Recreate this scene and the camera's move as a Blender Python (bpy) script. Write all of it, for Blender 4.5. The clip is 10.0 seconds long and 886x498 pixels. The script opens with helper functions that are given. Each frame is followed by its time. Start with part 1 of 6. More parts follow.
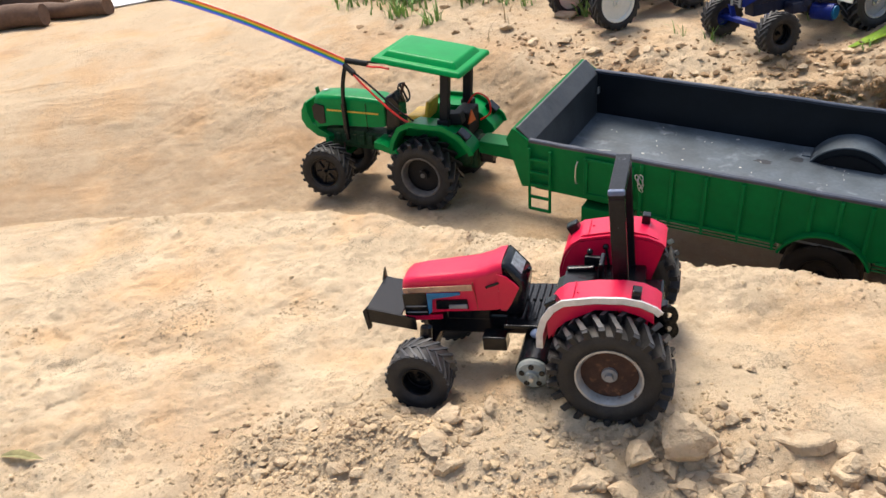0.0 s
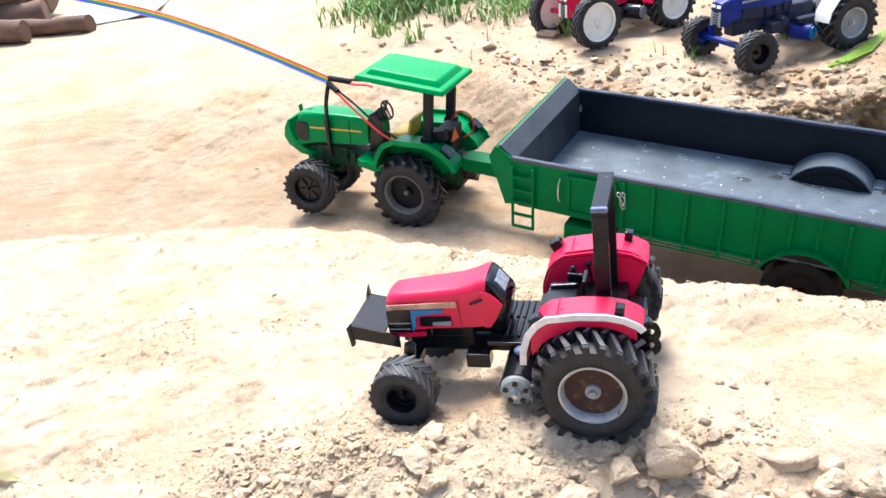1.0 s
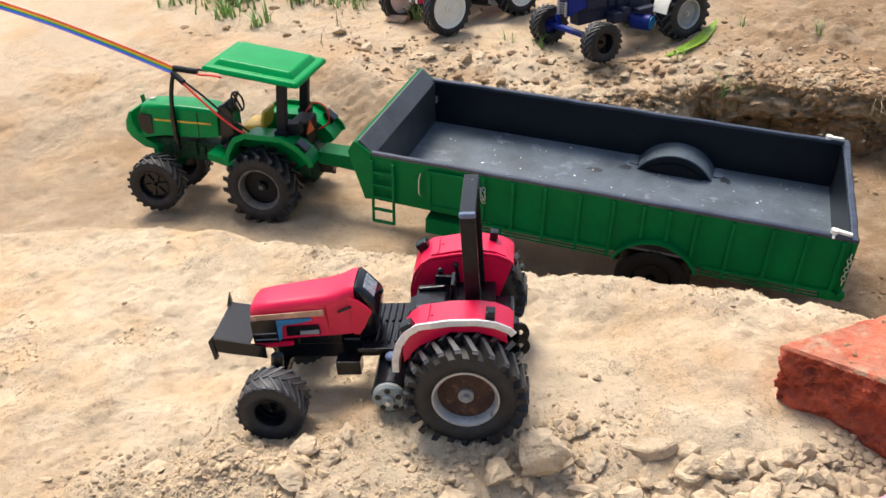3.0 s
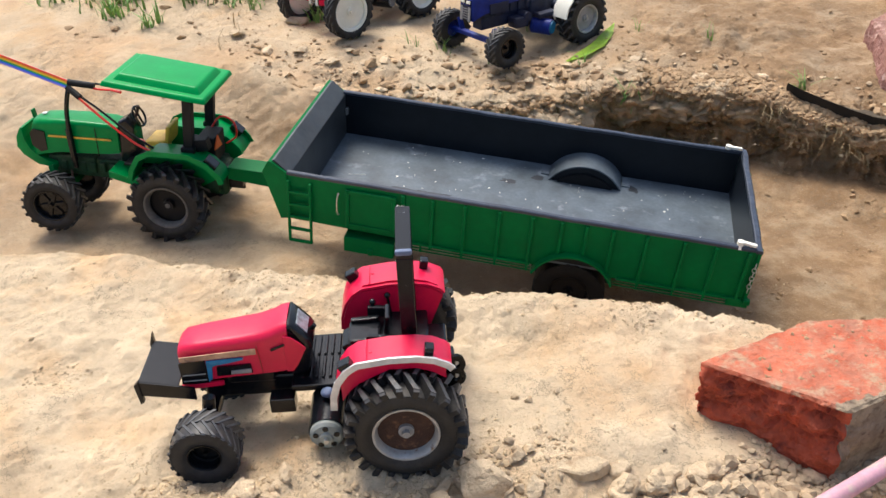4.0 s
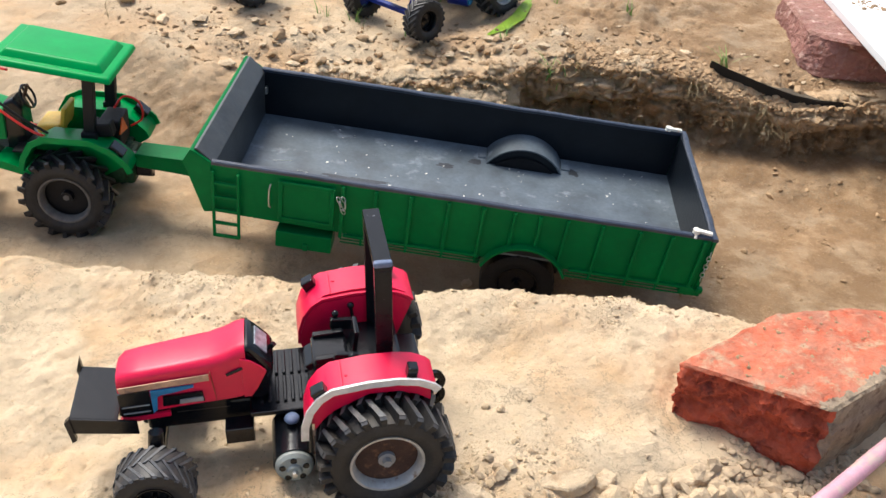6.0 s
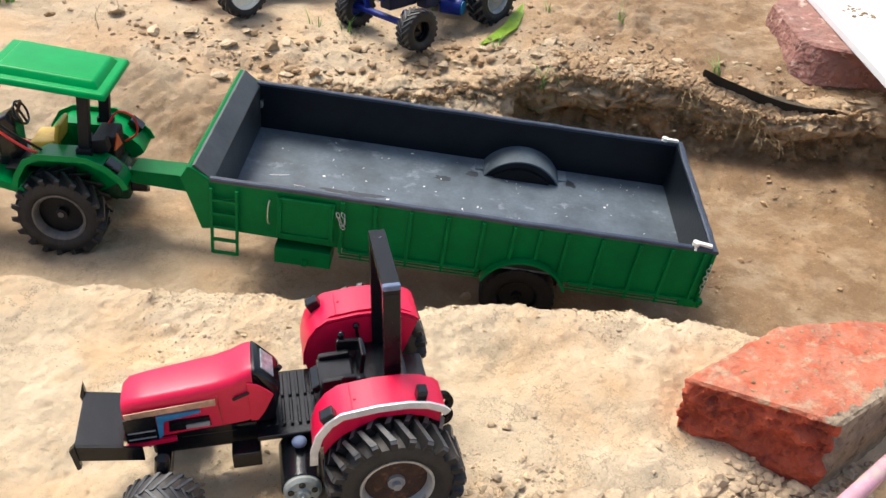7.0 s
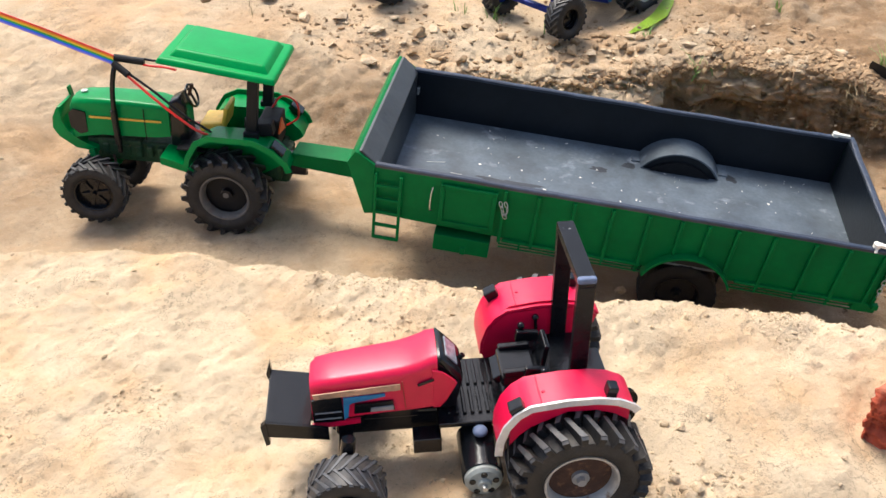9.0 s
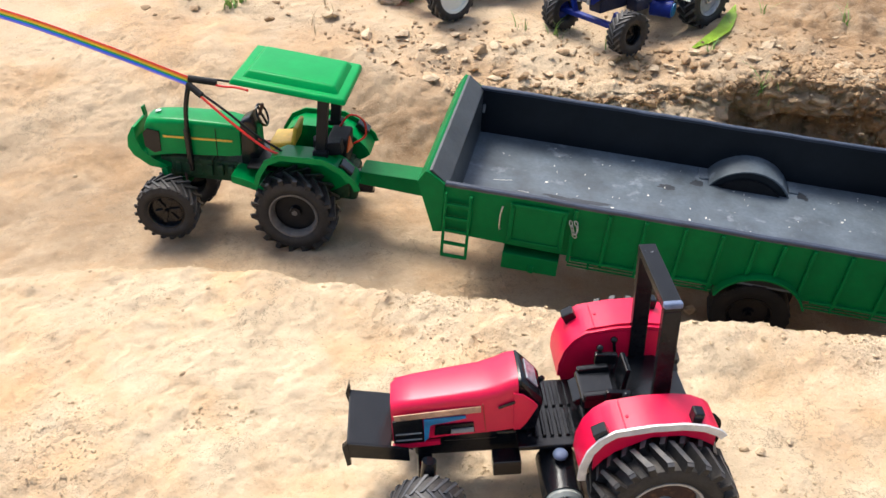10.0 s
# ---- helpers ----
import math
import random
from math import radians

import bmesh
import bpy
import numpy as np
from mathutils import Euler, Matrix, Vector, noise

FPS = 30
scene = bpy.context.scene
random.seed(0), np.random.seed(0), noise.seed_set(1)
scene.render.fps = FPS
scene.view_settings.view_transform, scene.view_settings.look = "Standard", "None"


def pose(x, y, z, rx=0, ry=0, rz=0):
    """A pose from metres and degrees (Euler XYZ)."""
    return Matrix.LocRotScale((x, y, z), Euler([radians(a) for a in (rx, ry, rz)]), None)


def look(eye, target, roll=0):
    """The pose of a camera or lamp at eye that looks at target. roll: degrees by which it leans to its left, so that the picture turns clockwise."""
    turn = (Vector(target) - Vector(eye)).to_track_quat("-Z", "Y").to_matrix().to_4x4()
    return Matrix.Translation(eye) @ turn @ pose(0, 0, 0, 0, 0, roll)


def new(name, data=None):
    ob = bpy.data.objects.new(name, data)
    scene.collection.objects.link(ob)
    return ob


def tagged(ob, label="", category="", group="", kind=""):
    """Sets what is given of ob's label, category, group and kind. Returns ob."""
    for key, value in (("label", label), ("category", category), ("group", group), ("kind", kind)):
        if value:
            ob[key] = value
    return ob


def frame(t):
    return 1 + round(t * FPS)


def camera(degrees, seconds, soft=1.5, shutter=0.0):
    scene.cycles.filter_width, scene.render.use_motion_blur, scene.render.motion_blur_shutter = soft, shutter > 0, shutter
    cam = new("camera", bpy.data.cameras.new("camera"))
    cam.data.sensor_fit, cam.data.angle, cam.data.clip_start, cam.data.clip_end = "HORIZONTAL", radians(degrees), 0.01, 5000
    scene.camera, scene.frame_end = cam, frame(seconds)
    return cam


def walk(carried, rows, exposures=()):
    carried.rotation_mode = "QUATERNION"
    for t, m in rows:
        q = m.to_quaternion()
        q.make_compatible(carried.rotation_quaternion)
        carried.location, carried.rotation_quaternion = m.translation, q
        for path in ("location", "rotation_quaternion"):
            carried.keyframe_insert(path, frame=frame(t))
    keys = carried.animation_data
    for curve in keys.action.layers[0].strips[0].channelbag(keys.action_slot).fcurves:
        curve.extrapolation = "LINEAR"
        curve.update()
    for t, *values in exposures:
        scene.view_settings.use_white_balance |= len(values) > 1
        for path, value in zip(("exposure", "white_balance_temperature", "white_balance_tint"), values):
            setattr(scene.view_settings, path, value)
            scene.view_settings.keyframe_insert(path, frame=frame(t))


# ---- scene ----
cam = camera(54.4, 10.0)
METRES, EYE, TILT, LEAN, TURN = 0.42, 0.6, -28.0, 8.0, 0.0
ROWS = [
    (0.0, 0.0, 0.0, 0.0, 0.0, 0.0, -0.0),
    (0.5, -0.0055, -0.0083, 0.0007, -0.39, 0.54, -0.13),
    (1.0, -0.0026, -0.0033, -0.0001, -1.15, 1.14, 0.06),
    (1.5, 0.004, 0.0142, 0.0099, -3.16, 1.49, 0.25),
    (2.0, -0.008, 0.0085, 0.0175, -5.11, 1.93, 0.19),
    (2.5, -0.0164, 0.0262, 0.0308, -7.71, 0.72, 0.93),
    (4.0, -0.1364, 0.0638, 0.207, -18.49, -2.33, 3.51),
    (4.5, -0.1835, 0.1313, 0.2497, -21.46, -2.81, 3.75),
    (5.0, -0.2115, 0.2159, 0.2673, -23.55, -3.92, 3.54),
    (5.5, -0.2467, 0.2944, 0.2782, -25.58, -5.11, 3.78),
    (7.0, -0.3061, 0.3659, 0.3522, -28.02, -5.32, 4.72),
    (7.5, -0.3346, 0.387, 0.3567, -25.82, -5.07, 4.58),
    (8.0, -0.3737, 0.4146, 0.3539, -24.72, -5.51, 4.48),
    (8.5, -0.4009, 0.4354, 0.3503, -23.57, -5.83, 3.98),
    (9.0, -0.4729, 0.4672, 0.3687, -21.35, -5.62, 3.31),
    (9.5, -0.4916, 0.482, 0.3808, -19.9, -5.17, 3.38),
    (10.0, -0.5486, 0.4903, 0.4001, -18.46, -4.77, 3.39),
]
EXPOSURES = [(0.0, 0.42, 6500, 10), (0.5, 0.80, 6100, 10), (1.0, 1.14, 5720, 10), (1.5, 1.05, 5700, 10), (2.0, 0.72, 6050, 10), (2.5, 0.54, 6250, 10), (4.0, 0.44, 6280, 9), (4.5, 0.33, 6300, 9), (5.0, 0.40, 6280, 8), (5.5, 0.50, 6280, 8), (7.0, 0.55, 6300, 8), (8.5, 0.61, 6300, 10), (10.0, 0.66, 6300, 10)]
walk(cam, [(t, pose(0, 0, EYE, TILT, LEAN, TURN) @ pose(METRES * x, METRES * y, METRES * z, 90 + pitch, roll, yaw)) for t, x, y, z, yaw, pitch, roll in ROWS], EXPOSURES)

# ---- light ----
SUN_AZIMUTH, SUN_HEIGHT = 350.0, 62.0
world = bpy.data.worlds.new("world")
scene.world = world
world.use_nodes = True
wn = world.node_tree.nodes
sky = wn.new("ShaderNodeTexSky")
sky.sky_type, sky.sun_disc = "NISHITA", False
sky.sun_elevation, sky.sun_rotation = radians(SUN_HEIGHT), radians(SUN_AZIMUTH)
sky.air_density, sky.dust_density, sky.ozone_density = 1.0, 4.0, 0.6
wn["Background"].inputs["Strength"].default_value = 0.15
world.node_tree.links.new(sky.outputs["Color"], wn["Background"].inputs["Color"])
sun = new("sun", bpy.data.lights.new("sun", "SUN"))
sun.data.energy, sun.data.angle, sun.data.color = 3.0, radians(26), (1.0, 0.95, 0.87)
az, el = radians(SUN_AZIMUTH), radians(SUN_HEIGHT)
sun.matrix_basis = look((0, 0, 5), Vector((0, 0, 5)) - Vector((math.sin(az) * math.cos(el), math.cos(az) * math.cos(el), math.sin(el))))

# ---- materials ----


def node(nt, kind, **inputs):
    n = nt.nodes.new("ShaderNode" + kind)
    for k, v in inputs.items():
        n.inputs[k.replace("_", " ")].default_value = v
    return n


def noise_node(nt, scale, detail=4.0, rough=0.55, vec=None):
    n = node(nt, "TexNoise", Scale=scale, Detail=detail, Roughness=rough)
    if vec is not None:
        nt.links.new(vec, n.inputs["Vector"])
    return n.outputs["Fac"]


def ramp(nt, fac, lo, hi):
    n = node(nt, "MapRange")
    n.inputs["From Min"].default_value, n.inputs["From Max"].default_value = lo, hi
    nt.links.new(fac, n.inputs["Value"])
    return n.outputs["Result"]


def mix(nt, fac, a, b, kind="MIX"):
    n = nt.nodes.new("ShaderNodeMix")
    n.data_type, n.blend_type = "RGBA", kind
    for sock, v in ((n.inputs[0], fac), (n.inputs[6], a), (n.inputs[7], b)):
        if isinstance(v, bpy.types.NodeSocket):
            nt.links.new(v, sock)
        elif isinstance(v, (int, float)):
            sock.default_value = v
        else:
            sock.default_value = (*v, 1.0)
    return n.outputs[2]


def math_node(nt, op, a, b):
    n = nt.nodes.new("ShaderNodeMath")
    n.operation, n.use_clamp = op, True
    for sock, v in zip(n.inputs, (a, b)):
        if isinstance(v, bpy.types.NodeSocket):
            nt.links.new(v, sock)
        else:
            sock.default_value = v
    return n.outputs[0]


DUST = (0.40, 0.31, 0.22)


def make(name, base, rough=0.5, metal=0.0, grain=250.0, var=0.25, stain=30.0, dust=0.0, bump=0.2, bump_scale=500.0, second=None, second_cut=0.55, coat=0.0, by_object=0.0, spec=0.5, relief=0.0015, placed=False):
    """Painted, moulded or natural surface: two scales of variation, dust that lies in patches, fine relief."""
    m = bpy.data.materials.new(name)
    m.use_nodes = True
    nt = m.node_tree
    p = nt.nodes["Principled BSDF"]
    vec = nt.nodes.new("ShaderNodeNewGeometry").outputs["Position"] if placed else nt.nodes.new("ShaderNodeTexCoord").outputs["Object"]
    dark = tuple(c * (1 - var) for c in base)
    light = tuple(min(1.0, c * (1 + var * 0.7)) for c in base)
    col = mix(nt, ramp(nt, noise_node(nt, stain, 5, 0.6, vec), 0.3, 0.7), dark, light)
    fine = ramp(nt, noise_node(nt, grain, 3, 0.6, vec), 0.3, 0.7)
    col = mix(nt, math_node(nt, "MULTIPLY", fine, 0.45), col, tuple(c * (1 - var) for c in base))
    if second:
        patch = ramp(nt, noise_node(nt, stain * 1.7, 6, 0.65, vec), second_cut, second_cut + 0.12)
        col = mix(nt, patch, col, second)
    if by_object:
        info = nt.nodes.new("ShaderNodeObjectInfo").outputs["Random"]
        col = mix(nt, math_node(nt, "MULTIPLY", info, by_object), col, tuple(c * 0.55 for c in base))
    if dust:
        geo = nt.nodes.new("ShaderNodeNewGeometry")
        sep = nt.nodes.new("ShaderNodeSeparateXYZ")
        nt.links.new(geo.outputs["Normal"], sep.inputs[0])
        up = ramp(nt, sep.outputs["Z"], -0.3, 1.0)
        film = math_node(nt, "MULTIPLY", ramp(nt, noise_node(nt, stain * 2.3, 6, 0.7, vec), 0.32, 0.75), up)
        film = math_node(nt, "MULTIPLY", film, dust)
        col = mix(nt, film, col, DUST)
        add = node(nt, "MapRange")
        add.inputs["To Min"].default_value, add.inputs["To Max"].default_value = rough, min(1.0, rough + 0.5)
        nt.links.new(film, add.inputs["Value"])
        nt.links.new(add.outputs["Result"], p.inputs["Roughness"])
    else:
        p.inputs["Roughness"].default_value = rough
    nt.links.new(col, p.inputs["Base Color"])
    p.inputs["Metallic"].default_value = metal
    p.inputs["Specular IOR Level"].default_value = spec
    p.inputs["Coat Weight"].default_value = coat
    p.inputs["Coat Roughness"].default_value = 0.15
    if bump:
        b = node(nt, "Bump", Strength=bump, Distance=relief)
        nt.links.new(noise_node(nt, bump_scale, 5, 0.65, vec), b.inputs["Height"])
        nt.links.new(b.outputs["Normal"], p.inputs["Normal"])
    return m


def soil(name, pale, brown, rust):
    """Dry clay soil: pale dusty crust, browner dug earth where it is steep, rusty patches, grains. Part of the brown
    and the dark specks are painted shade.
    """
    m = bpy.data.materials.new(name)
    m.use_nodes = True
    nt = m.node_tree
    p = nt.nodes["Principled BSDF"]
    geo = nt.nodes.new("ShaderNodeNewGeometry")
    vec = geo.outputs["Position"]
    sep = nt.nodes.new("ShaderNodeSeparateXYZ")
    nt.links.new(geo.outputs["Normal"], sep.inputs[0])
    place = nt.nodes.new("ShaderNodeSeparateXYZ")
    nt.links.new(vec, place.inputs[0])
    big = noise_node(nt, 3.2, 5, 0.6, vec)
    mid = noise_node(nt, 16.0, 6, 0.65, vec)
    fine = noise_node(nt, 130.0, 5, 0.7, vec)
    col = mix(nt, ramp(nt, mid, 0.35, 0.68), tuple(c * 0.87 for c in pale), tuple(min(1, c * 1.07) for c in pale))
    col = mix(nt, math_node(nt, "MULTIPLY", ramp(nt, big, 0.52, 0.68), 0.7), col, rust)
    # dug carries dug-earth brown and shade painted under trailer, board and lip.
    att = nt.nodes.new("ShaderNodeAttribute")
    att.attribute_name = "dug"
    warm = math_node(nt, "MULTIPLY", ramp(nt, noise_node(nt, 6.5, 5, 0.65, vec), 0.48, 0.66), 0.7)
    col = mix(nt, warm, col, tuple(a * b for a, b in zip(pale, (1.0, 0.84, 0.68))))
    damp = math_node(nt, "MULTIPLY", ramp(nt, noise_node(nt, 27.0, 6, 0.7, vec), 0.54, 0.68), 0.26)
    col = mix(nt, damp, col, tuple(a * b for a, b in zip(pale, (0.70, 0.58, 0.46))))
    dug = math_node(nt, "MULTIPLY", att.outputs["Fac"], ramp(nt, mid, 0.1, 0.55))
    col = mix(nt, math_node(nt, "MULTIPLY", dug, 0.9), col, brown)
    col = mix(nt, math_node(nt, "MULTIPLY", ramp(nt, fine, 0.53, 0.74), 0.38), col, tuple(c * 0.5 for c in pale))
    col = mix(nt, math_node(nt, "MULTIPLY", ramp(nt, noise_node(nt, 420.0, 3, 0.6, vec), 0.6, 0.75), 0.3), col, tuple(min(1, c * 1.35) for c in pale))
    # Dark specks paint the small shade beside crumbs into the colour.
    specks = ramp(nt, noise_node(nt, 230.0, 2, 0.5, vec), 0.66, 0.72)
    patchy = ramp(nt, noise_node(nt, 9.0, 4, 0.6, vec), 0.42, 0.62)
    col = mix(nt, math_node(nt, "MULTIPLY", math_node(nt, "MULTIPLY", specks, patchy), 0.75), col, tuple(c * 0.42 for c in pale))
    vein = node(nt, "MapRange")
    vein.inputs["From Min"].default_value, vein.inputs["From Max"].default_value = 0.0, 0.014
    vein.inputs["To Min"].default_value, vein.inputs["To Max"].default_value = 1.0, 0.0
    gap = nt.nodes.new("ShaderNodeMath")
    gap.operation = "ABSOLUTE"
    mid_off = nt.nodes.new("ShaderNodeMath")
    mid_off.operation = "SUBTRACT"
    mid_off.inputs[1].default_value = 0.5
    nt.links.new(noise_node(nt, 30.0, 5, 0.68, vec), mid_off.inputs[0])
    nt.links.new(mid_off.outputs[0], gap.inputs[0])
    nt.links.new(gap.outputs[0], vein.inputs["Value"])
    crack_patch = ramp(nt, noise_node(nt, 7.0, 3, 0.6, vec), 0.46, 0.6)
    crack = math_node(nt, "MULTIPLY", vein.outputs["Result"], crack_patch)
    col = mix(nt, math_node(nt, "MULTIPLY", crack, 0.8), col, tuple(c * 0.36 for c in pale))
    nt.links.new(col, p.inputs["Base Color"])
    p.inputs["Roughness"].default_value = 0.95
    p.inputs["Specular IOR Level"].default_value = 0.2
    # smooth trodden crust between rough, crumbling patches
    torn = node(nt, "MapRange")
    torn.inputs["From Min"].default_value, torn.inputs["From Max"].default_value = 0.44, 0.60
    torn.inputs["To Min"].default_value, torn.inputs["To Max"].default_value = 0.74, 1.0
    nt.links.new(noise_node(nt, 8.5, 6, 0.7, vec), torn.inputs["Value"])
    b = node(nt, "Bump", Distance=0.006)
    nt.links.new(torn.outputs["Result"], b.inputs["Strength"])
    nt.links.new(noise_node(nt, 62.0, 10, 0.75, vec), b.inputs["Height"])
    b3 = node(nt, "Bump", Distance=0.0038)
    nt.links.new(torn.outputs["Result"], b3.inputs["Strength"])
    nt.links.new(noise_node(nt, 190.0, 6, 0.7, vec), b3.inputs["Height"])
    nt.links.new(b.outputs["Normal"], b3.inputs["Normal"])
    b2 = node(nt, "Bump", Strength=0.5, Distance=0.001)
    nt.links.new(noise_node(nt, 450.0, 4, 0.7, vec), b2.inputs["Height"])
    nt.links.new(b3.outputs["Normal"], b2.inputs["Normal"])
    nt.links.new(b2.outputs["Normal"], p.inputs["Normal"])
    return m


PALE, BROWN, RUST = (0.685, 0.533, 0.354), (0.225, 0.130, 0.062), (0.60, 0.37, 0.20)
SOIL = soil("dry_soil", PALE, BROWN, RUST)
CLOD_BROWN = make("brown_clod", (0.43, 0.285, 0.155), 0.95, var=0.35, stain=22, grain=260, bump=0.7, bump_scale=220, relief=0.002, second=(0.28, 0.175, 0.09), second_cut=0.52, placed=True)
CLOD = make("clod_soil", (0.58, 0.43, 0.26), 0.95, var=0.3, stain=18, grain=260, bump=0.6, bump_scale=300, second=(0.38, 0.27, 0.165), second_cut=0.53, placed=True)
STONE = make("pale_stone", (0.66, 0.5, 0.32), 0.92, var=0.3, stain=34, grain=200, bump=1.0, bump_scale=150, relief=0.005, second=(0.4, 0.27, 0.155), second_cut=0.54, by_object=0.15, placed=True)
GRAVEL = make("grey_gravel", (0.50, 0.375, 0.24), 0.95, var=0.35, stain=45, grain=260, bump=0.7, bump_scale=240, second=(0.24, 0.175, 0.11), second_cut=0.52, placed=True)
BRICK_RED = make("red_brick", (0.50, 0.085, 0.035), 0.92, var=0.35, stain=22, grain=260, dust=0.15, bump=1.0, bump_scale=75, relief=0.007, second=(0.2, 0.03, 0.018), second_cut=0.55)
BRICK_DUSTY = make("dusty_brick_face", (0.56, 0.125, 0.062), 0.95, var=0.4, stain=24, grain=260, dust=0.55, bump=1.0, bump_scale=110, relief=0.004, second=(0.45, 0.27, 0.165), second_cut=0.52, spec=0.2)
BRICK_MUDDY = make("muddy_brick_side", (0.36, 0.275, 0.19), 0.95, var=0.4, stain=40, grain=260, bump=1.0, bump_scale=95, relief=0.008, second=(0.15, 0.10, 0.07), second_cut=0.54, spec=0.15)
BRICK_PINK = make("pink_brick", (0.29, 0.12, 0.095), 0.9, var=0.3, stain=20, grain=200, dust=0.45, bump=1.0, bump_scale=90, relief=0.005, second=(0.6, 0.4, 0.33), second_cut=0.56)
GREEN = make("green_paint", (0.0, 0.155, 0.036), 0.45, var=0.22, stain=14, grain=120, dust=0.015, bump=0.12, bump_scale=160, coat=0.0, spec=0.1)
GREEN_PLASTIC = make("green_plastic", (0.0, 0.225, 0.05), 0.28, var=0.2, stain=18, grain=150, dust=0.0, bump=0.1, bump_scale=200, coat=0.0, spec=0.14)
CANOPY_GREEN = make("canopy_green", (0.0, 0.28, 0.06), 0.34, var=0.15, stain=16, grain=150, dust=0.0, bump=0.08, bump_scale=160, spec=0.12)
BED_BLACK = make("bed_lining", (0.009, 0.012, 0.016), 0.3, var=0.3, stain=18, grain=150, dust=0.0, spec=0.25, bump=0.25, bump_scale=130)
BED_FLOOR = make("bed_floor", (0.105, 0.132, 0.155), 0.36, var=0.55, stain=15, grain=170, dust=0.04, bump=0.3, bump_scale=110, second=(0.24, 0.27, 0.29), second_cut=0.59)
BED_STAIN = make("bed_stain", (0.035, 0.040, 0.048), 0.42, var=0.4, stain=40, grain=200, bump=0.2)
HEADBOARD = make("headboard_paint", (0.04, 0.045, 0.048), 0.4, var=0.4, stain=25, grain=200, dust=0.08, bump=0.3, bump_scale=140, second=(0.05, 0.053, 0.055), second_cut=0.58)
RIM_EDGE = make("edge_tape", (0.03, 0.04, 0.062), 0.28, var=0.35, stain=40, grain=200, dust=0.03, bump=0.4, bump_scale=120)
BLACK = make("black_plastic", (0.006, 0.007, 0.009), 0.2, var=0.3, stain=40, grain=250, dust=0.0, spec=0.34, bump=0.18, bump_scale=110, second=(0.014, 0.0155, 0.018), second_cut=0.62)
SCUFFED = make("scuffed_black_paint", (0.008, 0.009, 0.011), 0.26, var=0.4, stain=60, grain=300, spec=0.2, bump=0.35, bump_scale=120, second=(0.3, 0.31, 0.33), second_cut=0.67)
MATT = make("matt_black", (0.01, 0.01, 0.011), 0.6, var=0.3, stain=40, grain=250, dust=0.0, spec=0.25, bump=0.3, bump_scale=300)
RUBBER = make("tyre_rubber", (0.016, 0.017, 0.019), 0.55, var=0.5, stain=45, grain=300, dust=0.14, spec=0.35, bump=0.35, bump_scale=350)
RUBBER_CLEAN = make("smooth_rubber", (0.018, 0.021, 0.026), 0.42, var=0.35, stain=35, grain=300, dust=0.16, spec=0.3, bump=0.2, bump_scale=300)
# Lighter copies of the two rubbers for bar tops: dust plus painted highlights.
TREAD = make("dusty_lit_tread_bars", (0.06, 0.065, 0.072), 0.42, var=0.5, stain=60, grain=300, dust=0.22, spec=0.35, bump=0.35, bump_scale=350)
TREAD_CLEAN = make("grey_tread_bars", (0.06, 0.068, 0.08), 0.42, var=0.45, stain=50, grain=300, dust=0.15, spec=0.35, bump=0.2, bump_scale=300)
ENGINE = make("dirty_green_casting", (0.008, 0.05, 0.02), 0.6, var=0.5, stain=60, grain=300, dust=0.25, spec=0.2, bump=0.4)
RED = make("red_plastic", (0.66, 0.004, 0.052), 0.33, var=0.14, stain=20, grain=180, dust=0.02, bump=0.06, bump_scale=250, coat=0.0, spec=0.4)
RED_PAINT = make("red_frame_paint", (0.35, 0.02, 0.012), 0.5, dust=0.2)
SILVER = make("silver_trim", (0.72, 0.71, 0.71), 0.42, 0.4, var=0.25, stain=60, grain=300, dust=0.2, bump=0.3, bump_scale=260, second=(0.3, 0.28, 0.27), second_cut=0.62)
RIM = make("worn_rim", (0.46, 0.46, 0.45), 0.45, 0.4, var=0.3, stain=60, grain=300, dust=0.12, bump=0.3, second=(0.2, 0.13, 0.09), second_cut=0.6)
RUSTY = make("rust", (0.06, 0.027, 0.017), 0.85, 0.1, var=0.5, stain=70, grain=300, dust=0.08, bump=0.6, second=(0.16, 0.075, 0.04))
STEEL = make("chain_steel", (0.55, 0.55, 0.55), 0.3, 0.9, var=0.2)
MOTOR_CAP = make("pale_motor_cap", (0.27, 0.30, 0.28), 0.5, var=0.25, stain=60, dust=0.25)
WHITE = make("white_plastic", (0.84, 0.80, 0.68), 0.45, var=0.1, stain=40, dust=0.06)
BLUE = make("blue_plastic", (0.006, 0.022, 0.2), 0.35, var=0.35, stain=60, dust=0.06, spec=0.2)
BLUE_DECAL = make("blue_decal", (0.02, 0.2, 0.42), 0.4, var=0.4, stain=60)
TAN_DECAL = make("peeled_decal", (0.55, 0.32, 0.2), 0.6, var=0.5, stain=50, second=(0.1, 0.07, 0.06), second_cut=0.58)
YELLOW = make("yellow_plastic", (0.74, 0.46, 0.05), 0.5, var=0.25, stain=50, dust=0.1)
ORANGE = make("orange_reflector", (0.8, 0.12, 0.02), 0.35, var=0.2)
GREY = make("grey_plastic", (0.3, 0.3, 0.3), 0.5, var=0.3, dust=0.2)
NAVY = make("dark_blue_casting", (0.006, 0.013, 0.045), 0.5, var=0.5, stain=60, dust=0.12, spec=0.3, bump=0.3)
GLASSY = make("gauge_face", (0.3, 0.33, 0.36), 0.12, var=0.6, stain=120, grain=500, coat=0.6)
TAPE = make("blue_grey_putty", (0.11, 0.15, 0.25), 0.6, var=0.3, stain=90)
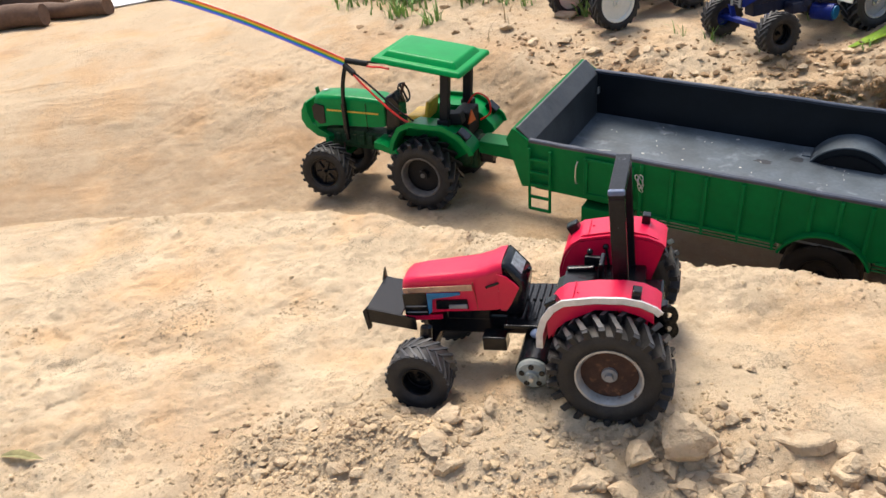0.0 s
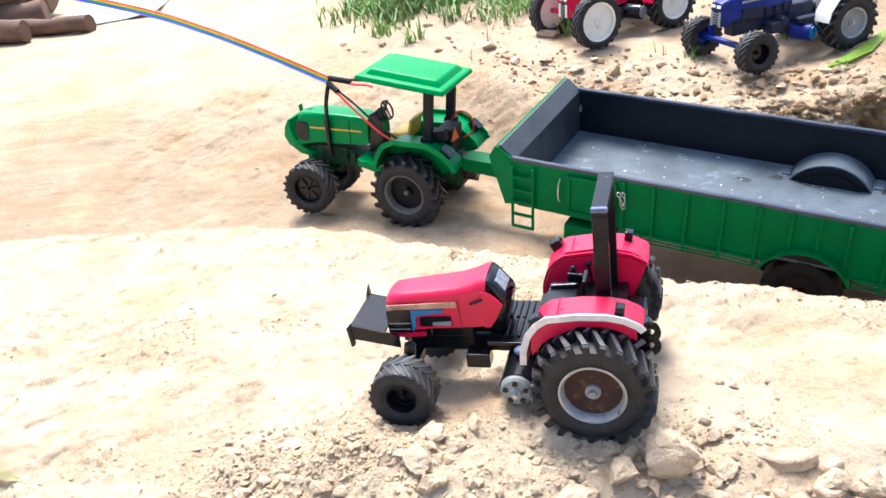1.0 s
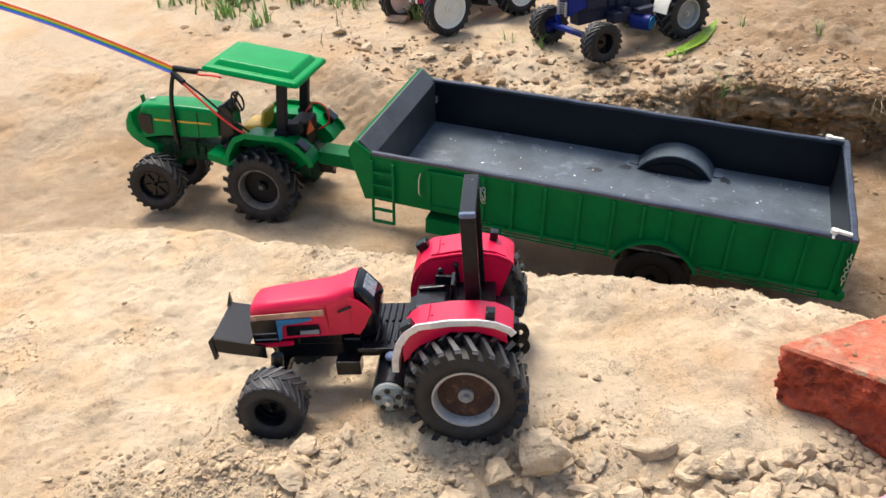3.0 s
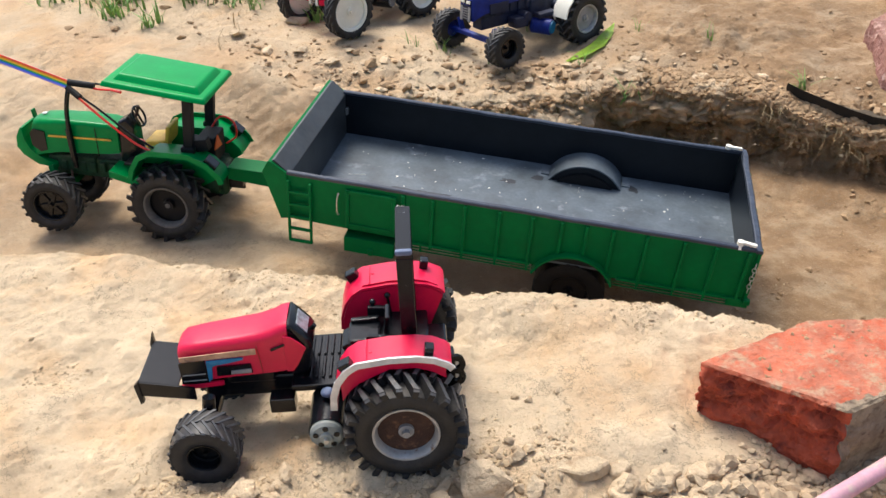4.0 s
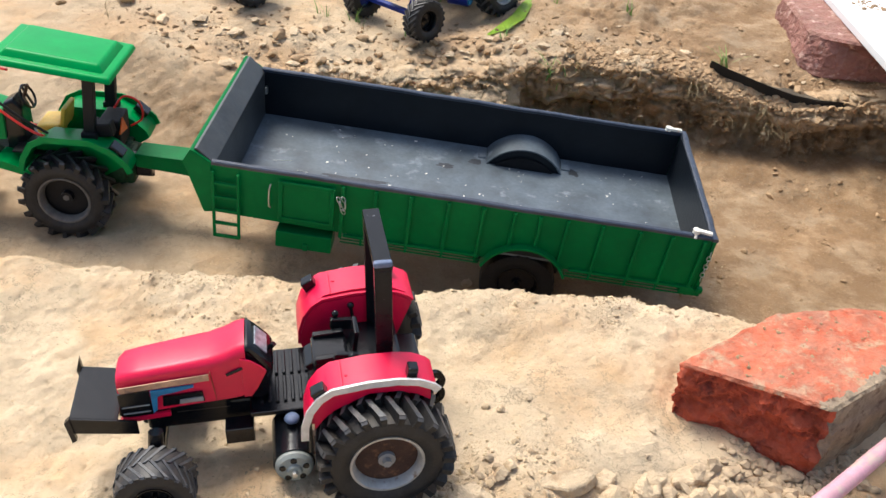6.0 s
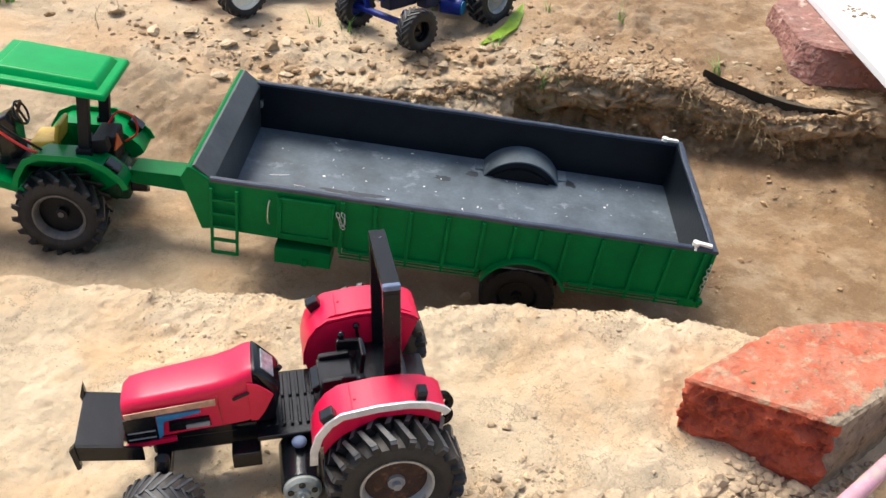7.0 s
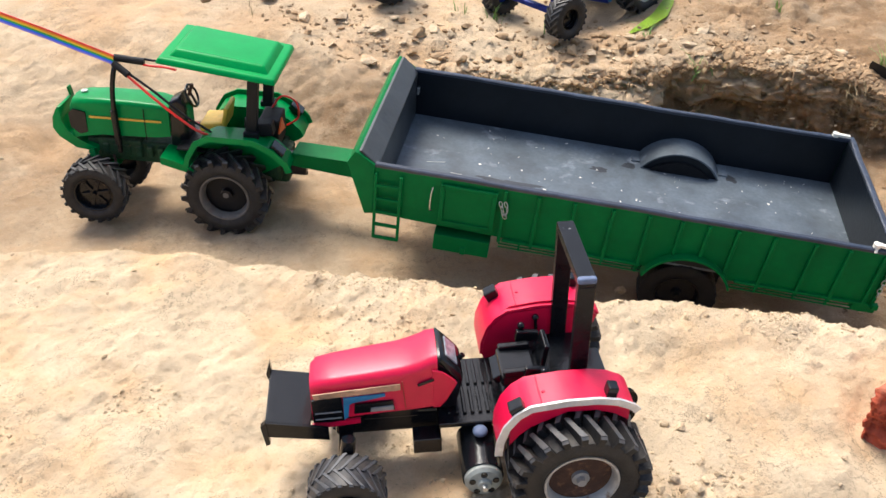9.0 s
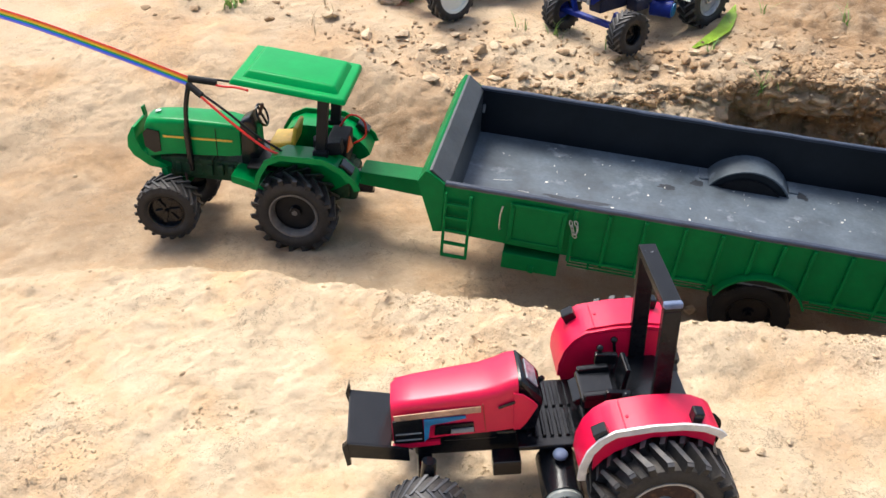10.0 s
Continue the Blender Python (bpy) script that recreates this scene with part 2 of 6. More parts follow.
WIRES = [make("wire_" + n, c, 0.4, var=0.08, bump=0) for n, c in (("red", (0.75, 0.02, 0.015)), ("orange", (0.9, 0.25, 0.01)), ("yellow", (0.85, 0.6, 0.02)), ("green", (0.03, 0.4, 0.08)), ("blue", (0.03, 0.16, 0.8)), ("violet", (0.25, 0.2, 0.75)))]
LEAF = make("fresh_leaf", (0.36, 0.56, 0.04), 0.45, var=0.25, stain=40, bump=0.3)
DRY_LEAF = make("dry_leaf", (0.46, 0.42, 0.2), 0.7, var=0.4, stain=60)
GRASS = make("grass_blades", (0.22, 0.38, 0.08), 0.6, var=0.5, stain=6, grain=30, bump=0, second=(0.30, 0.32, 0.10), second_cut=0.6)
BROAD = make("broad_leaves", (0.05, 0.16, 0.015), 0.45, var=0.4, stain=9, grain=40, bump=0)
STRAW = make("dry_straw", (0.4, 0.3, 0.16), 0.8, var=0.4, stain=20, grain=60, bump=0)
WOOD = make("weathered_wood", (0.16, 0.09, 0.055), 0.85, var=0.5, stain=12, grain=90, bump=0.7, bump_scale=90)
# Near-black colour stands for the shaded hollow under the tile's edge.
TILE = make("tile_edge_shade", (0.022, 0.017, 0.013), 0.9, var=0.4, stain=30, bump=0.5, bump_scale=200)
TILE_TOP = make("grey_tile_face", (0.1, 0.08, 0.058), 0.95, var=0.35, stain=24, dust=0.04, spec=0.1, bump=0.4, bump_scale=160)
RIM_DARK = make("dusty_dark_rim", (0.15, 0.145, 0.138), 0.6, 0.3, var=0.4, stain=60, grain=300, dust=0.35, bump=0.4)
BOARD = make("white_board", (0.8, 0.8, 0.8), 0.5, var=0.06, stain=8, dust=0.1, bump=0.05)
PINK = make("pink_hose", (0.6, 0.3, 0.38), 0.5, var=0.25, stain=30, dust=0.35, second=(0.52, 0.38, 0.34), second_cut=0.5)

# ---- building blocks ----


def part(name, bm, material, parent, label="", smooth=False):
    me = bpy.data.meshes.new(name)
    bmesh.ops.recalc_face_normals(bm, faces=bm.faces)
    bm.to_mesh(me)
    bm.free()
    me.materials.append(material)
    if smooth:
        me.shade_smooth()
        me.set_sharp_from_angle(angle=radians(38))
    ob = new(name, me)
    ob.parent = parent
    if label:
        ob["label"] = label
    return ob


def thing(name, m, label, category, group="", kind=""):
    ob = new(name)
    ob.empty_display_size = 0.02
    ob.matrix_basis = m
    return tagged(ob, label, category, group, kind)


def add_box(bm, size, at, rot=(0, 0, 0), bevel=0.0, taper=None):
    made = bmesh.ops.create_cube(bm, size=1.0)["verts"]
    for v in made:
        if taper and v.co.z > 0:
            v.co.x, v.co.y = v.co.x * taper[0], v.co.y * taper[1]
        v.co = Vector((v.co.x * size[0], v.co.y * size[1], v.co.z * size[2]))
    if bevel:
        edges = list({e for v in made for e in v.link_edges})
        out = bmesh.ops.bevel(bm, geom=made + edges, offset=bevel, segments=2, affect="EDGES", profile=0.5)
        made = list({v for f in out["faces"] for v in f.verts} | {v for v in made if v.is_valid})
    bmesh.ops.transform(bm, matrix=pose(*at, *rot), verts=made)
    return made


def box(size, at, rot=(0, 0, 0), bevel=0.001, taper=None):
    bm = bmesh.new()
    add_box(bm, size, at, rot, bevel, taper)
    return bm


def add_cyl(bm, r, a, b, n=20, r2=None):
    a, b = Vector(a), Vector(b)
    turn = (b - a).to_track_quat("Z", "Y").to_matrix().to_4x4()
    bmesh.ops.create_cone(bm, cap_ends=True, segments=n, radius1=r, radius2=r if r2 is None else r2, depth=(b - a).length, matrix=Matrix.Translation((a + b) / 2) @ turn)


def cyl(r, a, b, n=20, r2=None):
    bm = bmesh.new()
    add_cyl(bm, r, a, b, n, r2)
    return bm


def add_prism(bm, outline, y0, y1):
    """A side outline of (x, z) points, drawn out from y0 to y1."""
    one = [bm.verts.new((x, y0, z)) for x, z in outline]
    two = [bm.verts.new((x, y1, z)) for x, z in outline]
    n = len(outline)
    bm.faces.new(one), bm.faces.new(two[::-1])
    for i in range(n):
        bm.faces.new((one[i], one[(i + 1) % n], two[(i + 1) % n], two[i]))


def prism(outline, y0, y1, bevel=0.0):
    bm = bmesh.new()
    add_prism(bm, outline, y0, y1)
    if bevel:
        bmesh.ops.bevel(bm, geom=bm.edges[:], offset=bevel, segments=2, affect="EDGES", profile=0.5)
    return bm


def strip(line, y0, y1, thick):
    bm = bmesh.new()
    rows = []
    add = []
    for i, (x, z) in enumerate(line):
        a, b = line[max(i - 1, 0)], line[min(i + 1, len(line) - 1)]
        d = Vector((b[0] - a[0], b[1] - a[1])).normalized()
        add.append((x + d.y * thick, z - d.x * thick))
    for y in (y0, y1):
        rows.append(([bm.verts.new((x, y, z)) for x, z in line], [bm.verts.new((x, y, z)) for x, z in add]))
    (a0, b0), (a1, b1) = rows
    for i in range(len(line) - 1):
        for p, q in ((a0, a1), (b1, b0), (b0, a0), (a1, b1)):
            bm.faces.new((p[i], p[i + 1], q[i + 1], q[i]))
    bm.faces.new((a0[0], a1[0], b1[0], b0[0])), bm.faces.new((a0[-1], b0[-1], b1[-1], a1[-1]))
    return bm


def arc_line(cx, cz, r, a0, a1, n=16):
    return [(cx + r * math.cos(radians(a0 + (a1 - a0) * i / n)), cz + r * math.sin(radians(a0 + (a1 - a0) * i / n))) for i in range(n + 1)]


def loft(sections, n=5):
    """A hood: rounded cross-sections (x, half width below, half width above, bottom, top, corner radius)."""
    bm = bmesh.new()
    rings = []
    for x, wb, wt, zb, zt, r in sections:
        pts = [(wb, zb), (wb * 0.6 + wt * 0.4, zb + (zt - zb) * 0.4)]
        pts += [(wt - r + r * math.cos(a), zt - r + r * math.sin(a)) for a in (math.pi / 2 * i / n for i in range(n + 1))]
        pts += [(0.0, zt + r * 0.12)]
        pts += [(-y, z) for y, z in pts[-2::-1]]
        rings.append([bm.verts.new((x, y, z)) for y, z in pts])
    for a, b in zip(rings, rings[1:]):
        for i in range(len(a)):
            j = (i + 1) % len(a)
            bm.faces.new((a[i], a[j], b[j], b[i]))
    bm.faces.new(rings[0]), bm.faces.new(rings[-1][::-1])
    return bm


def tube(points, r, n=8):
    """A bent pipe or wire through the points, rounded by a spline."""
    pts = [Vector(p) for p in points]
    fine = []
    for i in range(len(pts) - 1):
        p0, p1, p2, p3 = pts[max(i - 1, 0)], pts[i], pts[i + 1], pts[min(i + 2, len(pts) - 1)]
        for k in range(6):
            t = k / 6
            fine.append(0.5 * (2 * p1 + (p2 - p0) * t + (2 * p0 - 5 * p1 + 4 * p2 - p3) * t * t + (3 * p1 - p0 - 3 * p2 + p3) * t ** 3))
    fine.append(pts[-1])
    bm = bmesh.new()
    rings = []
    side = None
    for i, p in enumerate(fine):
        d = (fine[min(i + 1, len(fine) - 1)] - fine[max(i - 1, 0)]).normalized()
        if side is None:
            side = d.orthogonal().normalized()
        side = (side - d * side.dot(d)).normalized()
        up = d.cross(side)
        rings.append([bm.verts.new(p + r * (math.cos(a) * side + math.sin(a) * up)) for a in (2 * math.pi * k / n for k in range(n))])
    for a, b in zip(rings, rings[1:]):
        for i in range(n):
            bm.faces.new((a[i], a[(i + 1) % n], b[(i + 1) % n], b[i]))
    bm.faces.new(rings[0]), bm.faces.new(rings[-1][::-1])
    return bm


def revolve(bm, profile, n=40, at=(0, 0, 0)):
    """Profile of (y, r) points turned round the y axis through at; closed where the profile is."""
    rings = []
    for y, r in profile:
        rings.append([bm.verts.new((at[0] + r * math.cos(2 * math.pi * i / n), at[1] + y, at[2] + r * math.sin(2 * math.pi * i / n))) for i in range(n)])
    for a, b in zip(rings, rings[1:]):
        for i in range(n):
            bm.faces.new((a[i], a[(i + 1) % n], b[(i + 1) % n], b[i]))
    return rings


def hexa(bm, c):
    v = [bm.verts.new(p) for p in c]
    for f in ((0, 1, 2, 3), (7, 6, 5, 4), (0, 4, 5, 1), (1, 5, 6, 2), (2, 6, 7, 3), (3, 7, 4, 0)):
        bm.faces.new([v[i] for i in f])


def tyre_mesh(R, w, r, lugs, h, slant=0.5, grip=0.45):
    """Tyre round the y axis with slanted bars on the tread that run down over the shoulder."""
    bm = bmesh.new()
    b = R - h
    s = w / 2
    prof = [(-s * 0.78, r), (-s * 0.98, r + (b - r) * 0.3), (-s, r + (b - r) * 0.62), (-s * 0.9, b * 0.975), (-s * 0.6, b), (s * 0.6, b), (s * 0.9, b * 0.975), (s, r + (b - r) * 0.62), (s * 0.98, r + (b - r) * 0.3), (s * 0.78, r), (s * 0.5, r * 0.97), (-s * 0.5, r * 0.97), (-s * 0.78, r)]
    revolve(bm, prof, 44)
    smooth_faces = len(bm.faces)
    step = 2 * math.pi / lugs
    for side in (1, -1):
        for i in range(lugs):
            a0 = step * (i + (0.5 if side < 0 else 0.0))
            wide = step * grip

            def at(a, y, rad):
                return (rad * math.cos(a), y * side, rad * math.sin(a))
            lean = step * slant * 1.6
            inner, outer = -s * 0.06, s * 0.94
            hexa(bm, [at(a0, inner, b * 0.98), at(a0 + wide * 0.8, inner, b * 0.98), at(a0 + wide * 0.65, inner, R * 0.995), at(a0 + wide * 0.15, inner, R * 0.995),
                      at(a0 + lean, outer, b * 0.96), at(a0 + lean + wide, outer, b * 0.96), at(a0 + lean + wide * 0.85, outer, R * 0.985), at(a0 + lean + wide * 0.15, outer, R * 0.985)])
            c = a0 + lean
            proud, low_end = 1 + 0.045 * min(1.0, h / 0.009), 0.92 - 0.12 * min(1.0, h / 0.009)
            hexa(bm, [at(c, s * 0.9, b * 0.95), at(c + wide, s * 0.9, b * 0.95), at(c + wide * 0.85, s * 0.9, R * 0.985), at(c + wide * 0.15, s * 0.9, R * 0.985),
                      at(c + wide * 0.1, s * 1.0, R * low_end), at(c + wide * 0.9, s * 1.0, R * low_end), at(c + wide * 0.85, s * proud, R * 0.95), at(c + wide * 0.15, s * proud, R * 0.95)])
    # Only bar tops take the lighter, partly highlight colour; their sides stay dark.
    for k, f in enumerate(list(bm.faces)[smooth_faces:]):
        f.material_index = int(k % 6 == 4)
    return bm


def wheel(name, parent, at, out, R, w, r, lugs, h, rubber, rim_mat, disc_mat, style, slant=0.5, grip=0.45, spin=0.0, steer=0.0):
    """A wheel part: its disc is the mesh, with the tyre, rim ring and hub as sub-parts. out: +1 or -1, the side that faces outwards along y."""
    s = w / 2
    bm = bmesh.new()
    face = out * s * (0.1 if style == "deep" else 0.45)
    revolve(bm, [(face - out * 0.004, 0.0005), (face, 0.0006), (face + out * 0.001, r * 0.5), (face, r * 0.9), (face - out * 0.004, r * 0.96), (face - out * 0.007, r * 0.5), (face - out * 0.004, 0.0005)], 32)
    disc = part(name, bm, disc_mat, parent, smooth=True)
    for k in range(6 if style == "spoked" else 0):
        a = math.pi / 3 * k
        part("spoke", box((r * 0.62, 0.004, r * 0.24), (r * 0.5 * math.cos(a), face + out * 0.002, r * 0.5 * math.sin(a)), (0, -math.degrees(a), 0), 0.0008), disc_mat, disc)
    disc.matrix_basis = pose(*at, 0, spin, steer)
    tyre = part("tyre", tyre_mesh(R, w, r, lugs, h, slant, grip), rubber, disc, smooth=True)
    tyre.data.materials.append(TREAD if rubber == RUBBER else TREAD_CLEAN if rubber == RUBBER_CLEAN else rubber)
    bm = bmesh.new()
    o = out
    revolve(bm, [(o * s * 0.3, r * 0.86), (o * s * 0.74, r * 0.9), (o * s * 0.86, r * 0.97), (o * s * 0.86, r * 1.03), (o * s * 0.76, r * 1.04), (o * s * 0.3, r * 1.0), (o * s * 0.3, r * 0.86)], 40)
    part("rim_ring", bm, rim_mat, disc, smooth=True)
    bm = bmesh.new()
    add_cyl(bm, r * 0.24, (0, face - o * 0.003, 0), (0, face + o * 0.004, 0), 20)
    add_cyl(bm, r * 0.13, (0, face, 0), (0, face + o * 0.009, 0), 6)
    part("hub", bm, GREY if disc_mat == RUSTY else rim_mat, disc)
    return disc

# ---- ground ----


def lattice(ix, iy, seed):
    n = (ix.astype(np.int64) * 374761393 + iy.astype(np.int64) * 668265263 + seed * 974634777) & 0xFFFFFFFF
    n = ((n ^ (n >> 13)) * 1274126177) & 0xFFFFFFFF
    return ((n ^ (n >> 16)) & 0xFFFF) / 32767.5 - 1.0


def value_noise(x, y, seed):
    ix, iy = np.floor(x), np.floor(y)
    fx, fy = x - ix, y - iy
    fx, fy = fx * fx * fx * (fx * (fx * 6 - 15) + 10), fy * fy * fy * (fy * (fy * 6 - 15) + 10)
    a, b = lattice(ix, iy, seed), lattice(ix + 1, iy, seed)
    c, d = lattice(ix, iy + 1, seed), lattice(ix + 1, iy + 1, seed)
    return (a + (b - a) * fx) * (1 - fy) + (c + (d - c) * fx) * fy


def fractal(x, y, scale, octaves=4, seed=1, fall=0.5):
    out, amp, tot = 0.0, 1.0, 0.0
    for i in range(octaves):
        c, s = math.cos(i * 1.1), math.sin(i * 1.1)
        out = out + amp * value_noise((x * c - y * s) * scale + 17.3 * i, (x * s + y * c) * scale - 9.1 * i, seed + i)
        tot += amp
        amp, scale = amp * fall, scale * 2.03
    return out / tot


def step(a, b, v):
    t = np.clip((v - a) / (b - a), 0, 1)
    return t * t * (3 - 2 * t)


NEAR_X, NEAR_Y = [-60, -1.0, -0.75, -0.465, -0.3, -0.1, 0.0, 0.1, 0.23, 0.37, 0.49, 0.56, 0.7, 0.9, 1.3, 60], [1.42, 1.42, 1.42, 1.37, 1.32, 1.205, 1.13, 1.07, 0.985, 0.92, 0.84, 0.78, 0.67, 0.5, 0.2, -30]
FAR_X, FAR_Y = [-60, -0.4, 0.06, 0.14, 0.28, 0.45, 0.56, 0.73, 0.80, 0.87, 0.92, 0.97, 1.03, 1.09, 1.13, 1.20, 1.32, 1.6, 60], [2.3, 2.1, 1.92, 1.80, 1.715, 1.64, 1.59, 1.545, 1.515, 1.48, 1.44, 1.39, 1.33, 1.27, 1.24, 1.21, 1.14, 0.95, -26]


def ground_parts(x, y):
    x, y = np.asarray(x, float), np.asarray(y, float)
    rag = 0.014 * fractal(x, y, 14, 4, 3) + 0.006 * fractal(x, y, 60, 3, 8)
    rag = np.where(np.abs(x) + np.abs(y) > 6, 0, rag)
    near = np.interp(x, NEAR_X, NEAR_Y) + rag
    far = np.interp(x, FAR_X, FAR_Y) + 1.6 * rag
    floor = np.interp(x, [-3, -0.5, -0.04, 0.41, 0.9, 1.6, 2.6], [0.01, -0.035, -0.04, -0.092, -0.115, -0.115, 0.03])
    steep = np.interp(x, [-0.6, -0.2, 0.2, 0.6], [0.13, 0.10, 0.05, 0.04])
    on_near = 1 - step(0.0, 1.0, (y - near + steep * 0.25) / steep)
    debris = np.interp(x, [0.25, 0.42, 0.66, 0.76, 1.0, 1.3], [0.0, 0.045, 0.045, 0.03, 0.03, 0.03])
    floor = floor + debris * step(-0.26, -0.05, y - far)
    width = np.interp(x, [-0.4, 0.1, 0.3, 0.5, 1.0], [0.5, 0.40, 0.2, 0.12, 0.11])
    on_far = step(-1.0, 0.0, (y - far) / width)
    return near, far, floor, on_near, on_far


PADS = [(0.66, 1.81, 0.17, 0.040), (0.38, 2.07, 0.16, 0.072), (-0.085, 0.76, 0.06, 0.022), (0.53, 0.545, 0.11, -0.034), (0.33, 0.51, 0.12, -0.024), (0.450, 0.655, 0.055, -0.008)]


def ground_z(x, y):
    x, y = np.asarray(x, float), np.asarray(y, float)
    near, far, floor, on_near, on_far = ground_parts(x, y)
    close = np.exp(-((x / 3.0) ** 2 + ((y - 1.2) / 3.0) ** 2))
    low = 0.012 + 0.007 * fractal(x, y, 4.5, 3, 21) * close
    low = low + 0.020 * np.exp(-(((x + 0.02) / 0.2) ** 2 + ((y - 0.72) / 0.10) ** 2))
    low = low + 0.012 * np.exp(-(((x + 0.17) / 0.13) ** 2 + ((y - 0.68) / 0.06) ** 2))
    low = low - 0.02 * step(0.66, 0.52, y) * step(-0.05, 0.12, x)
    lip = np.interp(x, [-0.3, 0.1, 0.3], [0.0, 0.012, 0.018])
    low = low + lip * np.exp(-(((y - near + 0.035) / 0.05) ** 2))
    high = np.interp(x, [-0.6, 0.1, 0.5, 0.8, 1.0], [0.02, 0.055, 0.05, 0.058, 0.074]) + np.clip(0.085 * (y - 1.62), -0.01, 0.075)
    edge = np.interp(x, [0.1, 0.3, 0.66, 0.74, 0.98, 1.03, 1.10, 1.16, 1.3], [0.0, 0.036, 0.036, 0.004, 0.012, 0.040, 0.054, 0.044, 0.03])
    high = high - edge * np.exp(-((np.maximum(y - far, 0) / np.interp(x, [1.0, 1.05], [0.08, 0.11])) ** 2))
    high = high + 0.014 * fractal(x, y, 5, 4, 31) * close
    z = floor + (low - floor) * on_near
    z = z + (high - z) * on_far
    rough_far = on_far * step(0.1, 0.4, x) * close
    face = on_far * (1 - on_far) * 4 * close
    z = z + 0.010 * face * fractal(x, y, 26, 4, 41) * step(-0.1, 0.3, x)
    z = z + (0.0026 + 0.004 * rough_far) * close * fractal(x, y, 34, 5, 51, 0.62)
    z = z + 0.005 * close * on_near * fractal(x, y, 11, 3, 55)
    track = (1 - on_near) * (1 - on_far)
    z = z + 0.006 * track * close * fractal(x, y, 7, 3, 61)
    z = z + 0.0012 * close * on_near * np.abs(fractal(x, y, 90, 3, 71))
    z = z + 0.0052 * close * fractal(x, y, 24, 4, 161, 0.6)
    flaky = step(0.0, 0.4, fractal(x, y, 5, 3, 171))
    z = z - 0.0035 * close * flaky * step(0.05, 0.0, np.abs(fractal(x, y, 15, 3, 181))) * np.clip(on_near + on_far, 0, 1)
    z = z + 0.003 * close * flaky * step(-0.02, 0.05, fractal(x, y, 22, 3, 191)) * np.clip(on_near + on_far, 0, 1)
    crust = np.clip(on_near + 0.6 * on_far, 0, 1) * close
    broken = step(-0.05, 0.3, fractal(x, y, 4.2, 3, 231))
    flake = 3.2 * fractal(x, y, 17, 4, 241, 0.55)
    whole = np.floor(flake)
    z = z + 0.0042 * crust * (0.25 + 0.75 * broken) * (whole + step(0.0, 0.22, flake - whole)) / 1.6
    z = z + 0.0022 * crust * (0.3 + 0.7 * broken) * fractal(x, y, 95, 2, 251)
    mound = np.exp(-(((x + 0.17) / 0.16) ** 2 + ((y - 0.68) / 0.075) ** 2))
    z = z + 0.011 * mound * fractal(x, y, 38, 5, 81, 0.62)
    crumbly = step(0.05, 0.4, fractal(x, y, 6, 3, 111)) * close * on_near
    z = z + 0.005 * crumbly * fractal(x, y, 75, 4, 121, 0.65)
    lump = np.exp(-(((x - 1.04) / 0.16) ** 2 + ((y - 1.64) / 0.10) ** 2))
    z = z + 0.030 * lump * np.abs(fractal(x, y, 20, 4, 201, 0.6))
    for px, py, r, pz in PADS:
        k = np.exp(-((((x - px) ** 2 + (y - py) ** 2) / r ** 2) ** 2))
        z = z + (pz - z) * k * 0.9
    return z


def gz(x, y):
    return float(ground_z(np.array([x]), np.array([y]))[0])


def spread(lo, hi, fine, far_lo, far_hi):
    mid = list(np.arange(lo, hi, fine))
    out, s, v = [], fine, hi
    while v < far_hi:
        out.append(v)
        s *= 1.22
        v += s
    out.append(far_hi)
    left, s, v = [], fine, lo
    while True:
        s *= 1.22
        v -= s
        if v < far_lo:
            break
        left.append(v)
    left.append(far_lo)
    return np.array(left[::-1] + mid + out)


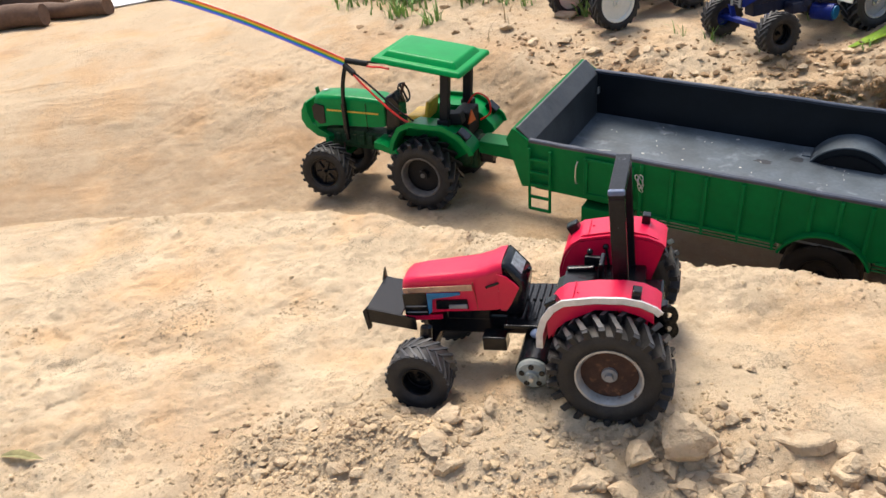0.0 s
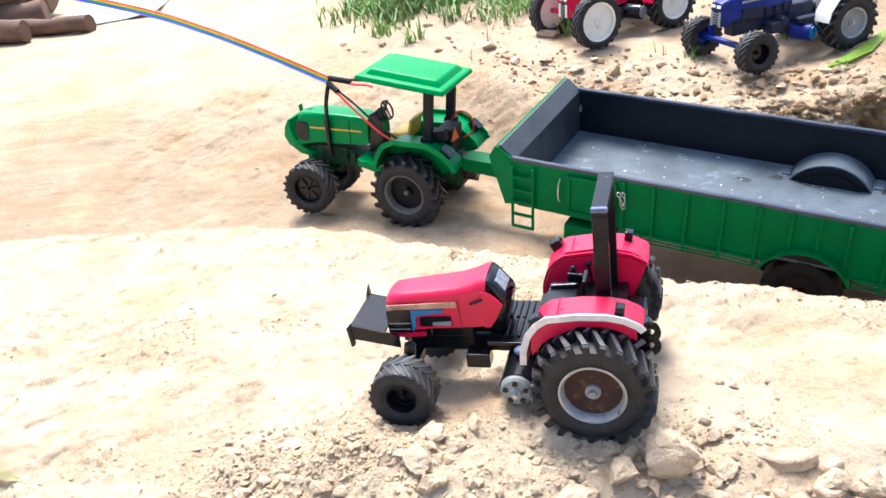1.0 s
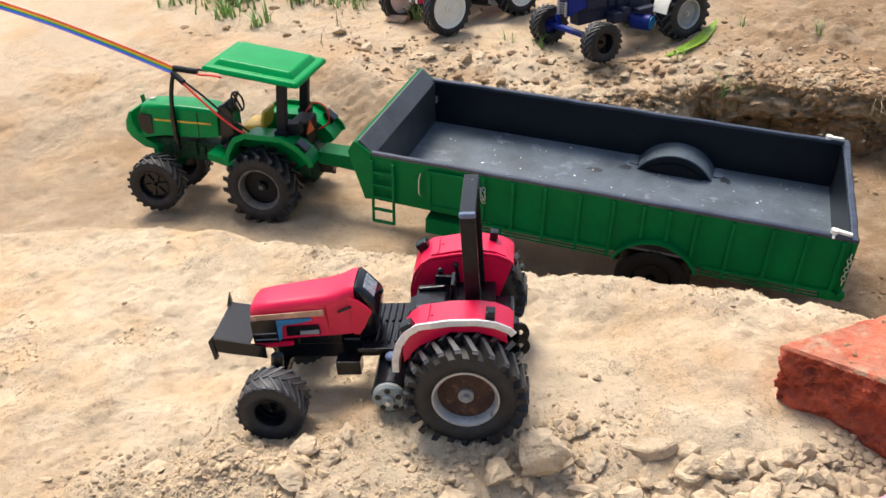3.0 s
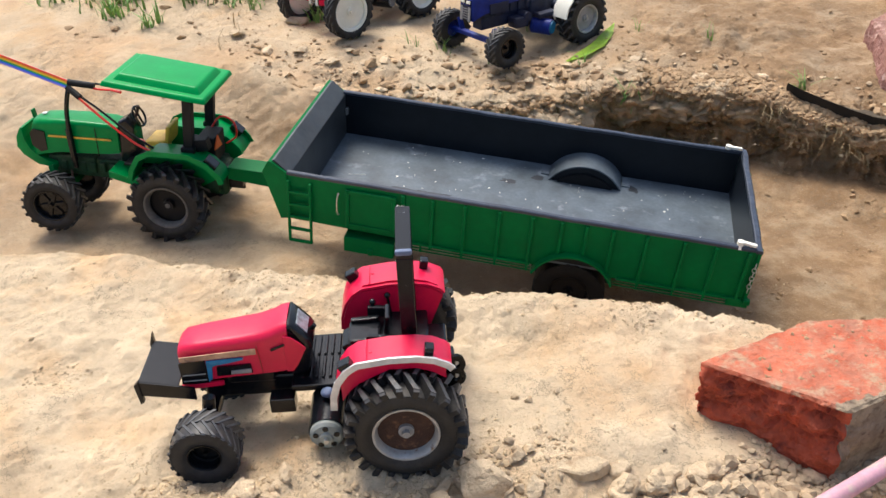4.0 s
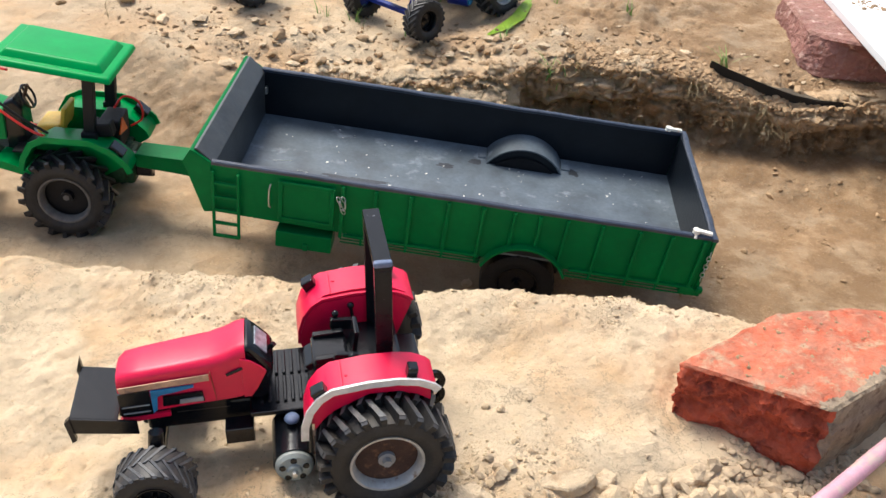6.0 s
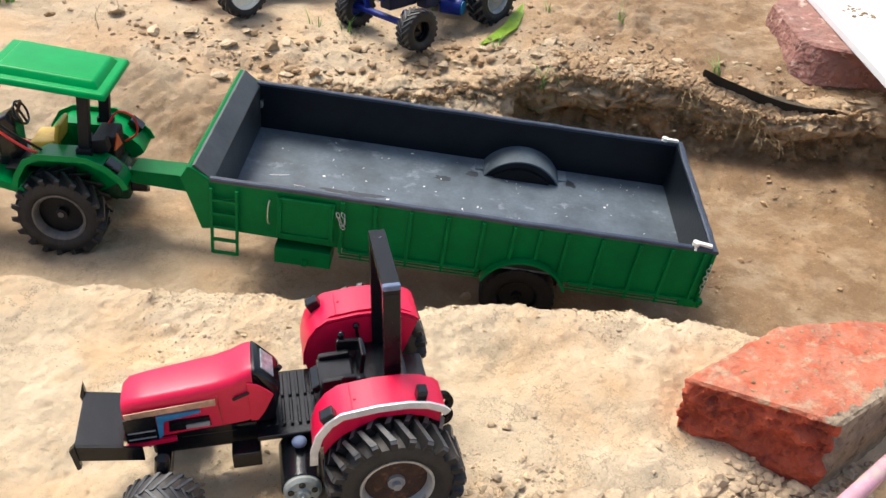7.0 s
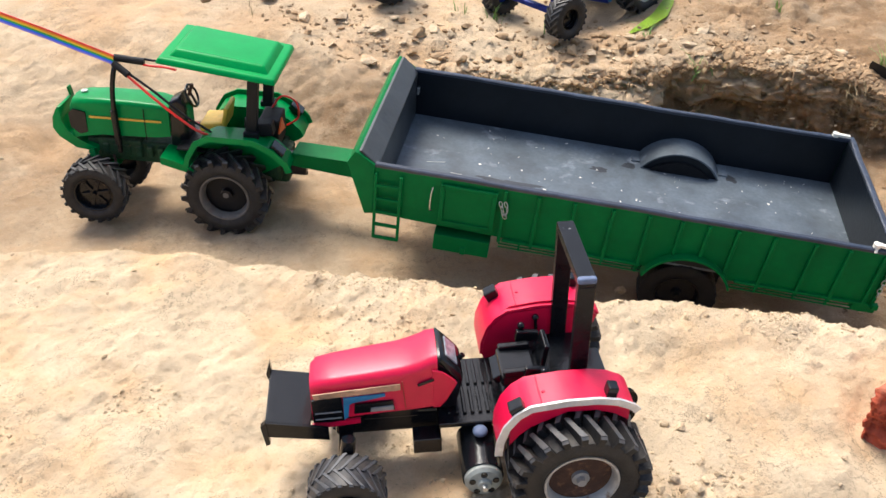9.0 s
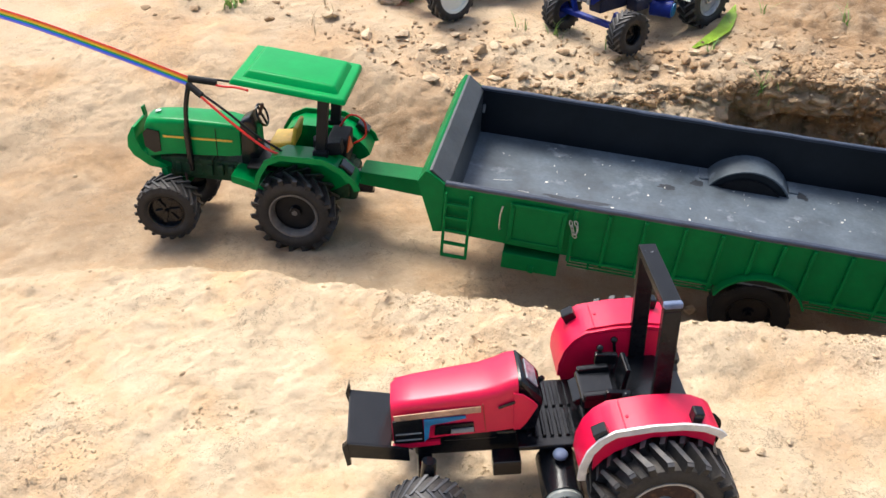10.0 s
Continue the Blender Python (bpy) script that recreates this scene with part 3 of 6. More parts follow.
def build_ground():
    gx, gy = spread(-0.72, 1.32, 0.0041, -80, 80), spread(0.48, 2.2, 0.0041, -80, 120)
    X, Y = np.meshgrid(gx, gy)
    Z = ground_z(X, Y)
    near, far, floor, on_near, on_far = ground_parts(X, Y)
    width = np.interp(X, [-0.4, 0.1, 0.3, 0.5, 1.0], [0.5, 0.40, 0.2, 0.12, 0.11])
    lat_old = np.clip((Y - far) / width, -1, 0) * width
    cut = step(0.15, 0.4, X) * step(2.2, 1.6, X)
    want = np.interp(np.clip((Y - far) / width, -1, 0), [-1, -0.8, -0.6, -0.42, -0.3, -0.2, -0.1, 0], [-0.05, -0.012, 0.004, 0.012, 0.014, 0.014, 0.008, 0.0])
    deep = np.interp(X, [0.1, 0.4, 0.7, 1.0], [0.35, 0.6, 1.0, 1.3])
    inside = ((Y - far) / width > -1) & ((Y - far) / width < 0)
    shift = np.where(inside, (want - lat_old) * deep, 0) * cut
    wob = 0.018 * fractal(X, Z * 6 + Y, 22, 4, 131) * np.where(inside, 1, 0) * cut
    edge = np.sin(np.pi * np.clip(-(Y - far) / width, 0, 1)) ** 0.5
    nyx = np.stack([np.full_like(X, 0.35), np.full_like(X, 0.94)], -1)
    X2, Y2 = X + nyx[..., 0] * (shift + wob * edge), Y + nyx[..., 1] * (shift + wob * edge)
    Z = Z + 0.012 * fractal(X + 3, Z * 5 + Y, 30, 3, 141) * edge * np.where(inside, 1, 0) * cut
    co = np.stack([X2, Y2, Z], -1).reshape(-1, 3)
    nx, ny = len(gx), len(gy)
    i = (np.arange(ny - 1)[:, None] * nx + np.arange(nx - 1)[None, :]).reshape(-1)
    faces = np.stack([i, i + 1, i + nx + 1, i + nx], 1)
    me = bpy.data.meshes.new("ground")
    me.from_pydata(co, [], faces.tolist())
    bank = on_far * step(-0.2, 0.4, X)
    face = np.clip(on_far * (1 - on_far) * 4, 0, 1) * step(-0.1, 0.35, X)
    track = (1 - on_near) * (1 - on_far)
    # Browner towards +x: dug earth, plus painted shade of trailer and white board.
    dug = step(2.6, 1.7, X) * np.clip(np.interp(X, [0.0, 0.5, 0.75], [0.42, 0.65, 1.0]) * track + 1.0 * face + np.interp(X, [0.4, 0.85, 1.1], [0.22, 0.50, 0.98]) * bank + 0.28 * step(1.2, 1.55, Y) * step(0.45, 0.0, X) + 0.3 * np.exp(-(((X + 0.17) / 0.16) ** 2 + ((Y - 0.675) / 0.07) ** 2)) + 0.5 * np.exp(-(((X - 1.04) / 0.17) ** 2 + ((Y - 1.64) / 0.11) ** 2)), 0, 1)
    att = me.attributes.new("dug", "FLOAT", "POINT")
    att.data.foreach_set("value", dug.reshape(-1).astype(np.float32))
    me.materials.append(SOIL)
    me.shade_smooth()
    ob = new("ground", me)
    return tagged(ob, "pale dry clay soil with a dug sunken track and crumbling banks", "ground", kind="structure")


ground = build_ground()


def bank_face():
    """The dug side of the far bank: crumbling layers with a hollow under an overhanging lip."""
    nu, nv = 520, 70
    xs = np.linspace(0.20, 1.62, nu)
    ys = np.interp(xs, FAR_X, FAR_Y)
    for k in range(2):
        ys = np.convolve(np.pad(ys, 3, mode="edge"), np.ones(7) / 7, mode="valid")
    ys = ys + 1.6 * (0.014 * fractal(xs, ys, 14, 4, 3))
    dx, dy = np.gradient(xs), np.gradient(ys)
    nl = np.hypot(dx, dy)
    nx, ny = dy / nl, -dx / nl
    top = ground_z(xs - nx * 0.03, ys - ny * 0.03)
    low = ground_z(xs + nx * 0.13, ys + ny * 0.13) - 0.012
    v = np.linspace(0, 1, nv)
    rows = [0, 0.08, 0.2, 0.34, 0.44, 0.52, 0.60, 0.74, 0.88, 0.95, 1.0]
    lat = np.interp(v, rows, [0.085, 0.058, 0.030, 0.006, 0.004, 0.026, 0.040, 0.033, 0.012, -0.006, -0.035])
    hgt = np.interp(v, rows, [0.0, 0.04, 0.12, 0.26, 0.38, 0.44, 0.52, 0.72, 0.92, 1.0, 0.99])
    hgt_thin = np.interp(v, rows, [0.0, 0.04, 0.12, 0.30, 0.52, 0.62, 0.72, 0.84, 0.95, 1.0, 0.99])
    thin = step(0.80, 0.98, xs)
    grow = np.interp(xs, [0.2, 0.34, 0.5, 0.9], [0.1, 0.6, 0.85, 1.1])
    hollow = step(0.68, 0.76, xs)
    slope = np.interp(v, [0, 0.35, 0.7, 0.9, 1.0], [0.19, 0.095, 0.03, 0.0, -0.035])
    hole = -0.03 * np.exp(-(((xs - 0.735) / 0.022) ** 2))
    verts = []
    for i in range(nu):
        for j in range(nv):
            out = lat[j] * grow[i] * hollow[i] * (1 - 0.35 * thin[i] * (0.1 < v[j] < 0.9)) + slope[j] * (1 - hollow[i]) * min(1.0, 0.35 + grow[i]) + hole[i] * math.sin(math.pi * min(1.0, v[j] * 1.05))
            z = low[i] + (top[i] - low[i]) * (hgt[j] * (1 - thin[i]) + hgt_thin[j] * thin[i])
            p = Vector((xs[i] + nx[i] * out, ys[i] + ny[i] * out, z))
            q = Vector((p.x, p.y, p.z * 1.15))
            amp = min(1.0, 4.5 * (1 - v[j])) * min(1.0, 0.3 + 5 * v[j]) * (0.45 + 0.55 * grow[i])
            n = 0.026 * noise.noise(q * 13) + 0.017 * noise.noise(q * 31 + Vector((3, 1, 7))) + 0.015 * noise.noise(q * 72) + 0.011 * noise.noise(q * 150)
            d = Vector((nx[i], ny[i], 0.25))
            p += d * n * amp
            p.z += (0.008 * noise.noise(q * 45 + Vector((9, 9, 2)))) * amp
            verts.append(p)
    i = (np.arange(nu - 1)[:, None] * nv + np.arange(nv - 1)[None, :]).reshape(-1)
    me = bpy.data.meshes.new("bank_face")
    me.from_pydata(verts, [], np.stack([i, i + nv, i + nv + 1, i + 1], 1).tolist())
    # Light is painted in: full brown below the lip, paler on the sunlit face.
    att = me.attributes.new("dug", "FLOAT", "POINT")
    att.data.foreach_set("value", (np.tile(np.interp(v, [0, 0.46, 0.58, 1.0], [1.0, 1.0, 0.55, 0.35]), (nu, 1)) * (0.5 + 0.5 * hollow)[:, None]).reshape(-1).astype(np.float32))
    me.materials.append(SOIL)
    me.shade_smooth()
    tagged(new("bank_face", me), "crumbling brown clay bank with an overhanging lip", "bank", kind="structure")
    return np.array([tuple(p) for p in verts]).reshape(nu, nv, 3)


FACE = bank_face()

# ---- loose earth, stones and gravel ----


def stone_mesh(name, seed, flat=0.6, cuts=2, rough=0.25, angular=True):
    rnd = random.Random(seed)
    bm = bmesh.new()
    bmesh.ops.create_icosphere(bm, subdivisions=cuts, radius=1.0)
    off = Vector((seed * 3.7, seed * 1.3, seed * 2.1))
    for v in bm.verts:
        v.co *= 1 + rough * noise.noise(v.co * 1.3 + off) + rough * 0.5 * noise.noise(v.co * 3.1 + off)
    if angular:
        for k in range(7 if cuts < 3 else 13):
            n = Vector((rnd.uniform(-1, 1), rnd.uniform(-1, 1), rnd.uniform(-0.7, 1))).normalized()
            lim = rnd.uniform(0.38, 0.72)
            for v in bm.verts:
                e = v.co.dot(n) - lim
                if e > 0:
                    v.co -= n * e * 0.92
    for v in bm.verts:
        v.co *= 1 + (0.09 * noise.noise(v.co * 3.6 + off) + 0.08 * noise.noise(v.co * 9 + off) + 0.06 * noise.noise(v.co * 19 + off) if cuts > 2 else 0)
        v.co.z *= flat
    me = bpy.data.meshes.new(name)
    bm.to_mesh(me)
    bm.free()
    return me


CLOD_SHAPES = []
for k in range(8):
    me_ = stone_mesh("clod_shape", 100 + k, 0.7, 1, 0.4, True)
    co_ = np.empty(len(me_.vertices) * 3)
    me_.vertices.foreach_get("co", co_)
    CLOD_SHAPES.append((co_.reshape(-1, 3), np.array([p.vertices[:] for p in me_.polygons])))


def scatter(name, points, sizes, material, label, category, seed, sink=0.25, flat=(0.55, 1.0), heights=None):
    """Many small lumps that nobody could count, joined into one mesh."""
    rng = np.random.default_rng(seed)
    pts = np.asarray(points)
    z = ground_z(pts[:, 0], pts[:, 1]) if heights is None else heights
    verts, faces, base = [], [], 0
    for (x, y), zz, s in zip(pts, z, sizes):
        co, fa = CLOD_SHAPES[rng.integers(len(CLOD_SHAPES))]
        a, tilt = rng.uniform(0, 6.283), rng.normal(0, 0.35)
        c, sn = math.cos(a), math.sin(a)
        ct, st = math.cos(tilt), math.sin(tilt)
        k = co * (s * rng.uniform(0.7, 1.25), s * rng.uniform(0.6, 1.1), s * rng.uniform(*flat))
        k = np.stack([k[:, 0], k[:, 1] * ct - k[:, 2] * st, k[:, 1] * st + k[:, 2] * ct], 1)
        k = np.stack([k[:, 0] * c - k[:, 1] * sn + x, k[:, 0] * sn + k[:, 1] * c + y, k[:, 2] + zz + s * (0.5 - sink)], 1)
        verts.append(k)
        faces.append(fa + base)
        base += len(k)
    me = bpy.data.meshes.new(name)
    me.from_pydata(np.concatenate(verts), [], np.concatenate(faces).tolist())
    me.materials.append(material)
    return tagged(new(name, me), label, category, kind="stuff")


def sample(n, seed, chance, box_):
    rng = np.random.default_rng(seed)
    x, y = rng.uniform(box_[0], box_[1], n), rng.uniform(box_[2], box_[3], n)
    keep = rng.uniform(0, 1, n) < chance(x, y)
    return np.stack([x[keep], y[keep]], 1), rng


def near_lip(x, y):
    near = np.interp(x, NEAR_X, NEAR_Y)
    return 0.008 * (y < near) + 0.8 * np.exp(-(((y - near + 0.015) / 0.03) ** 2)) * step(-0.2, 0.25, x) + 0.12 * np.exp(-(((y - near) / 0.05) ** 2))


pts, rng = sample(11000, 5, near_lip, (-0.7, 0.75, 0.55, 1.45))
scatter("ridge_crumbs", pts, np.minimum(rng.lognormal(-6.3, 0.55, len(pts)), 0.0048), CLOD, "pale crumbs of dry clay on the sunlit ridge", "soil crumbs", 6)


def mound_chance(x, y):
    patch = 0.5 + 0.5 * fractal(x, y, 13, 3, 91)
    return np.clip(1.3 * patch * (np.exp(-(((x + 0.17) / 0.15) ** 2 + ((y - 0.675) / 0.065) ** 2)) + 0.6 * np.exp(-(((x - 0.02) / 0.09) ** 2 + ((y - 0.63) / 0.03) ** 2)) + 0.5 * np.exp(-(((x - 0.2) / 0.07) ** 2 + ((y - 0.68) / 0.03) ** 2))), 0, 1)


pts, rng = sample(46000, 7, mound_chance, (-0.5, 0.32, 0.54, 0.86))
scatter("loose_earth", pts, np.minimum(rng.lognormal(-6.4, 0.62, len(pts)), 0.0075), CLOD, "loose heap of broken dry clay crumbs", "soil crumbs", 8, 0.3)


def gravel_chance(x, y):
    return np.clip(1.3 * np.exp(-(((x - 0.36) / 0.20) ** 2 + ((y - 0.555) / 0.045) ** 2) ** 2) + 0.25 * np.exp(-(((x - 0.44) / 0.04) ** 2 + ((y - 0.60) / 0.03) ** 2)) + 0.4 * np.exp(-(((x - 0.16) / 0.06) ** 2 + ((y - 0.63) / 0.04) ** 2)), 0, 1)


def patch_chance(x, y):
    near = np.interp(x, NEAR_X, NEAR_Y)
    return np.clip(0.9 * step(0.16, 0.42, fractal(x, y, 7, 4, 151, 0.6)) * (y < near) + 0.006, 0, 1)


pts, rng = sample(42000, 25, patch_chance, (-0.75, 0.8, 0.5, 1.42))
scatter("crumb_patches", pts, np.minimum(rng.lognormal(-6.5, 0.5, len(pts)), 0.0042), CLOD, "patches of fine dry crumbs on the pale soil", "soil crumbs", 26, 0.3)

pts, rng = sample(11000, 9, gravel_chance, (0.0, 0.75, 0.44, 0.74))
scatter("gravel", pts, rng.lognormal(-5.25, 0.5, len(pts)), GRAVEL, "grey and tan gravel beside the broken brick", "gravel", 10)


def bank_chance(x, y):
    far = np.interp(x, FAR_X, FAR_Y)
    d = y - far
    patch = np.clip(0.5 + 0.9 * fractal(x, y, 9, 3, 95), 0, 1)
    clear = 1 - step(0.08, 0.2, x) * (d > -0.17) * (d < 0.0)
    return clear * np.clip(step(-0.05, 0.3, x) * (0.75 * np.exp(-((d / 0.07) ** 2)) + 0.5 * patch * np.exp(-(((d - 0.12) / 0.12) ** 2)) + 0.3 * patch * np.exp(-(((d + 0.12) / 0.07) ** 2))) + 0.05 * (d > -0.05) * (x > 0.05), 0, 1)


pts, rng = sample(19000, 11, bank_chance, (-0.4, 1.5, 1.0, 2.3))
scatter("bank_crumbs", pts, np.minimum(rng.lognormal(-5.75, 0.6, len(pts)), 0.011), CLOD_BROWN, "crumbled brown clay along the bank's edge", "soil crumbs", 12)


def chip_chance(x, y):
    far = np.interp(x, FAR_X, FAR_Y)
    return np.clip(0.5 * np.exp(-(((y - far - 0.06) / 0.08) ** 2)) * step(0.0, 0.3, x), 0, 1)


pts, rng = sample(2200, 13, chip_chance, (0.0, 1.2, 1.2, 2.1))
scatter("stone_chips", pts, rng.lognormal(-5.1, 0.45, len(pts)), STONE, "flat pale stone chips strewn on the bank", "stone chips", 14, flat=(0.2, 0.45), sink=0.35)

pts, rng = sample(420, 15, lambda x, y: 0.5 + 0 * x, (-1.6, 0.2, 1.3, 3.2))
scatter("track_crumbs", pts, rng.lognormal(-6.4, 0.5, len(pts)), CLOD, "small crumbs of earth on the track", "soil crumbs", 16)


def pit_chance(x, y):
    d = y - np.interp(x, FAR_X, FAR_Y)
    return np.clip((d < -0.10) * (y > np.interp(x, NEAR_X, NEAR_Y) + 0.05) * (0.12 + 0.9 * step(0.1, 0.5, fractal(x, y, 8, 3, 221)) + 0.8 * np.exp(-(((d + 0.14) / 0.04) ** 2))) * step(0.35, 0.7, x), 0, 1)


pts, rng = sample(5200, 19, pit_chance, (0.3, 1.35, 0.6, 1.6))
scatter("pit_crumbs", pts, np.minimum(rng.lognormal(-6.2, 0.6, len(pts)), 0.009), CLOD_BROWN, "brown crumbs fallen on the track floor", "soil crumbs", 20)

# the crust that breaks off along the bank's lip
rng = np.random.default_rng(61)
lx = rng.uniform(0.12, 1.3, 2600)
lip_far = np.interp(lx, FAR_X, FAR_Y) + 0.014 * 1.6 * fractal(lx, np.interp(lx, FAR_X, FAR_Y), 14, 4, 3)
lt = rng.uniform(0, 1, len(lx)) ** 1.5
lz = ground_z(lx, lip_far + 0.01) - 0.004 - 0.030 * lt * np.interp(lx, [0.1, 0.7], [0.5, 1.2])
scatter("bank_crust", np.stack([lx - 0.008, lip_far - (0.026 - 0.02 * lt) * np.interp(lx, [0.1, 0.4, 0.7, 1.0], [0.35, 0.6, 1.0, 1.3])], 1), rng.lognormal(-5.65, 0.5, len(lx)), CLOD_BROWN, "crumbling brown clay crust overhanging the dug bank", "soil crust", 62, 0.5, heights=lz)

rng = np.random.default_rng(67)
lx = rng.uniform(0.84, 1.12, 2200)
lt = rng.uniform(0, 1, len(lx))
ly = np.interp(lx, FAR_X, FAR_Y) + 0.022 * fractal(lx, np.interp(lx, FAR_X, FAR_Y), 14, 4, 3) + 0.05 - 0.085 * lt
lz = ground_z(lx, ly + 0.03 + 0.03 * lt) - 0.018 * lt ** 3
scatter("lip_clods", np.stack([lx, ly], 1), np.minimum(rng.lognormal(-5.05, 0.5, len(lx)), 0.013), CLOD_BROWN, "loose brown clods matted with roots on the bank's lip", "soil clods", 68, 0.5, heights=lz)

rng = np.random.default_rng(71)
fi, fj = rng.integers(20, FACE.shape[0] - 120, 5200), rng.integers(3, 66, 5200)
fp = FACE[fi, fj]
clumpy = fractal(fp[:, 0] * 1.0, fp[:, 2] * 3 + fp[:, 1], 14, 3, 211) > -0.08
fp = fp[clumpy]
fs = np.minimum(rng.lognormal(-5.75, 0.55, len(fp)), 0.012)
scatter("face_clods", fp[:, :2], fs, CLOD_BROWN, "damp brown clods sticking in the dug bank", "soil clods", 72, 0.5, heights=fp[:, 2] - fs * 0.2)

STONES = [stone_mesh("stone", 200 + k, 0.66, 4, 0.3) for k in range(7)]
for me_ in STONES:
    me_.materials.append(STONE)
    me_.shade_smooth()
    me_.set_sharp_from_angle(angle=radians(30))


CLODS = []
for k in range(7):
    me_ = STONES[k].copy()
    me_.materials[0] = CLOD_BROWN
    CLODS.append(me_)


def stone(name, x, y, size, shape, turn, lift=0.3, tilt=0.0, label="rough tan clay stone on the dry soil", group="stones along the pit", squash=(1, 1, 1)):
    ob = new(name, (CLODS if "brown" in label else STONES)[shape])
    ob.matrix_basis = pose(x, y, gz(x, y) + size * 0.6 * squash[2] * lift, tilt, 0, turn) @ Matrix.Diagonal((size * squash[0], size * squash[1], size * squash[2], 1))
    return tagged(ob, label, "stone", group)


stone("stone", 0.148, 0.628, 0.029, 0, 40, 0.95, 25, "large rough tan clay stone beside the tractor wheel", squash=(0.9, 1.1, 1.3))
stone("stone", 0.105, 0.622, 0.023, 1, 80, 0.8, -15, squash=(1, 0.9, 1.1))
stone("stone", 0.118, 0.648, 0.016, 2, 30, 0.5, squash=(1.3, 0.6, 1.2))
stone("stone", 0.055, 0.607, 0.024, 3, 15, 0.25, squash=(1.3, 0.8, 0.7))
stone("stone", 0.205, 0.628, 0.018, 5, 50, 0.4)
stone("stone", 0.300, 0.613, 0.021, 6, 20, 0.5)
stone("stone", 0.335, 0.606, 0.017, 0, 120, 0.5)
stone("stone", 0.185, 0.585, 0.019, 2, 12, 0.5, squash=(1, 0.8, 1.2))
stone("stone", 0.222, 0.583, 0.022, 3, 75, 0.5, squash=(1.1, 0.9, 1))
stone("stone", 0.262, 0.575, 0.026, 5, 100, 0.45, squash=(0.9, 1.2, 1))
stone("stone", 0.160, 0.575, 0.016, 6, 10, 0.5)
stone("stone", 0.300, 0.565, 0.021, 1, 200, 0.5, squash=(1.2, 0.8, 0.8))
stone("stone", 0.345, 0.57, 0.024, 4, 170, 0.4, squash=(1.2, 0.8, 0.6))
stone("stone", 0.385, 0.583, 0.018, 2, 15, 0.5, squash=(1, 0.9, 1.2))
stone("stone", 0.405, 0.556, 0.014, 6, 15, 0.6)
stone("stone", 0.330, 0.535, 0.024, 0, 310, 0.4, squash=(1.3, 0.8, 0.6))
for k in range(60):
    rnd = random.Random(k + 300)
    x, y = rnd.uniform(0.0, 0.46), rnd.uniform(0.46, 0.60)
    s = rnd.choice((0.008, 0.010, 0.012, 0.016, 0.019))
    stone("stone", x, y, s, rnd.randrange(7), rnd.uniform(0, 360), 0.7, rnd.uniform(-25, 25), "rough tan stone among the gravel", "stones along the pit", (1, rnd.uniform(0.7, 1), rnd.uniform(0.7, 1.3)))
stone("stone", 0.205, 0.668, 0.011, 5, 30, 0.6, label="small grey stone on the dry soil")
stone("stone", 0.219, 0.675, 0.009, 1, 80, 0.6)
for k, (x, y, s) in enumerate(((0.238, 0.762, 0.006), (0.250, 0.750, 0.0075), (0.285, 0.752, 0.006), (0.07, 0.775, 0.008), (-0.52, 0.975, 0.0042))):
    stone("stone", x, y, s, k, 40 * k, 0.5, label="small dark clod on the pale soil", group="small clods")
for k, (x, y, s, q) in enumerate(((-0.075, 0.695, 0.02, 0.9), (-0.05, 0.676, 0.016, 1), (-0.09, 0.66, 0.022, 0.7), (-0.075, 0.632, 0.022, 0.9), (-0.03, 0.705, 0.014, 1), (-0.185, 0.648, 0.014, 0.7), (-0.165, 0.64, 0.012, 0.8), (-0.27, 0.66, 0.010, 0.8), (-0.245, 0.668, 0.011, 0.8), (-0.225, 0.715, 0.018, 0.5), (-0.12, 0.72, 0.012, 0.8), (-0.1, 0.745, 0.010, 0.8))):
    stone("clod", x, y, s, (k * 3) % 7, 67 * k, 0.35, 10, "broken clod of dry tan clay in the loose earth", "clods in the heap", (1.1, 0.9, q))
stone("flat_stone", 0.222, 2.07, 0.04, 4, 20, 0.6, 0, "flat rounded tan stone against a toy tractor's wheel", "", (1, 0.7, 0.6))
stone("dark_stone", 0.385, 1.085, 0.014, 2, 20, 0.5, 0, "small dark grey stone on the track floor", "")
for k, (x, y, s) in enumerate(((0.92, 1.475, 0.024), (0.62, 1.63, 0.02), (0.66, 1.60, 0.018), (0.71, 1.63, 0.02), (0.50, 1.74, 0.018), (0.36, 1.80, 0.024), (0.30, 1.86, 0.02), (0.25, 1.83, 0.022), (0.20, 1.90, 0.026), (0.43, 1.70, 0.02), (0.80, 1.57, 0.02), (0.85, 1.60, 0.024), (0.13, 1.93, 0.024), (0.08, 2.03, 0.03), (1.02, 1.42, 0.02), (0.76, 1.60, 0.016), (0.55, 1.67, 0.015), (0.33, 1.72, 0.02))):
    stone("stone", x, y, s, k % 7, 51 * k, 0.45, 0, "flat tan stone flake on the bank", "stones on the bank", (1.1, 0.8, 0.5))
for k in range(54):
    rnd = random.Random(k + 900)
    x = rnd.uniform(0.3, 1.15)
    y = float(np.interp(x, FAR_X, FAR_Y)) + rnd.uniform(0.0, 0.05 if k < 28 else 0.16)
    stone("clod", x, y, rnd.uniform(0.008, 0.018), k % 7, rnd.uniform(0, 360), rnd.uniform(0.3, 0.9), rnd.uniform(-25, 25), "crumbling brown clod on the bank's broken edge", "clods on the bank", (1, 0.85, rnd.uniform(0.6, 1.1)))


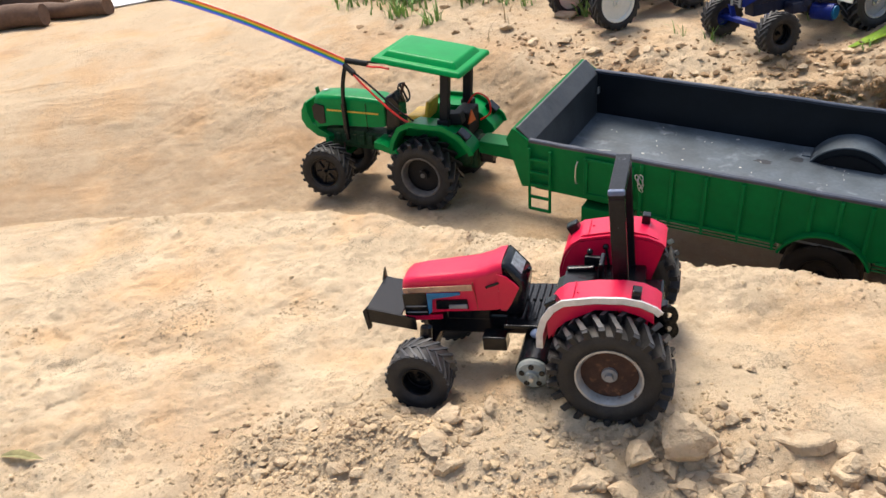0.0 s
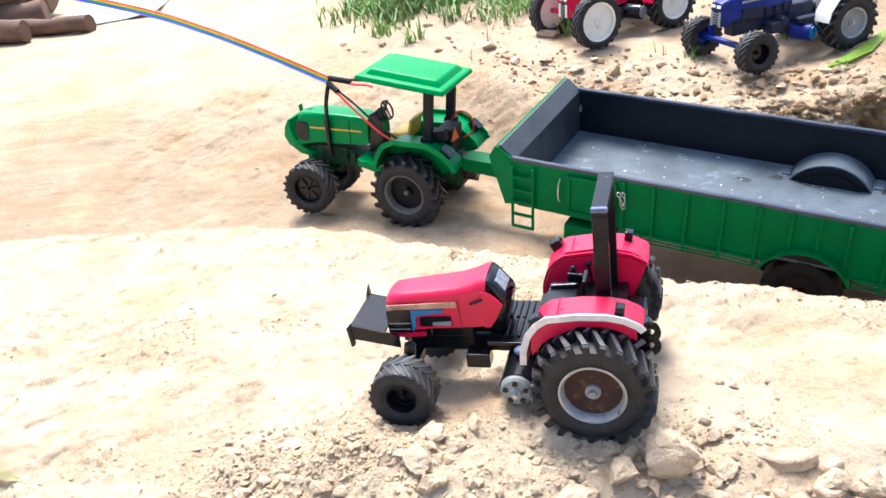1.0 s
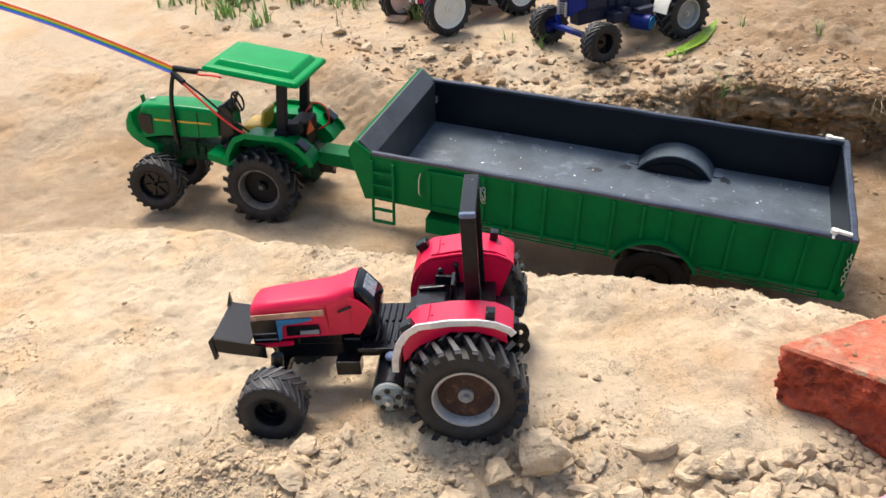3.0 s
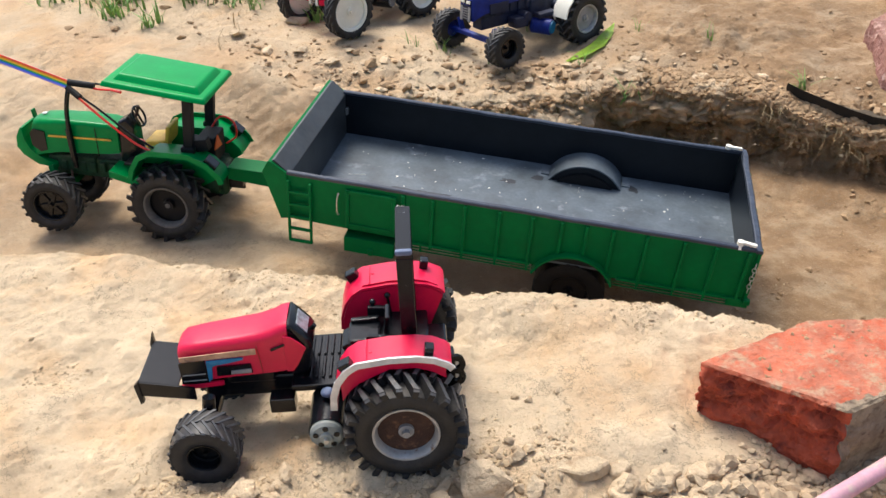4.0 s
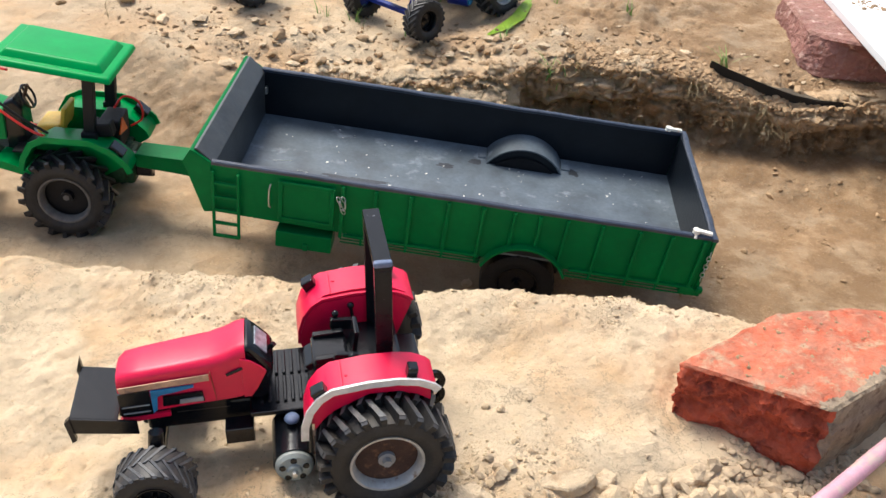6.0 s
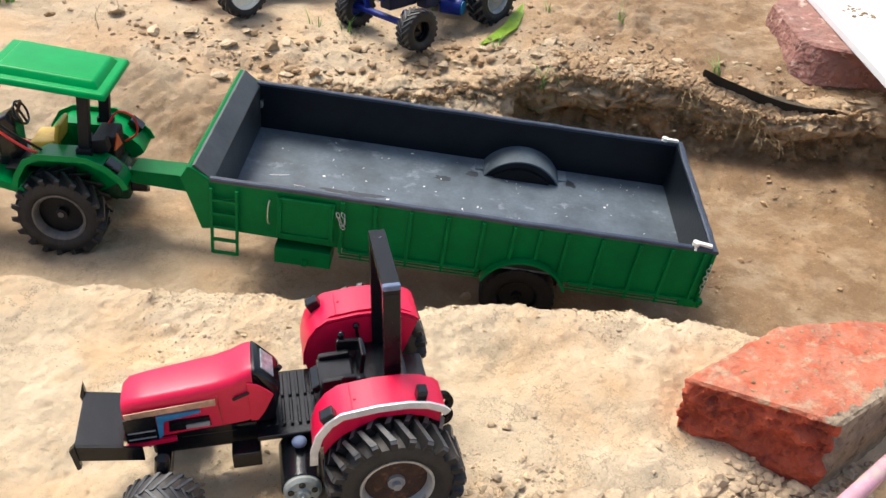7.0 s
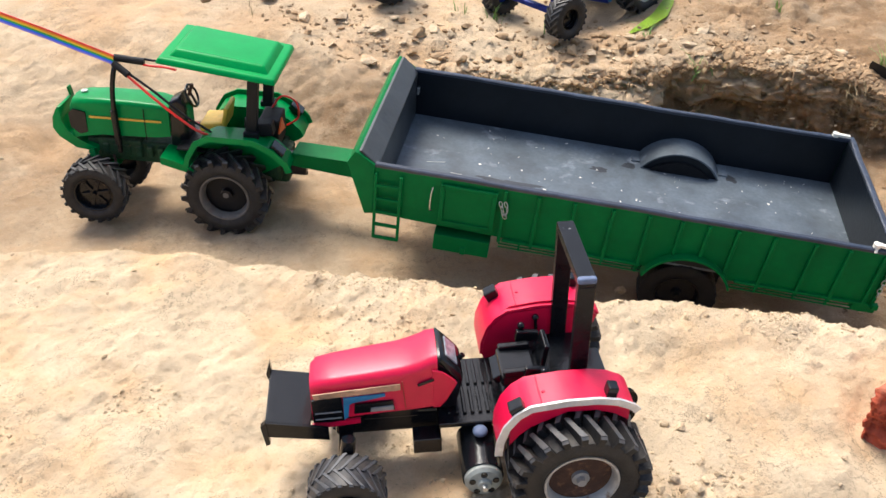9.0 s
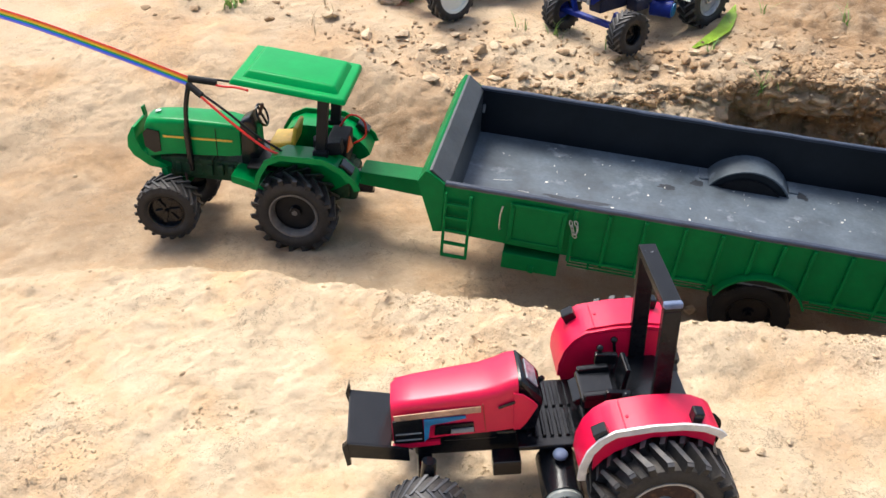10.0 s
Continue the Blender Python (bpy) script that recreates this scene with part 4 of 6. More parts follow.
for k in range(16):
    rnd = random.Random(k + 1200)
    x, y = rnd.uniform(-0.3, 0.06), rnd.uniform(2.08, 2.36)
    stone("clod", x, y, rnd.uniform(0.006, 0.017), k % 7, rnd.uniform(0, 360), 0.4, rnd.uniform(-20, 20), "brown clod of earth near the grass", "clods near the grass", (1.2, 0.8, rnd.uniform(0.5, 0.9)))


def broken_block(name, outline, z0, z1, cuts, rough, jag, material, label, category, seed, edge_round=0.0025, upper=None):
    """A brick or its broken half: a drawn-up outline, chipped all over, jagged on the sides in jag."""
    bm = bmesh.new()
    low = [bm.verts.new((x, y, z0)) for x, y in outline]
    top = [bm.verts.new((x, y, z1)) for x, y in upper or outline]
    n = len(outline)
    bm.faces.new(low[::-1]), bm.faces.new(top)
    for i in range(n):
        bm.faces.new((low[i], low[(i + 1) % n], top[(i + 1) % n], top[i]))
    bmesh.ops.bevel(bm, geom=bm.edges[:], offset=edge_round, segments=1, affect="EDGES")
    bmesh.ops.triangulate(bm, faces=bm.faces[:])
    for k in range(cuts):
        long_edges = [e for e in bm.edges if e.calc_length() > 0.0045]
        if not long_edges:
            break
        bmesh.ops.subdivide_edges(bm, edges=long_edges, cuts=1)
        bmesh.ops.triangulate(bm, faces=bm.faces[:])
    bm.normal_update()
    if material == BRICK_RED:
        (ax, ay), (bx, by) = jag[0]
        out = Vector((by - ay, ax - bx, 0)).normalized()
        for f in bm.faces:
            q = f.calc_center_median()
            smear = q.y - (0.566 + (q.x - 0.520) * 0.105) + 0.016 * noise.noise(q * 55) + 0.008 * noise.noise(q * 160)
            f.material_index = 2 if smear < 0.013 and f.normal.dot(out) < 0.8 else 1 if f.normal.z > 0.5 else 0 if f.normal.dot(out) > 0.8 or smear > 0.05 else 2
    off = Vector((seed, seed * 2, 0))
    moves = []
    for v in bm.verts:
        amp = rough
        for (ax, ay), (bx, by) in jag:
            d = Vector((bx - ax, by - ay))
            t = max(0, min(1, ((v.co.x - ax) * d.x + (v.co.y - ay) * d.y) / d.length_squared))
            dist = math.hypot(v.co.x - ax - d.x * t, v.co.y - ay - d.y * t)
            amp = max(amp, 0.019 * max(0, 1 - dist / 0.022))
        q = Vector((v.co.x, v.co.y, v.co.z * 1.25))
        k = noise.noise(q * 34 + off) * 0.85 + 0.35 * (0.4 - 2 * abs(noise.noise(q * 62 + off))) + 0.30 * noise.noise(q * 130 + off) + 0.16 * noise.noise(q * 260 + off)
        side = 1 - abs(v.normal.z)
        rim = max(0.0, min(1.0, (z1 - v.co.z) / 0.012))
        foot = max(0.0, min(1.0, (v.co.z + 0.012) / 0.04))
        amp = rough + (amp - rough) * side * (0.25 + 0.75 * rim) * (0.3 + 0.7 * foot)
        moves.append(v.co + v.normal * amp * (k - 0.3 * side))
    for v, c in zip(bm.verts, moves):
        v.co = c
    ob = part(name, bm, material, None)
    if material == BRICK_RED:
        ob.data.materials.append(BRICK_DUSTY)
        ob.data.materials.append(BRICK_MUDDY)
    return tagged(ob, label, category)


for k, (x, y, a, b, turn, z1) in enumerate(((0.262, 0.640, 0.034, 0.015, -13, 0.016), (0.212, 0.634, 0.025, 0.013, -8, 0.008), (0.352, 0.618, 0.020, 0.012, -14, -0.004), (0.404, 0.622, 0.009, 0.010, -20, -0.006), (0.390, 0.604, 0.027, 0.013, -12, -0.002), (0.304, 0.632, 0.016, 0.013, 25, 0.006), (0.425, 0.580, 0.014, 0.010, -25, -0.014), (0.243, 0.610, 0.020, 0.012, 30, -0.002), (0.207, 0.613, 0.014, 0.010, 0, 0.0), (0.335, 0.604, 0.021, 0.012, 10, -0.002), (0.292, 0.604, 0.017, 0.011, -30, 0.0), (0.355, 0.570, 0.024, 0.013, 15, -0.006), (0.300, 0.575, 0.022, 0.012, -20, -0.004), (0.250, 0.580, 0.020, 0.012, 40, -0.004))):
    rnd = random.Random(k + 40)
    sides = rnd.choice((5, 6, 6, 7))
    ring = []
    for i in range(sides):
        ang = 2 * math.pi * (i + rnd.uniform(-0.22, 0.22)) / sides
        px, py = a * math.cos(ang) * rnd.uniform(0.85, 1.15), b * math.sin(ang) * rnd.uniform(0.85, 1.15)
        c, s = math.cos(radians(turn)), math.sin(radians(turn))
        ring.append((x + px * c - py * s, y + px * s + py * c))
    inner = [(x + (px - x) * 0.9, y + (py - y) * 0.9) for px, py in ring]
    slab_ = broken_block("flat_stone", ring, min(z1 - 0.014, gz(x, y) - 0.004), z1, 4, 0.0022, [], STONE, "flat pale clay stone slab lying on gravel", "stone", k + 20, 0.002, inner)
    tagged(slab_, "flat pale clay stone slab lying on gravel", "stone", "stones along the pit")


broken_block("broken_brick", [(0.422, 0.688), (0.520, 0.566), (0.70, 0.585), (0.70, 0.665), (0.655, 0.684), (0.581, 0.711)], -0.045, 0.068, 7, 0.0026, [((0.422, 0.688), (0.520, 0.566))], BRICK_RED, "broken half of a red clay brick lying on gravel", "brick", 3, 0.0035)
broken_block("old_brick", [(1.205, 1.310), (1.222, 1.256), (1.385, 1.135), (1.55, 1.32), (1.46, 1.57), (1.326, 1.505)], 0.034, 0.110, 6, 0.004, [], BRICK_PINK, "dusty pinkish old brick on the bank's edge", "brick", 9, 0.005, [(1.229, 1.316), (1.232, 1.272), (1.352, 1.090), (1.55, 1.29), (1.46, 1.56), (1.335, 1.497)])

rng = np.random.default_rng(91)
dirt = np.stack([rng.uniform(0.47, 0.69, 260), rng.uniform(0.58, 0.70, 260)], 1)
dirt = dirt[(dirt[:, 1] > np.interp(dirt[:, 0], [0.43, 0.52, 0.70], [0.69, 0.582, 0.60])) & (dirt[:, 1] < np.interp(dirt[:, 0], [0.43, 0.58, 0.70], [0.685, 0.70, 0.655]))]
scatter("brick_dirt", dirt, np.minimum(rng.lognormal(-6.5, 0.5, len(dirt)), 0.004), CLOD_BROWN, "small brown dirt crumbs on the broken brick", "soil crumbs", 92, 0.5, heights=np.full(len(dirt), 0.0675))


def curved_tile():
    bm = bmesh.new()
    outline = [(1.030, 1.352), (1.046, 1.318), (1.070, 1.283), (1.096, 1.250), (1.122, 1.222), (1.155, 1.196), (1.20, 1.175), (1.30, 1.20), (1.27, 1.30), (1.18, 1.345), (1.10, 1.372), (1.055, 1.372)]
    rise = [min(1.0, max(0.0, (y - 1.19) / 0.16)) for x, y in outline]
    low = [bm.verts.new((x + 0.006, y + 0.006, 0.046 * k - (0.034 if i > 6 else 0.0))) for i, ((x, y), k) in enumerate(zip(outline, rise))]
    top = [bm.verts.new((x, y, 0.024 + 0.044 * k - (0.034 if i > 6 else 0.0))) for i, ((x, y), k) in enumerate(zip(outline, rise))]
    n = len(outline)
    bm.faces.new(low[::-1]), bm.faces.new(top)
    for i in range(n):
        bm.faces.new((low[i], low[(i + 1) % n], top[(i + 1) % n], top[i]))
    bmesh.ops.bevel(bm, geom=bm.edges[:], offset=0.002, segments=2, affect="EDGES")
    ob = part("clay_tile", bm, TILE, None)
    ob.data.materials.append(TILE_TOP)
    # Sides keep the painted shade; only the upper face gets the tile colour.
    for f in ob.data.polygons:
        f.material_index = int(f.normal.z > 0.8)
    return tagged(ob, "grey curved clay tile on the bank, shade painted along its edge", "tile")


curved_tile()
board = part("white_board", box((0.62, 1.0, 0.016), (0.31, 0, 0), (0, 0, 0), 0.002), BOARD, None)
board.matrix_basis = pose(1.282, 1.255, 0.118, 0, 0, -31)
tagged(board, "clean white board resting on the old brick", "board")
rng = np.random.default_rng(83)
litter = np.stack([1.412 + rng.normal(0, 0.02, 34), 1.345 + rng.normal(0, 0.024, 34)], 1)
scatter("board_litter", litter, rng.lognormal(-5.6, 0.5, 34), CLOD_BROWN, "brown crumbs of earth spilt on the white board", "soil crumbs", 84, 0.3, heights=np.full(34, 0.126))
hose = part("pink_hose", tube([(0.425, 0.508, 0.012), (0.50, 0.520, 0.018), (0.58, 0.536, 0.02), (0.72, 0.56, 0.02), (0.9, 0.58, 0.01)], 0.0085, 14), PINK, None, smooth=True)
tagged(hose, "faded pink plastic hose end lying on gravel", "hose")


def leaf(name, points, half, material, label, fold=0.3):
    bm = bmesh.new()
    pts = [Vector(p) for p in points]
    n = len(pts)
    rows = []
    for i, p in enumerate(pts):
        d = (pts[min(i + 1, n - 1)] - pts[max(i - 1, 0)]).normalized()
        side = d.cross(Vector((0, 0, 1))).normalized()
        t = i / (n - 1)
        w = half * math.sin(math.pi * min(1, 0.04 + 0.96 * t)) ** 0.7 + 0.0004
        rows.append([bm.verts.new(p - side * w + Vector((0, 0, w * fold))), bm.verts.new(p), bm.verts.new(p + side * w + Vector((0, 0, w * fold)))])
    for a, b in zip(rows, rows[1:]):
        for k in (0, 1):
            bm.faces.new((a[k], a[k + 1], b[k + 1], b[k]))
    bmesh.ops.solidify(bm, geom=bm.faces[:], thickness=0.0008)
    ob = part(name, bm, material, None, smooth=True)
    return tagged(ob, label, "leaf")


leaf("green_leaf", [(0.715, 1.650, 0.058), (0.757, 1.664, 0.061), (0.806, 1.690, 0.066), (0.853, 1.737, 0.073), (0.889, 1.777, 0.083)], 0.015, LEAF, "fresh yellow-green leaf lying beside a toy tractor wheel")
leaf("dry_leaf", [(-0.585, 0.748, gz(-0.585, 0.748) + 0.003), (-0.573, 0.745, gz(-0.573, 0.745) + 0.005), (-0.560, 0.741, gz(-0.560, 0.741) + 0.006), (-0.545, 0.738, gz(-0.545, 0.738) + 0.005), (-0.530, 0.734, gz(-0.530, 0.734) + 0.003)], 0.0062, DRY_LEAF, "small curled dry olive leaf on the pale soil", 0.45)

# ---- red tractor ----


def fender(parent, side, xs, y0, y1, line, mat, trim, inner_drop, label=""):
    """A mudguard: bent top plate, an inner wall down to the axle, a trim band on the outer edge, two lamps."""
    a, b = sorted((side * y0, side * y1))
    ob = part("fender", strip(line, a, b, 0.0028), mat, parent, label, smooth=True)
    bm = bmesh.new()
    wall = list(line) + [(line[-1][0] * 0.5, inner_drop), (line[0][0] - 0.004, inner_drop)]
    p, q = sorted((side * y0, side * (y0 + 0.0025)))
    add_prism(bm, [(x, z - 0.001) for x, z in wall], p, q)
    part("fender_wall", bm, mat, ob)
    if trim:
        up = 0.0012 if side > 0 else -0.0015
        p, q = sorted((side * (y1 - 0.0005), side * (y1 + 0.0018)))
        part("trim", strip([(x, z + up) for x, z in line], p, q, 0.0068), trim, ob, "silver edge band, paint worn", smooth=True)
    return ob


def lamp_box(parent, at, size, rot=(0, 0, 0)):
    bm = bmesh.new()
    add_box(bm, size, at, rot, 0.0012)
    return part("lamp", bm, BLACK, parent)


def red_tractor():
    t = thing("red_tractor", pose(0.117, 0.779, 0.030, 0, 0, 165), "red toy tractor with black roll bar parked on dry soil", "toy tractor")
    hood = part("hood", loft([(0.116, 0.0275, 0.0245, 0.079, 0.1305, 0.010), (0.124, 0.0275, 0.0255, 0.076, 0.1285, 0.010), (0.134, 0.0275, 0.0255, 0.075, 0.1235, 0.010), (0.150, 0.0275, 0.0245, 0.074, 0.1188, 0.009), (0.180, 0.027, 0.0235, 0.072, 0.1145, 0.008), (0.210, 0.026, 0.0225, 0.068, 0.1105, 0.008), (0.226, 0.025, 0.021, 0.064, 0.1080, 0.008), (0.2315, 0.023, 0.0185, 0.066, 0.1040, 0.009)]), RED, t, smooth=True)
    for s in (1, -1):
        part("decal_strip", prism([(0.150, 0.0985), (0.228, 0.0935), (0.229, 0.0995), (0.150, 0.1055)], s * 0.0262 - 0.0006, s * 0.0262 + 0.0006), TAN_DECAL, hood, "peeled tan decal strip")
        part("grille_panel", prism([(0.2025, 0.0640), (0.2305, 0.066), (0.2305, 0.0925), (0.2035, 0.0945)], s * 0.0257 - 0.0012, s * 0.0257 + 0.0012), BLACK, hood)
        for k in range(2):
            part("grille_bar", box((0.024, 0.001, 0.0010), (0.2165, s * 0.0272, 0.0700 + 0.0075 * k), (0, 2, 0), 0.0), GREY, hood)
        part("side_vent", prism([(0.1560, 0.0765), (0.1930, 0.0750), (0.1920, 0.0858), (0.1570, 0.0876)], s * 0.0273 - 0.0012, s * 0.0273 + 0.0012), BLACK, hood)
        part("vent_plate", prism([(0.1570, 0.0778), (0.1780, 0.0770), (0.1775, 0.0812), (0.1570, 0.0826)], s * 0.0290 - 0.0008, s * 0.0290 + 0.0008), GREY, hood)
        part("blue_decal", prism([(0.1640, 0.0938), (0.1800, 0.0905), (0.1935, 0.0885), (0.1965, 0.0865), (0.1985, 0.0715), (0.2025, 0.0680), (0.2018, 0.0945), (0.1640, 0.0966)], s * 0.0277 - 0.0007, s * 0.0277 + 0.0007), BLUE_DECAL, hood)
        part("nose_edge", prism([(0.188, 0.062), (0.2315, 0.0585), (0.232, 0.064), (0.188, 0.067)], s * 0.026 - 0.0012, s * 0.026 + 0.0016), RED, hood)
        part("hood_side", prism([(0.121, 0.1195), (0.121, 0.0745), (0.1145, 0.0745), (0.1085, 0.083), (0.1020, 0.096), (0.0985, 0.1025), (0.1030, 0.1080), (0.1120, 0.1165)], s * 0.0262 - 0.0012, s * 0.0262 + 0.0012, 0.0006), RED, hood)
        part("slot", box((0.016, 0.0014, 0.0028), (0.127, s * 0.0278, 0.1065), (0, 22, 0), 0.0004), BLACK, hood)
        part("seam", prism([(0.1455, 0.0755), (0.1463, 0.0755), (0.1487, 0.1090), (0.1479, 0.1090)], s * 0.0272 - 0.0006, s * 0.0272 + 0.0004), RED_PAINT, hood)
    dash = part("dashboard", prism([(0.1185, 0.129), (0.113, 0.1305), (0.0935, 0.107), (0.092, 0.100), (0.099, 0.066), (0.1185, 0.064)], -0.0225, 0.0225, 0.0055), BLACK, t, smooth=True)
    part("gauge_panel", box((0.0016, 0.027, 0.016), (0.1025, 0, 0.1185), (0, 39, 0), 0.0006), GLASSY, dash, "scuffed clear gauge panel")
    part("steering_column", cyl(0.0025, (0.094, 0, 0.108), (0.0905, 0, 0.1120), 10), BLACK, dash)
    # frame and platform
    bm = bmesh.new()
    add_box(bm, (0.215, 0.034, 0.026), (0.105, 0, 0.050), bevel=0.003)
    add_box(bm, (0.07, 0.046, 0.03), (0.02, 0, 0.055), bevel=0.004)
    add_box(bm, (0.05, 0.040, 0.018), (0.16, 0, 0.066), bevel=0.002)
    part("chassis", bm, BLACK, t)
    plat = part("platform", box((0.062, 0.087, 0.005), (0.086, -0.0035, 0.0622), bevel=0.001), BLACK, t)
    for k in range(7):
        for s in (1, -1):
            part("tread_bar", box((0.0034, 0.034, 0.0030), (0.063 + 0.0072 * k, s * 0.019 - 0.007, 0.0658), bevel=0.0008), BLACK, plat)
    part("side_block", box((0.026, 0.018, 0.017), (0.128, 0.036, 0.043), bevel=0.001), BLACK, t)
    part("side_block", box((0.026, 0.018, 0.017), (0.128, -0.036, 0.043), bevel=0.001), BLACK, t)
    # seat
    bm = bmesh.new()
    add_box(bm, (0.034, 0.042, 0.014), (0.040, -0.004, 0.090), bevel=0.003)
    add_box(bm, (0.026, 0.034, 0.022), (0.036, -0.004, 0.074), bevel=0.002)
    seat = part("seat", bm, BLACK, t)
    for side in (1, -1):
        part("seat_bolster", box((0.030, 0.007, 0.007), (0.040, side * 0.018 - 0.004, 0.0985), (0, 4, 0), 0.0018), BLACK, seat)
        part("armrest", box((0.022, 0.006, 0.012), (0.026, side * 0.026 - 0.004, 0.104), (0, -6, 0), 0.0015), BLACK, seat)
    part("seat_hinge", box((0.010, 0.030, 0.008), (0.058, -0.004, 0.088), (0, 30, 0), 0.001), BLACK, seat)
    part("backrest", box((0.005, 0.026, 0.028), (0.016, -0.004, 0.108), (0, -8, 0), 0.0015), BLACK, seat)
    bm = bmesh.new()
    add_box(bm, (0.055, 0.10, 0.024), (0.0, 0, 0.078), bevel=0.003)
    add_box(bm, (0.03, 0.07, 0.02), (-0.032, 0, 0.07), bevel=0.003)
    part("gearbox", bm, BLACK, t)
    for y, x in ((-0.034, 0.028), (0.032, 0.018), (-0.045, 0.012)):
        lever = part("lever", cyl(0.0016, (x, y, 0.082), (x + 0.003, y, 0.112), 8), BLACK, t)
        bm = bmesh.new()
        bmesh.ops.create_uvsphere(bm, u_segments=10, v_segments=6, radius=0.0036, matrix=Matrix.Translation((x + 0.003, y, 0.113)))
        part("knob", bm, BLACK, lever, smooth=True)
    # fenders
    line = [(0.066, 0.070), (0.065, 0.085), (0.060, 0.101), (0.052, 0.1125), (0.042, 0.1195), (0.012, 0.1235), (-0.014, 0.1235), (-0.030, 0.1205), (-0.042, 0.1145), (-0.046, 0.1100)]
    for s in (1, -1):
        f = fender(t, s, None, 0.046, 0.087 if s > 0 else 0.092, line, RED, SILVER if s > 0 else None, 0.052)
        skirt = [(x, max(z - 0.020, 0.0545 + math.sqrt(max(0.0632 ** 2 - x * x, 0)) if abs(x) < 0.05 else z - 0.020)) for x, z in line[2:-1]]
        bm = bmesh.new()
        p, q = sorted((s * 0.0835, s * 0.0862))
        add_prism(bm, [(x, z - 0.001) for x, z in line[2:-1]] + [(x, min(a, z - 0.003)) for (x, a), (_, z) in list(zip(skirt, line[2:-1]))[::-1]], p, q)
        part("fender_skirt", bm, RED, f)
        p, q = sorted((s * 0.050, s * 0.084))
        part("fender_top", strip([(x * 0.93, z + 0.0022) for x, z in line[2:-1]], p, q, 0.003), RED, f, smooth=True)
        lamp_box(f, (0.053, s * 0.080, 0.118), (0.013, 0.012, 0.014), (0, 28, 0))
        lamp_box(f, (-0.026, s * 0.078, 0.1275), (0.009, 0.011, 0.018), (0, -10, 0))
        for x in (0.034, -0.006):
            part("seam", box((0.0012, 0.034, 0.0012), (x, s * 0.067, 0.1262 if x > 0 else 0.1264), (0, 5 if x > 0 else 0, 0), 0.0004), RED, f)
        for k, x in enumerate((0.03, 0.006, -0.015)):
            part("screw", cyl(0.0016, (x, s * 0.07, 0.121), (x, s * 0.07, 0.1268), 8), RED, f)
    # roll bar
    bar = part("roll_bar", box((0.0155, 0.0905, 0.0085), (-0.008, -0.0055, 0.2145), bevel=0.0008), SCUFFED, t, "scuffed black painted roll bar")
    for s in (1, -1):
        part("roll_bar_post", box((0.0153, 0.0075, 0.1365), (-0.008, s * 0.0413 - 0.0055, 0.1422), bevel=0.0008), SCUFFED, bar)
    bm = bmesh.new()
    add_box(bm, (0.0163, 0.006, 0.006), (-0.008, 0.0372, 0.2165), bevel=0.0018)
    part("putty", bm, TAPE, bar, "dab of blue-grey putty")
    # drive motor
    motor = part("drive_motor", cyl(0.0188, (0.081, 0.028, 0.036), (0.081, 0.078, 0.034), 28), BLACK, t, smooth=True)
    bm = bmesh.new()
    revolve(bm, [(0.078, 0.0004), (0.078, 0.0172), (0.082, 0.0172), (0.0850, 0.0145), (0.086, 0.007), (0.089, 0.006), (0.089, 0.0004)], 28, (0.081, 0, 0.034))
    cap = part("end_cap", bm, MOTOR_CAP, motor, "pale grey-green plastic motor end cap", smooth=True)
    for k in range(5):
        a = 2 * math.pi * k / 5 + 0.3
        part("vent_hole", cyl(0.0030, (0.081 + 0.0110 * math.cos(a), 0.0840, 0.034 + 0.0110 * math.sin(a)), (0.081 + 0.0110 * math.cos(a), 0.0864, 0.034 + 0.0110 * math.sin(a)), 12), BLACK, motor)
    part("motor_shaft", cyl(0.0025, (0.081, 0.088, 0.034), (0.081, 0.093, 0.034), 10), STEEL, motor)
    bm = bmesh.new()
    bmesh.ops.create_uvsphere(bm, u_segments=14, v_segments=8, radius=0.0064, matrix=Matrix.Translation((0.080, 0.047, 0.060)) @ Matrix.Diagonal((1.1, 1.1, 0.65, 1)))
    part("glue_blob", bm, TAPE, motor, "blob of blue-grey glue", smooth=True)
    # front bracket and axle
    bm = bmesh.new()
    add_box(bm, (0.040, 0.068, 0.0022), (0.2525, 0.0, 0.0735), (0, -12, 0), 0.0006)
    add_box(bm, (0.0025, 0.070, 0.019), (0.2715, 0.0, 0.0690), bevel=0.0006)
    add_box(bm, (0.030, 0.020, 0.010), (0.222, 0.0, 0.0545), (0, -8, 0), 0.0008)
    for s in (1, -1):
        add_prism(bm, [(0.217, 0.0515), (0.2715, 0.0610), (0.2715, 0.0782), (0.233, 0.0702), (0.217, 0.0665)], s * 0.0345 - 0.0012, s * 0.0345 + 0.0012)
        add_prism(bm, [(0.2705, 0.0530 if s > 0 else 0.062), (0.2745, 0.0510 if s > 0 else 0.062), (0.2770, 0.075), (0.272, 0.0800 if s > 0 else 0.0905)], s * 0.035 - 0.003, s * 0.035 + 0.002)
    part("front_bracket", bm, BLACK, t, "bent black sheet-metal front bracket")
    bm = bmesh.new()
    add_box(bm, (0.014, 0.094, 0.012), (0.203, 0.012, 0.034), bevel=0.002)
    for s in (1, -1):
        add_cyl(bm, 0.0080, (0.204, s * 0.050 + 0.010, 0.026), (0.199, s * 0.043 + 0.009, 0.068), 18, 0.0065)
        add_cyl(bm, 0.0092, (0.2025, s * 0.048 + 0.010, 0.040), (0.2015, s * 0.046 + 0.010, 0.048), 18, 0.0088)
    part("front_axle", bm, BLACK, t, smooth=True)
    part("rear_axle", cyl(0.008, (0, -0.09, 0.057), (0, 0.09, 0.057), 14), BLACK, t)
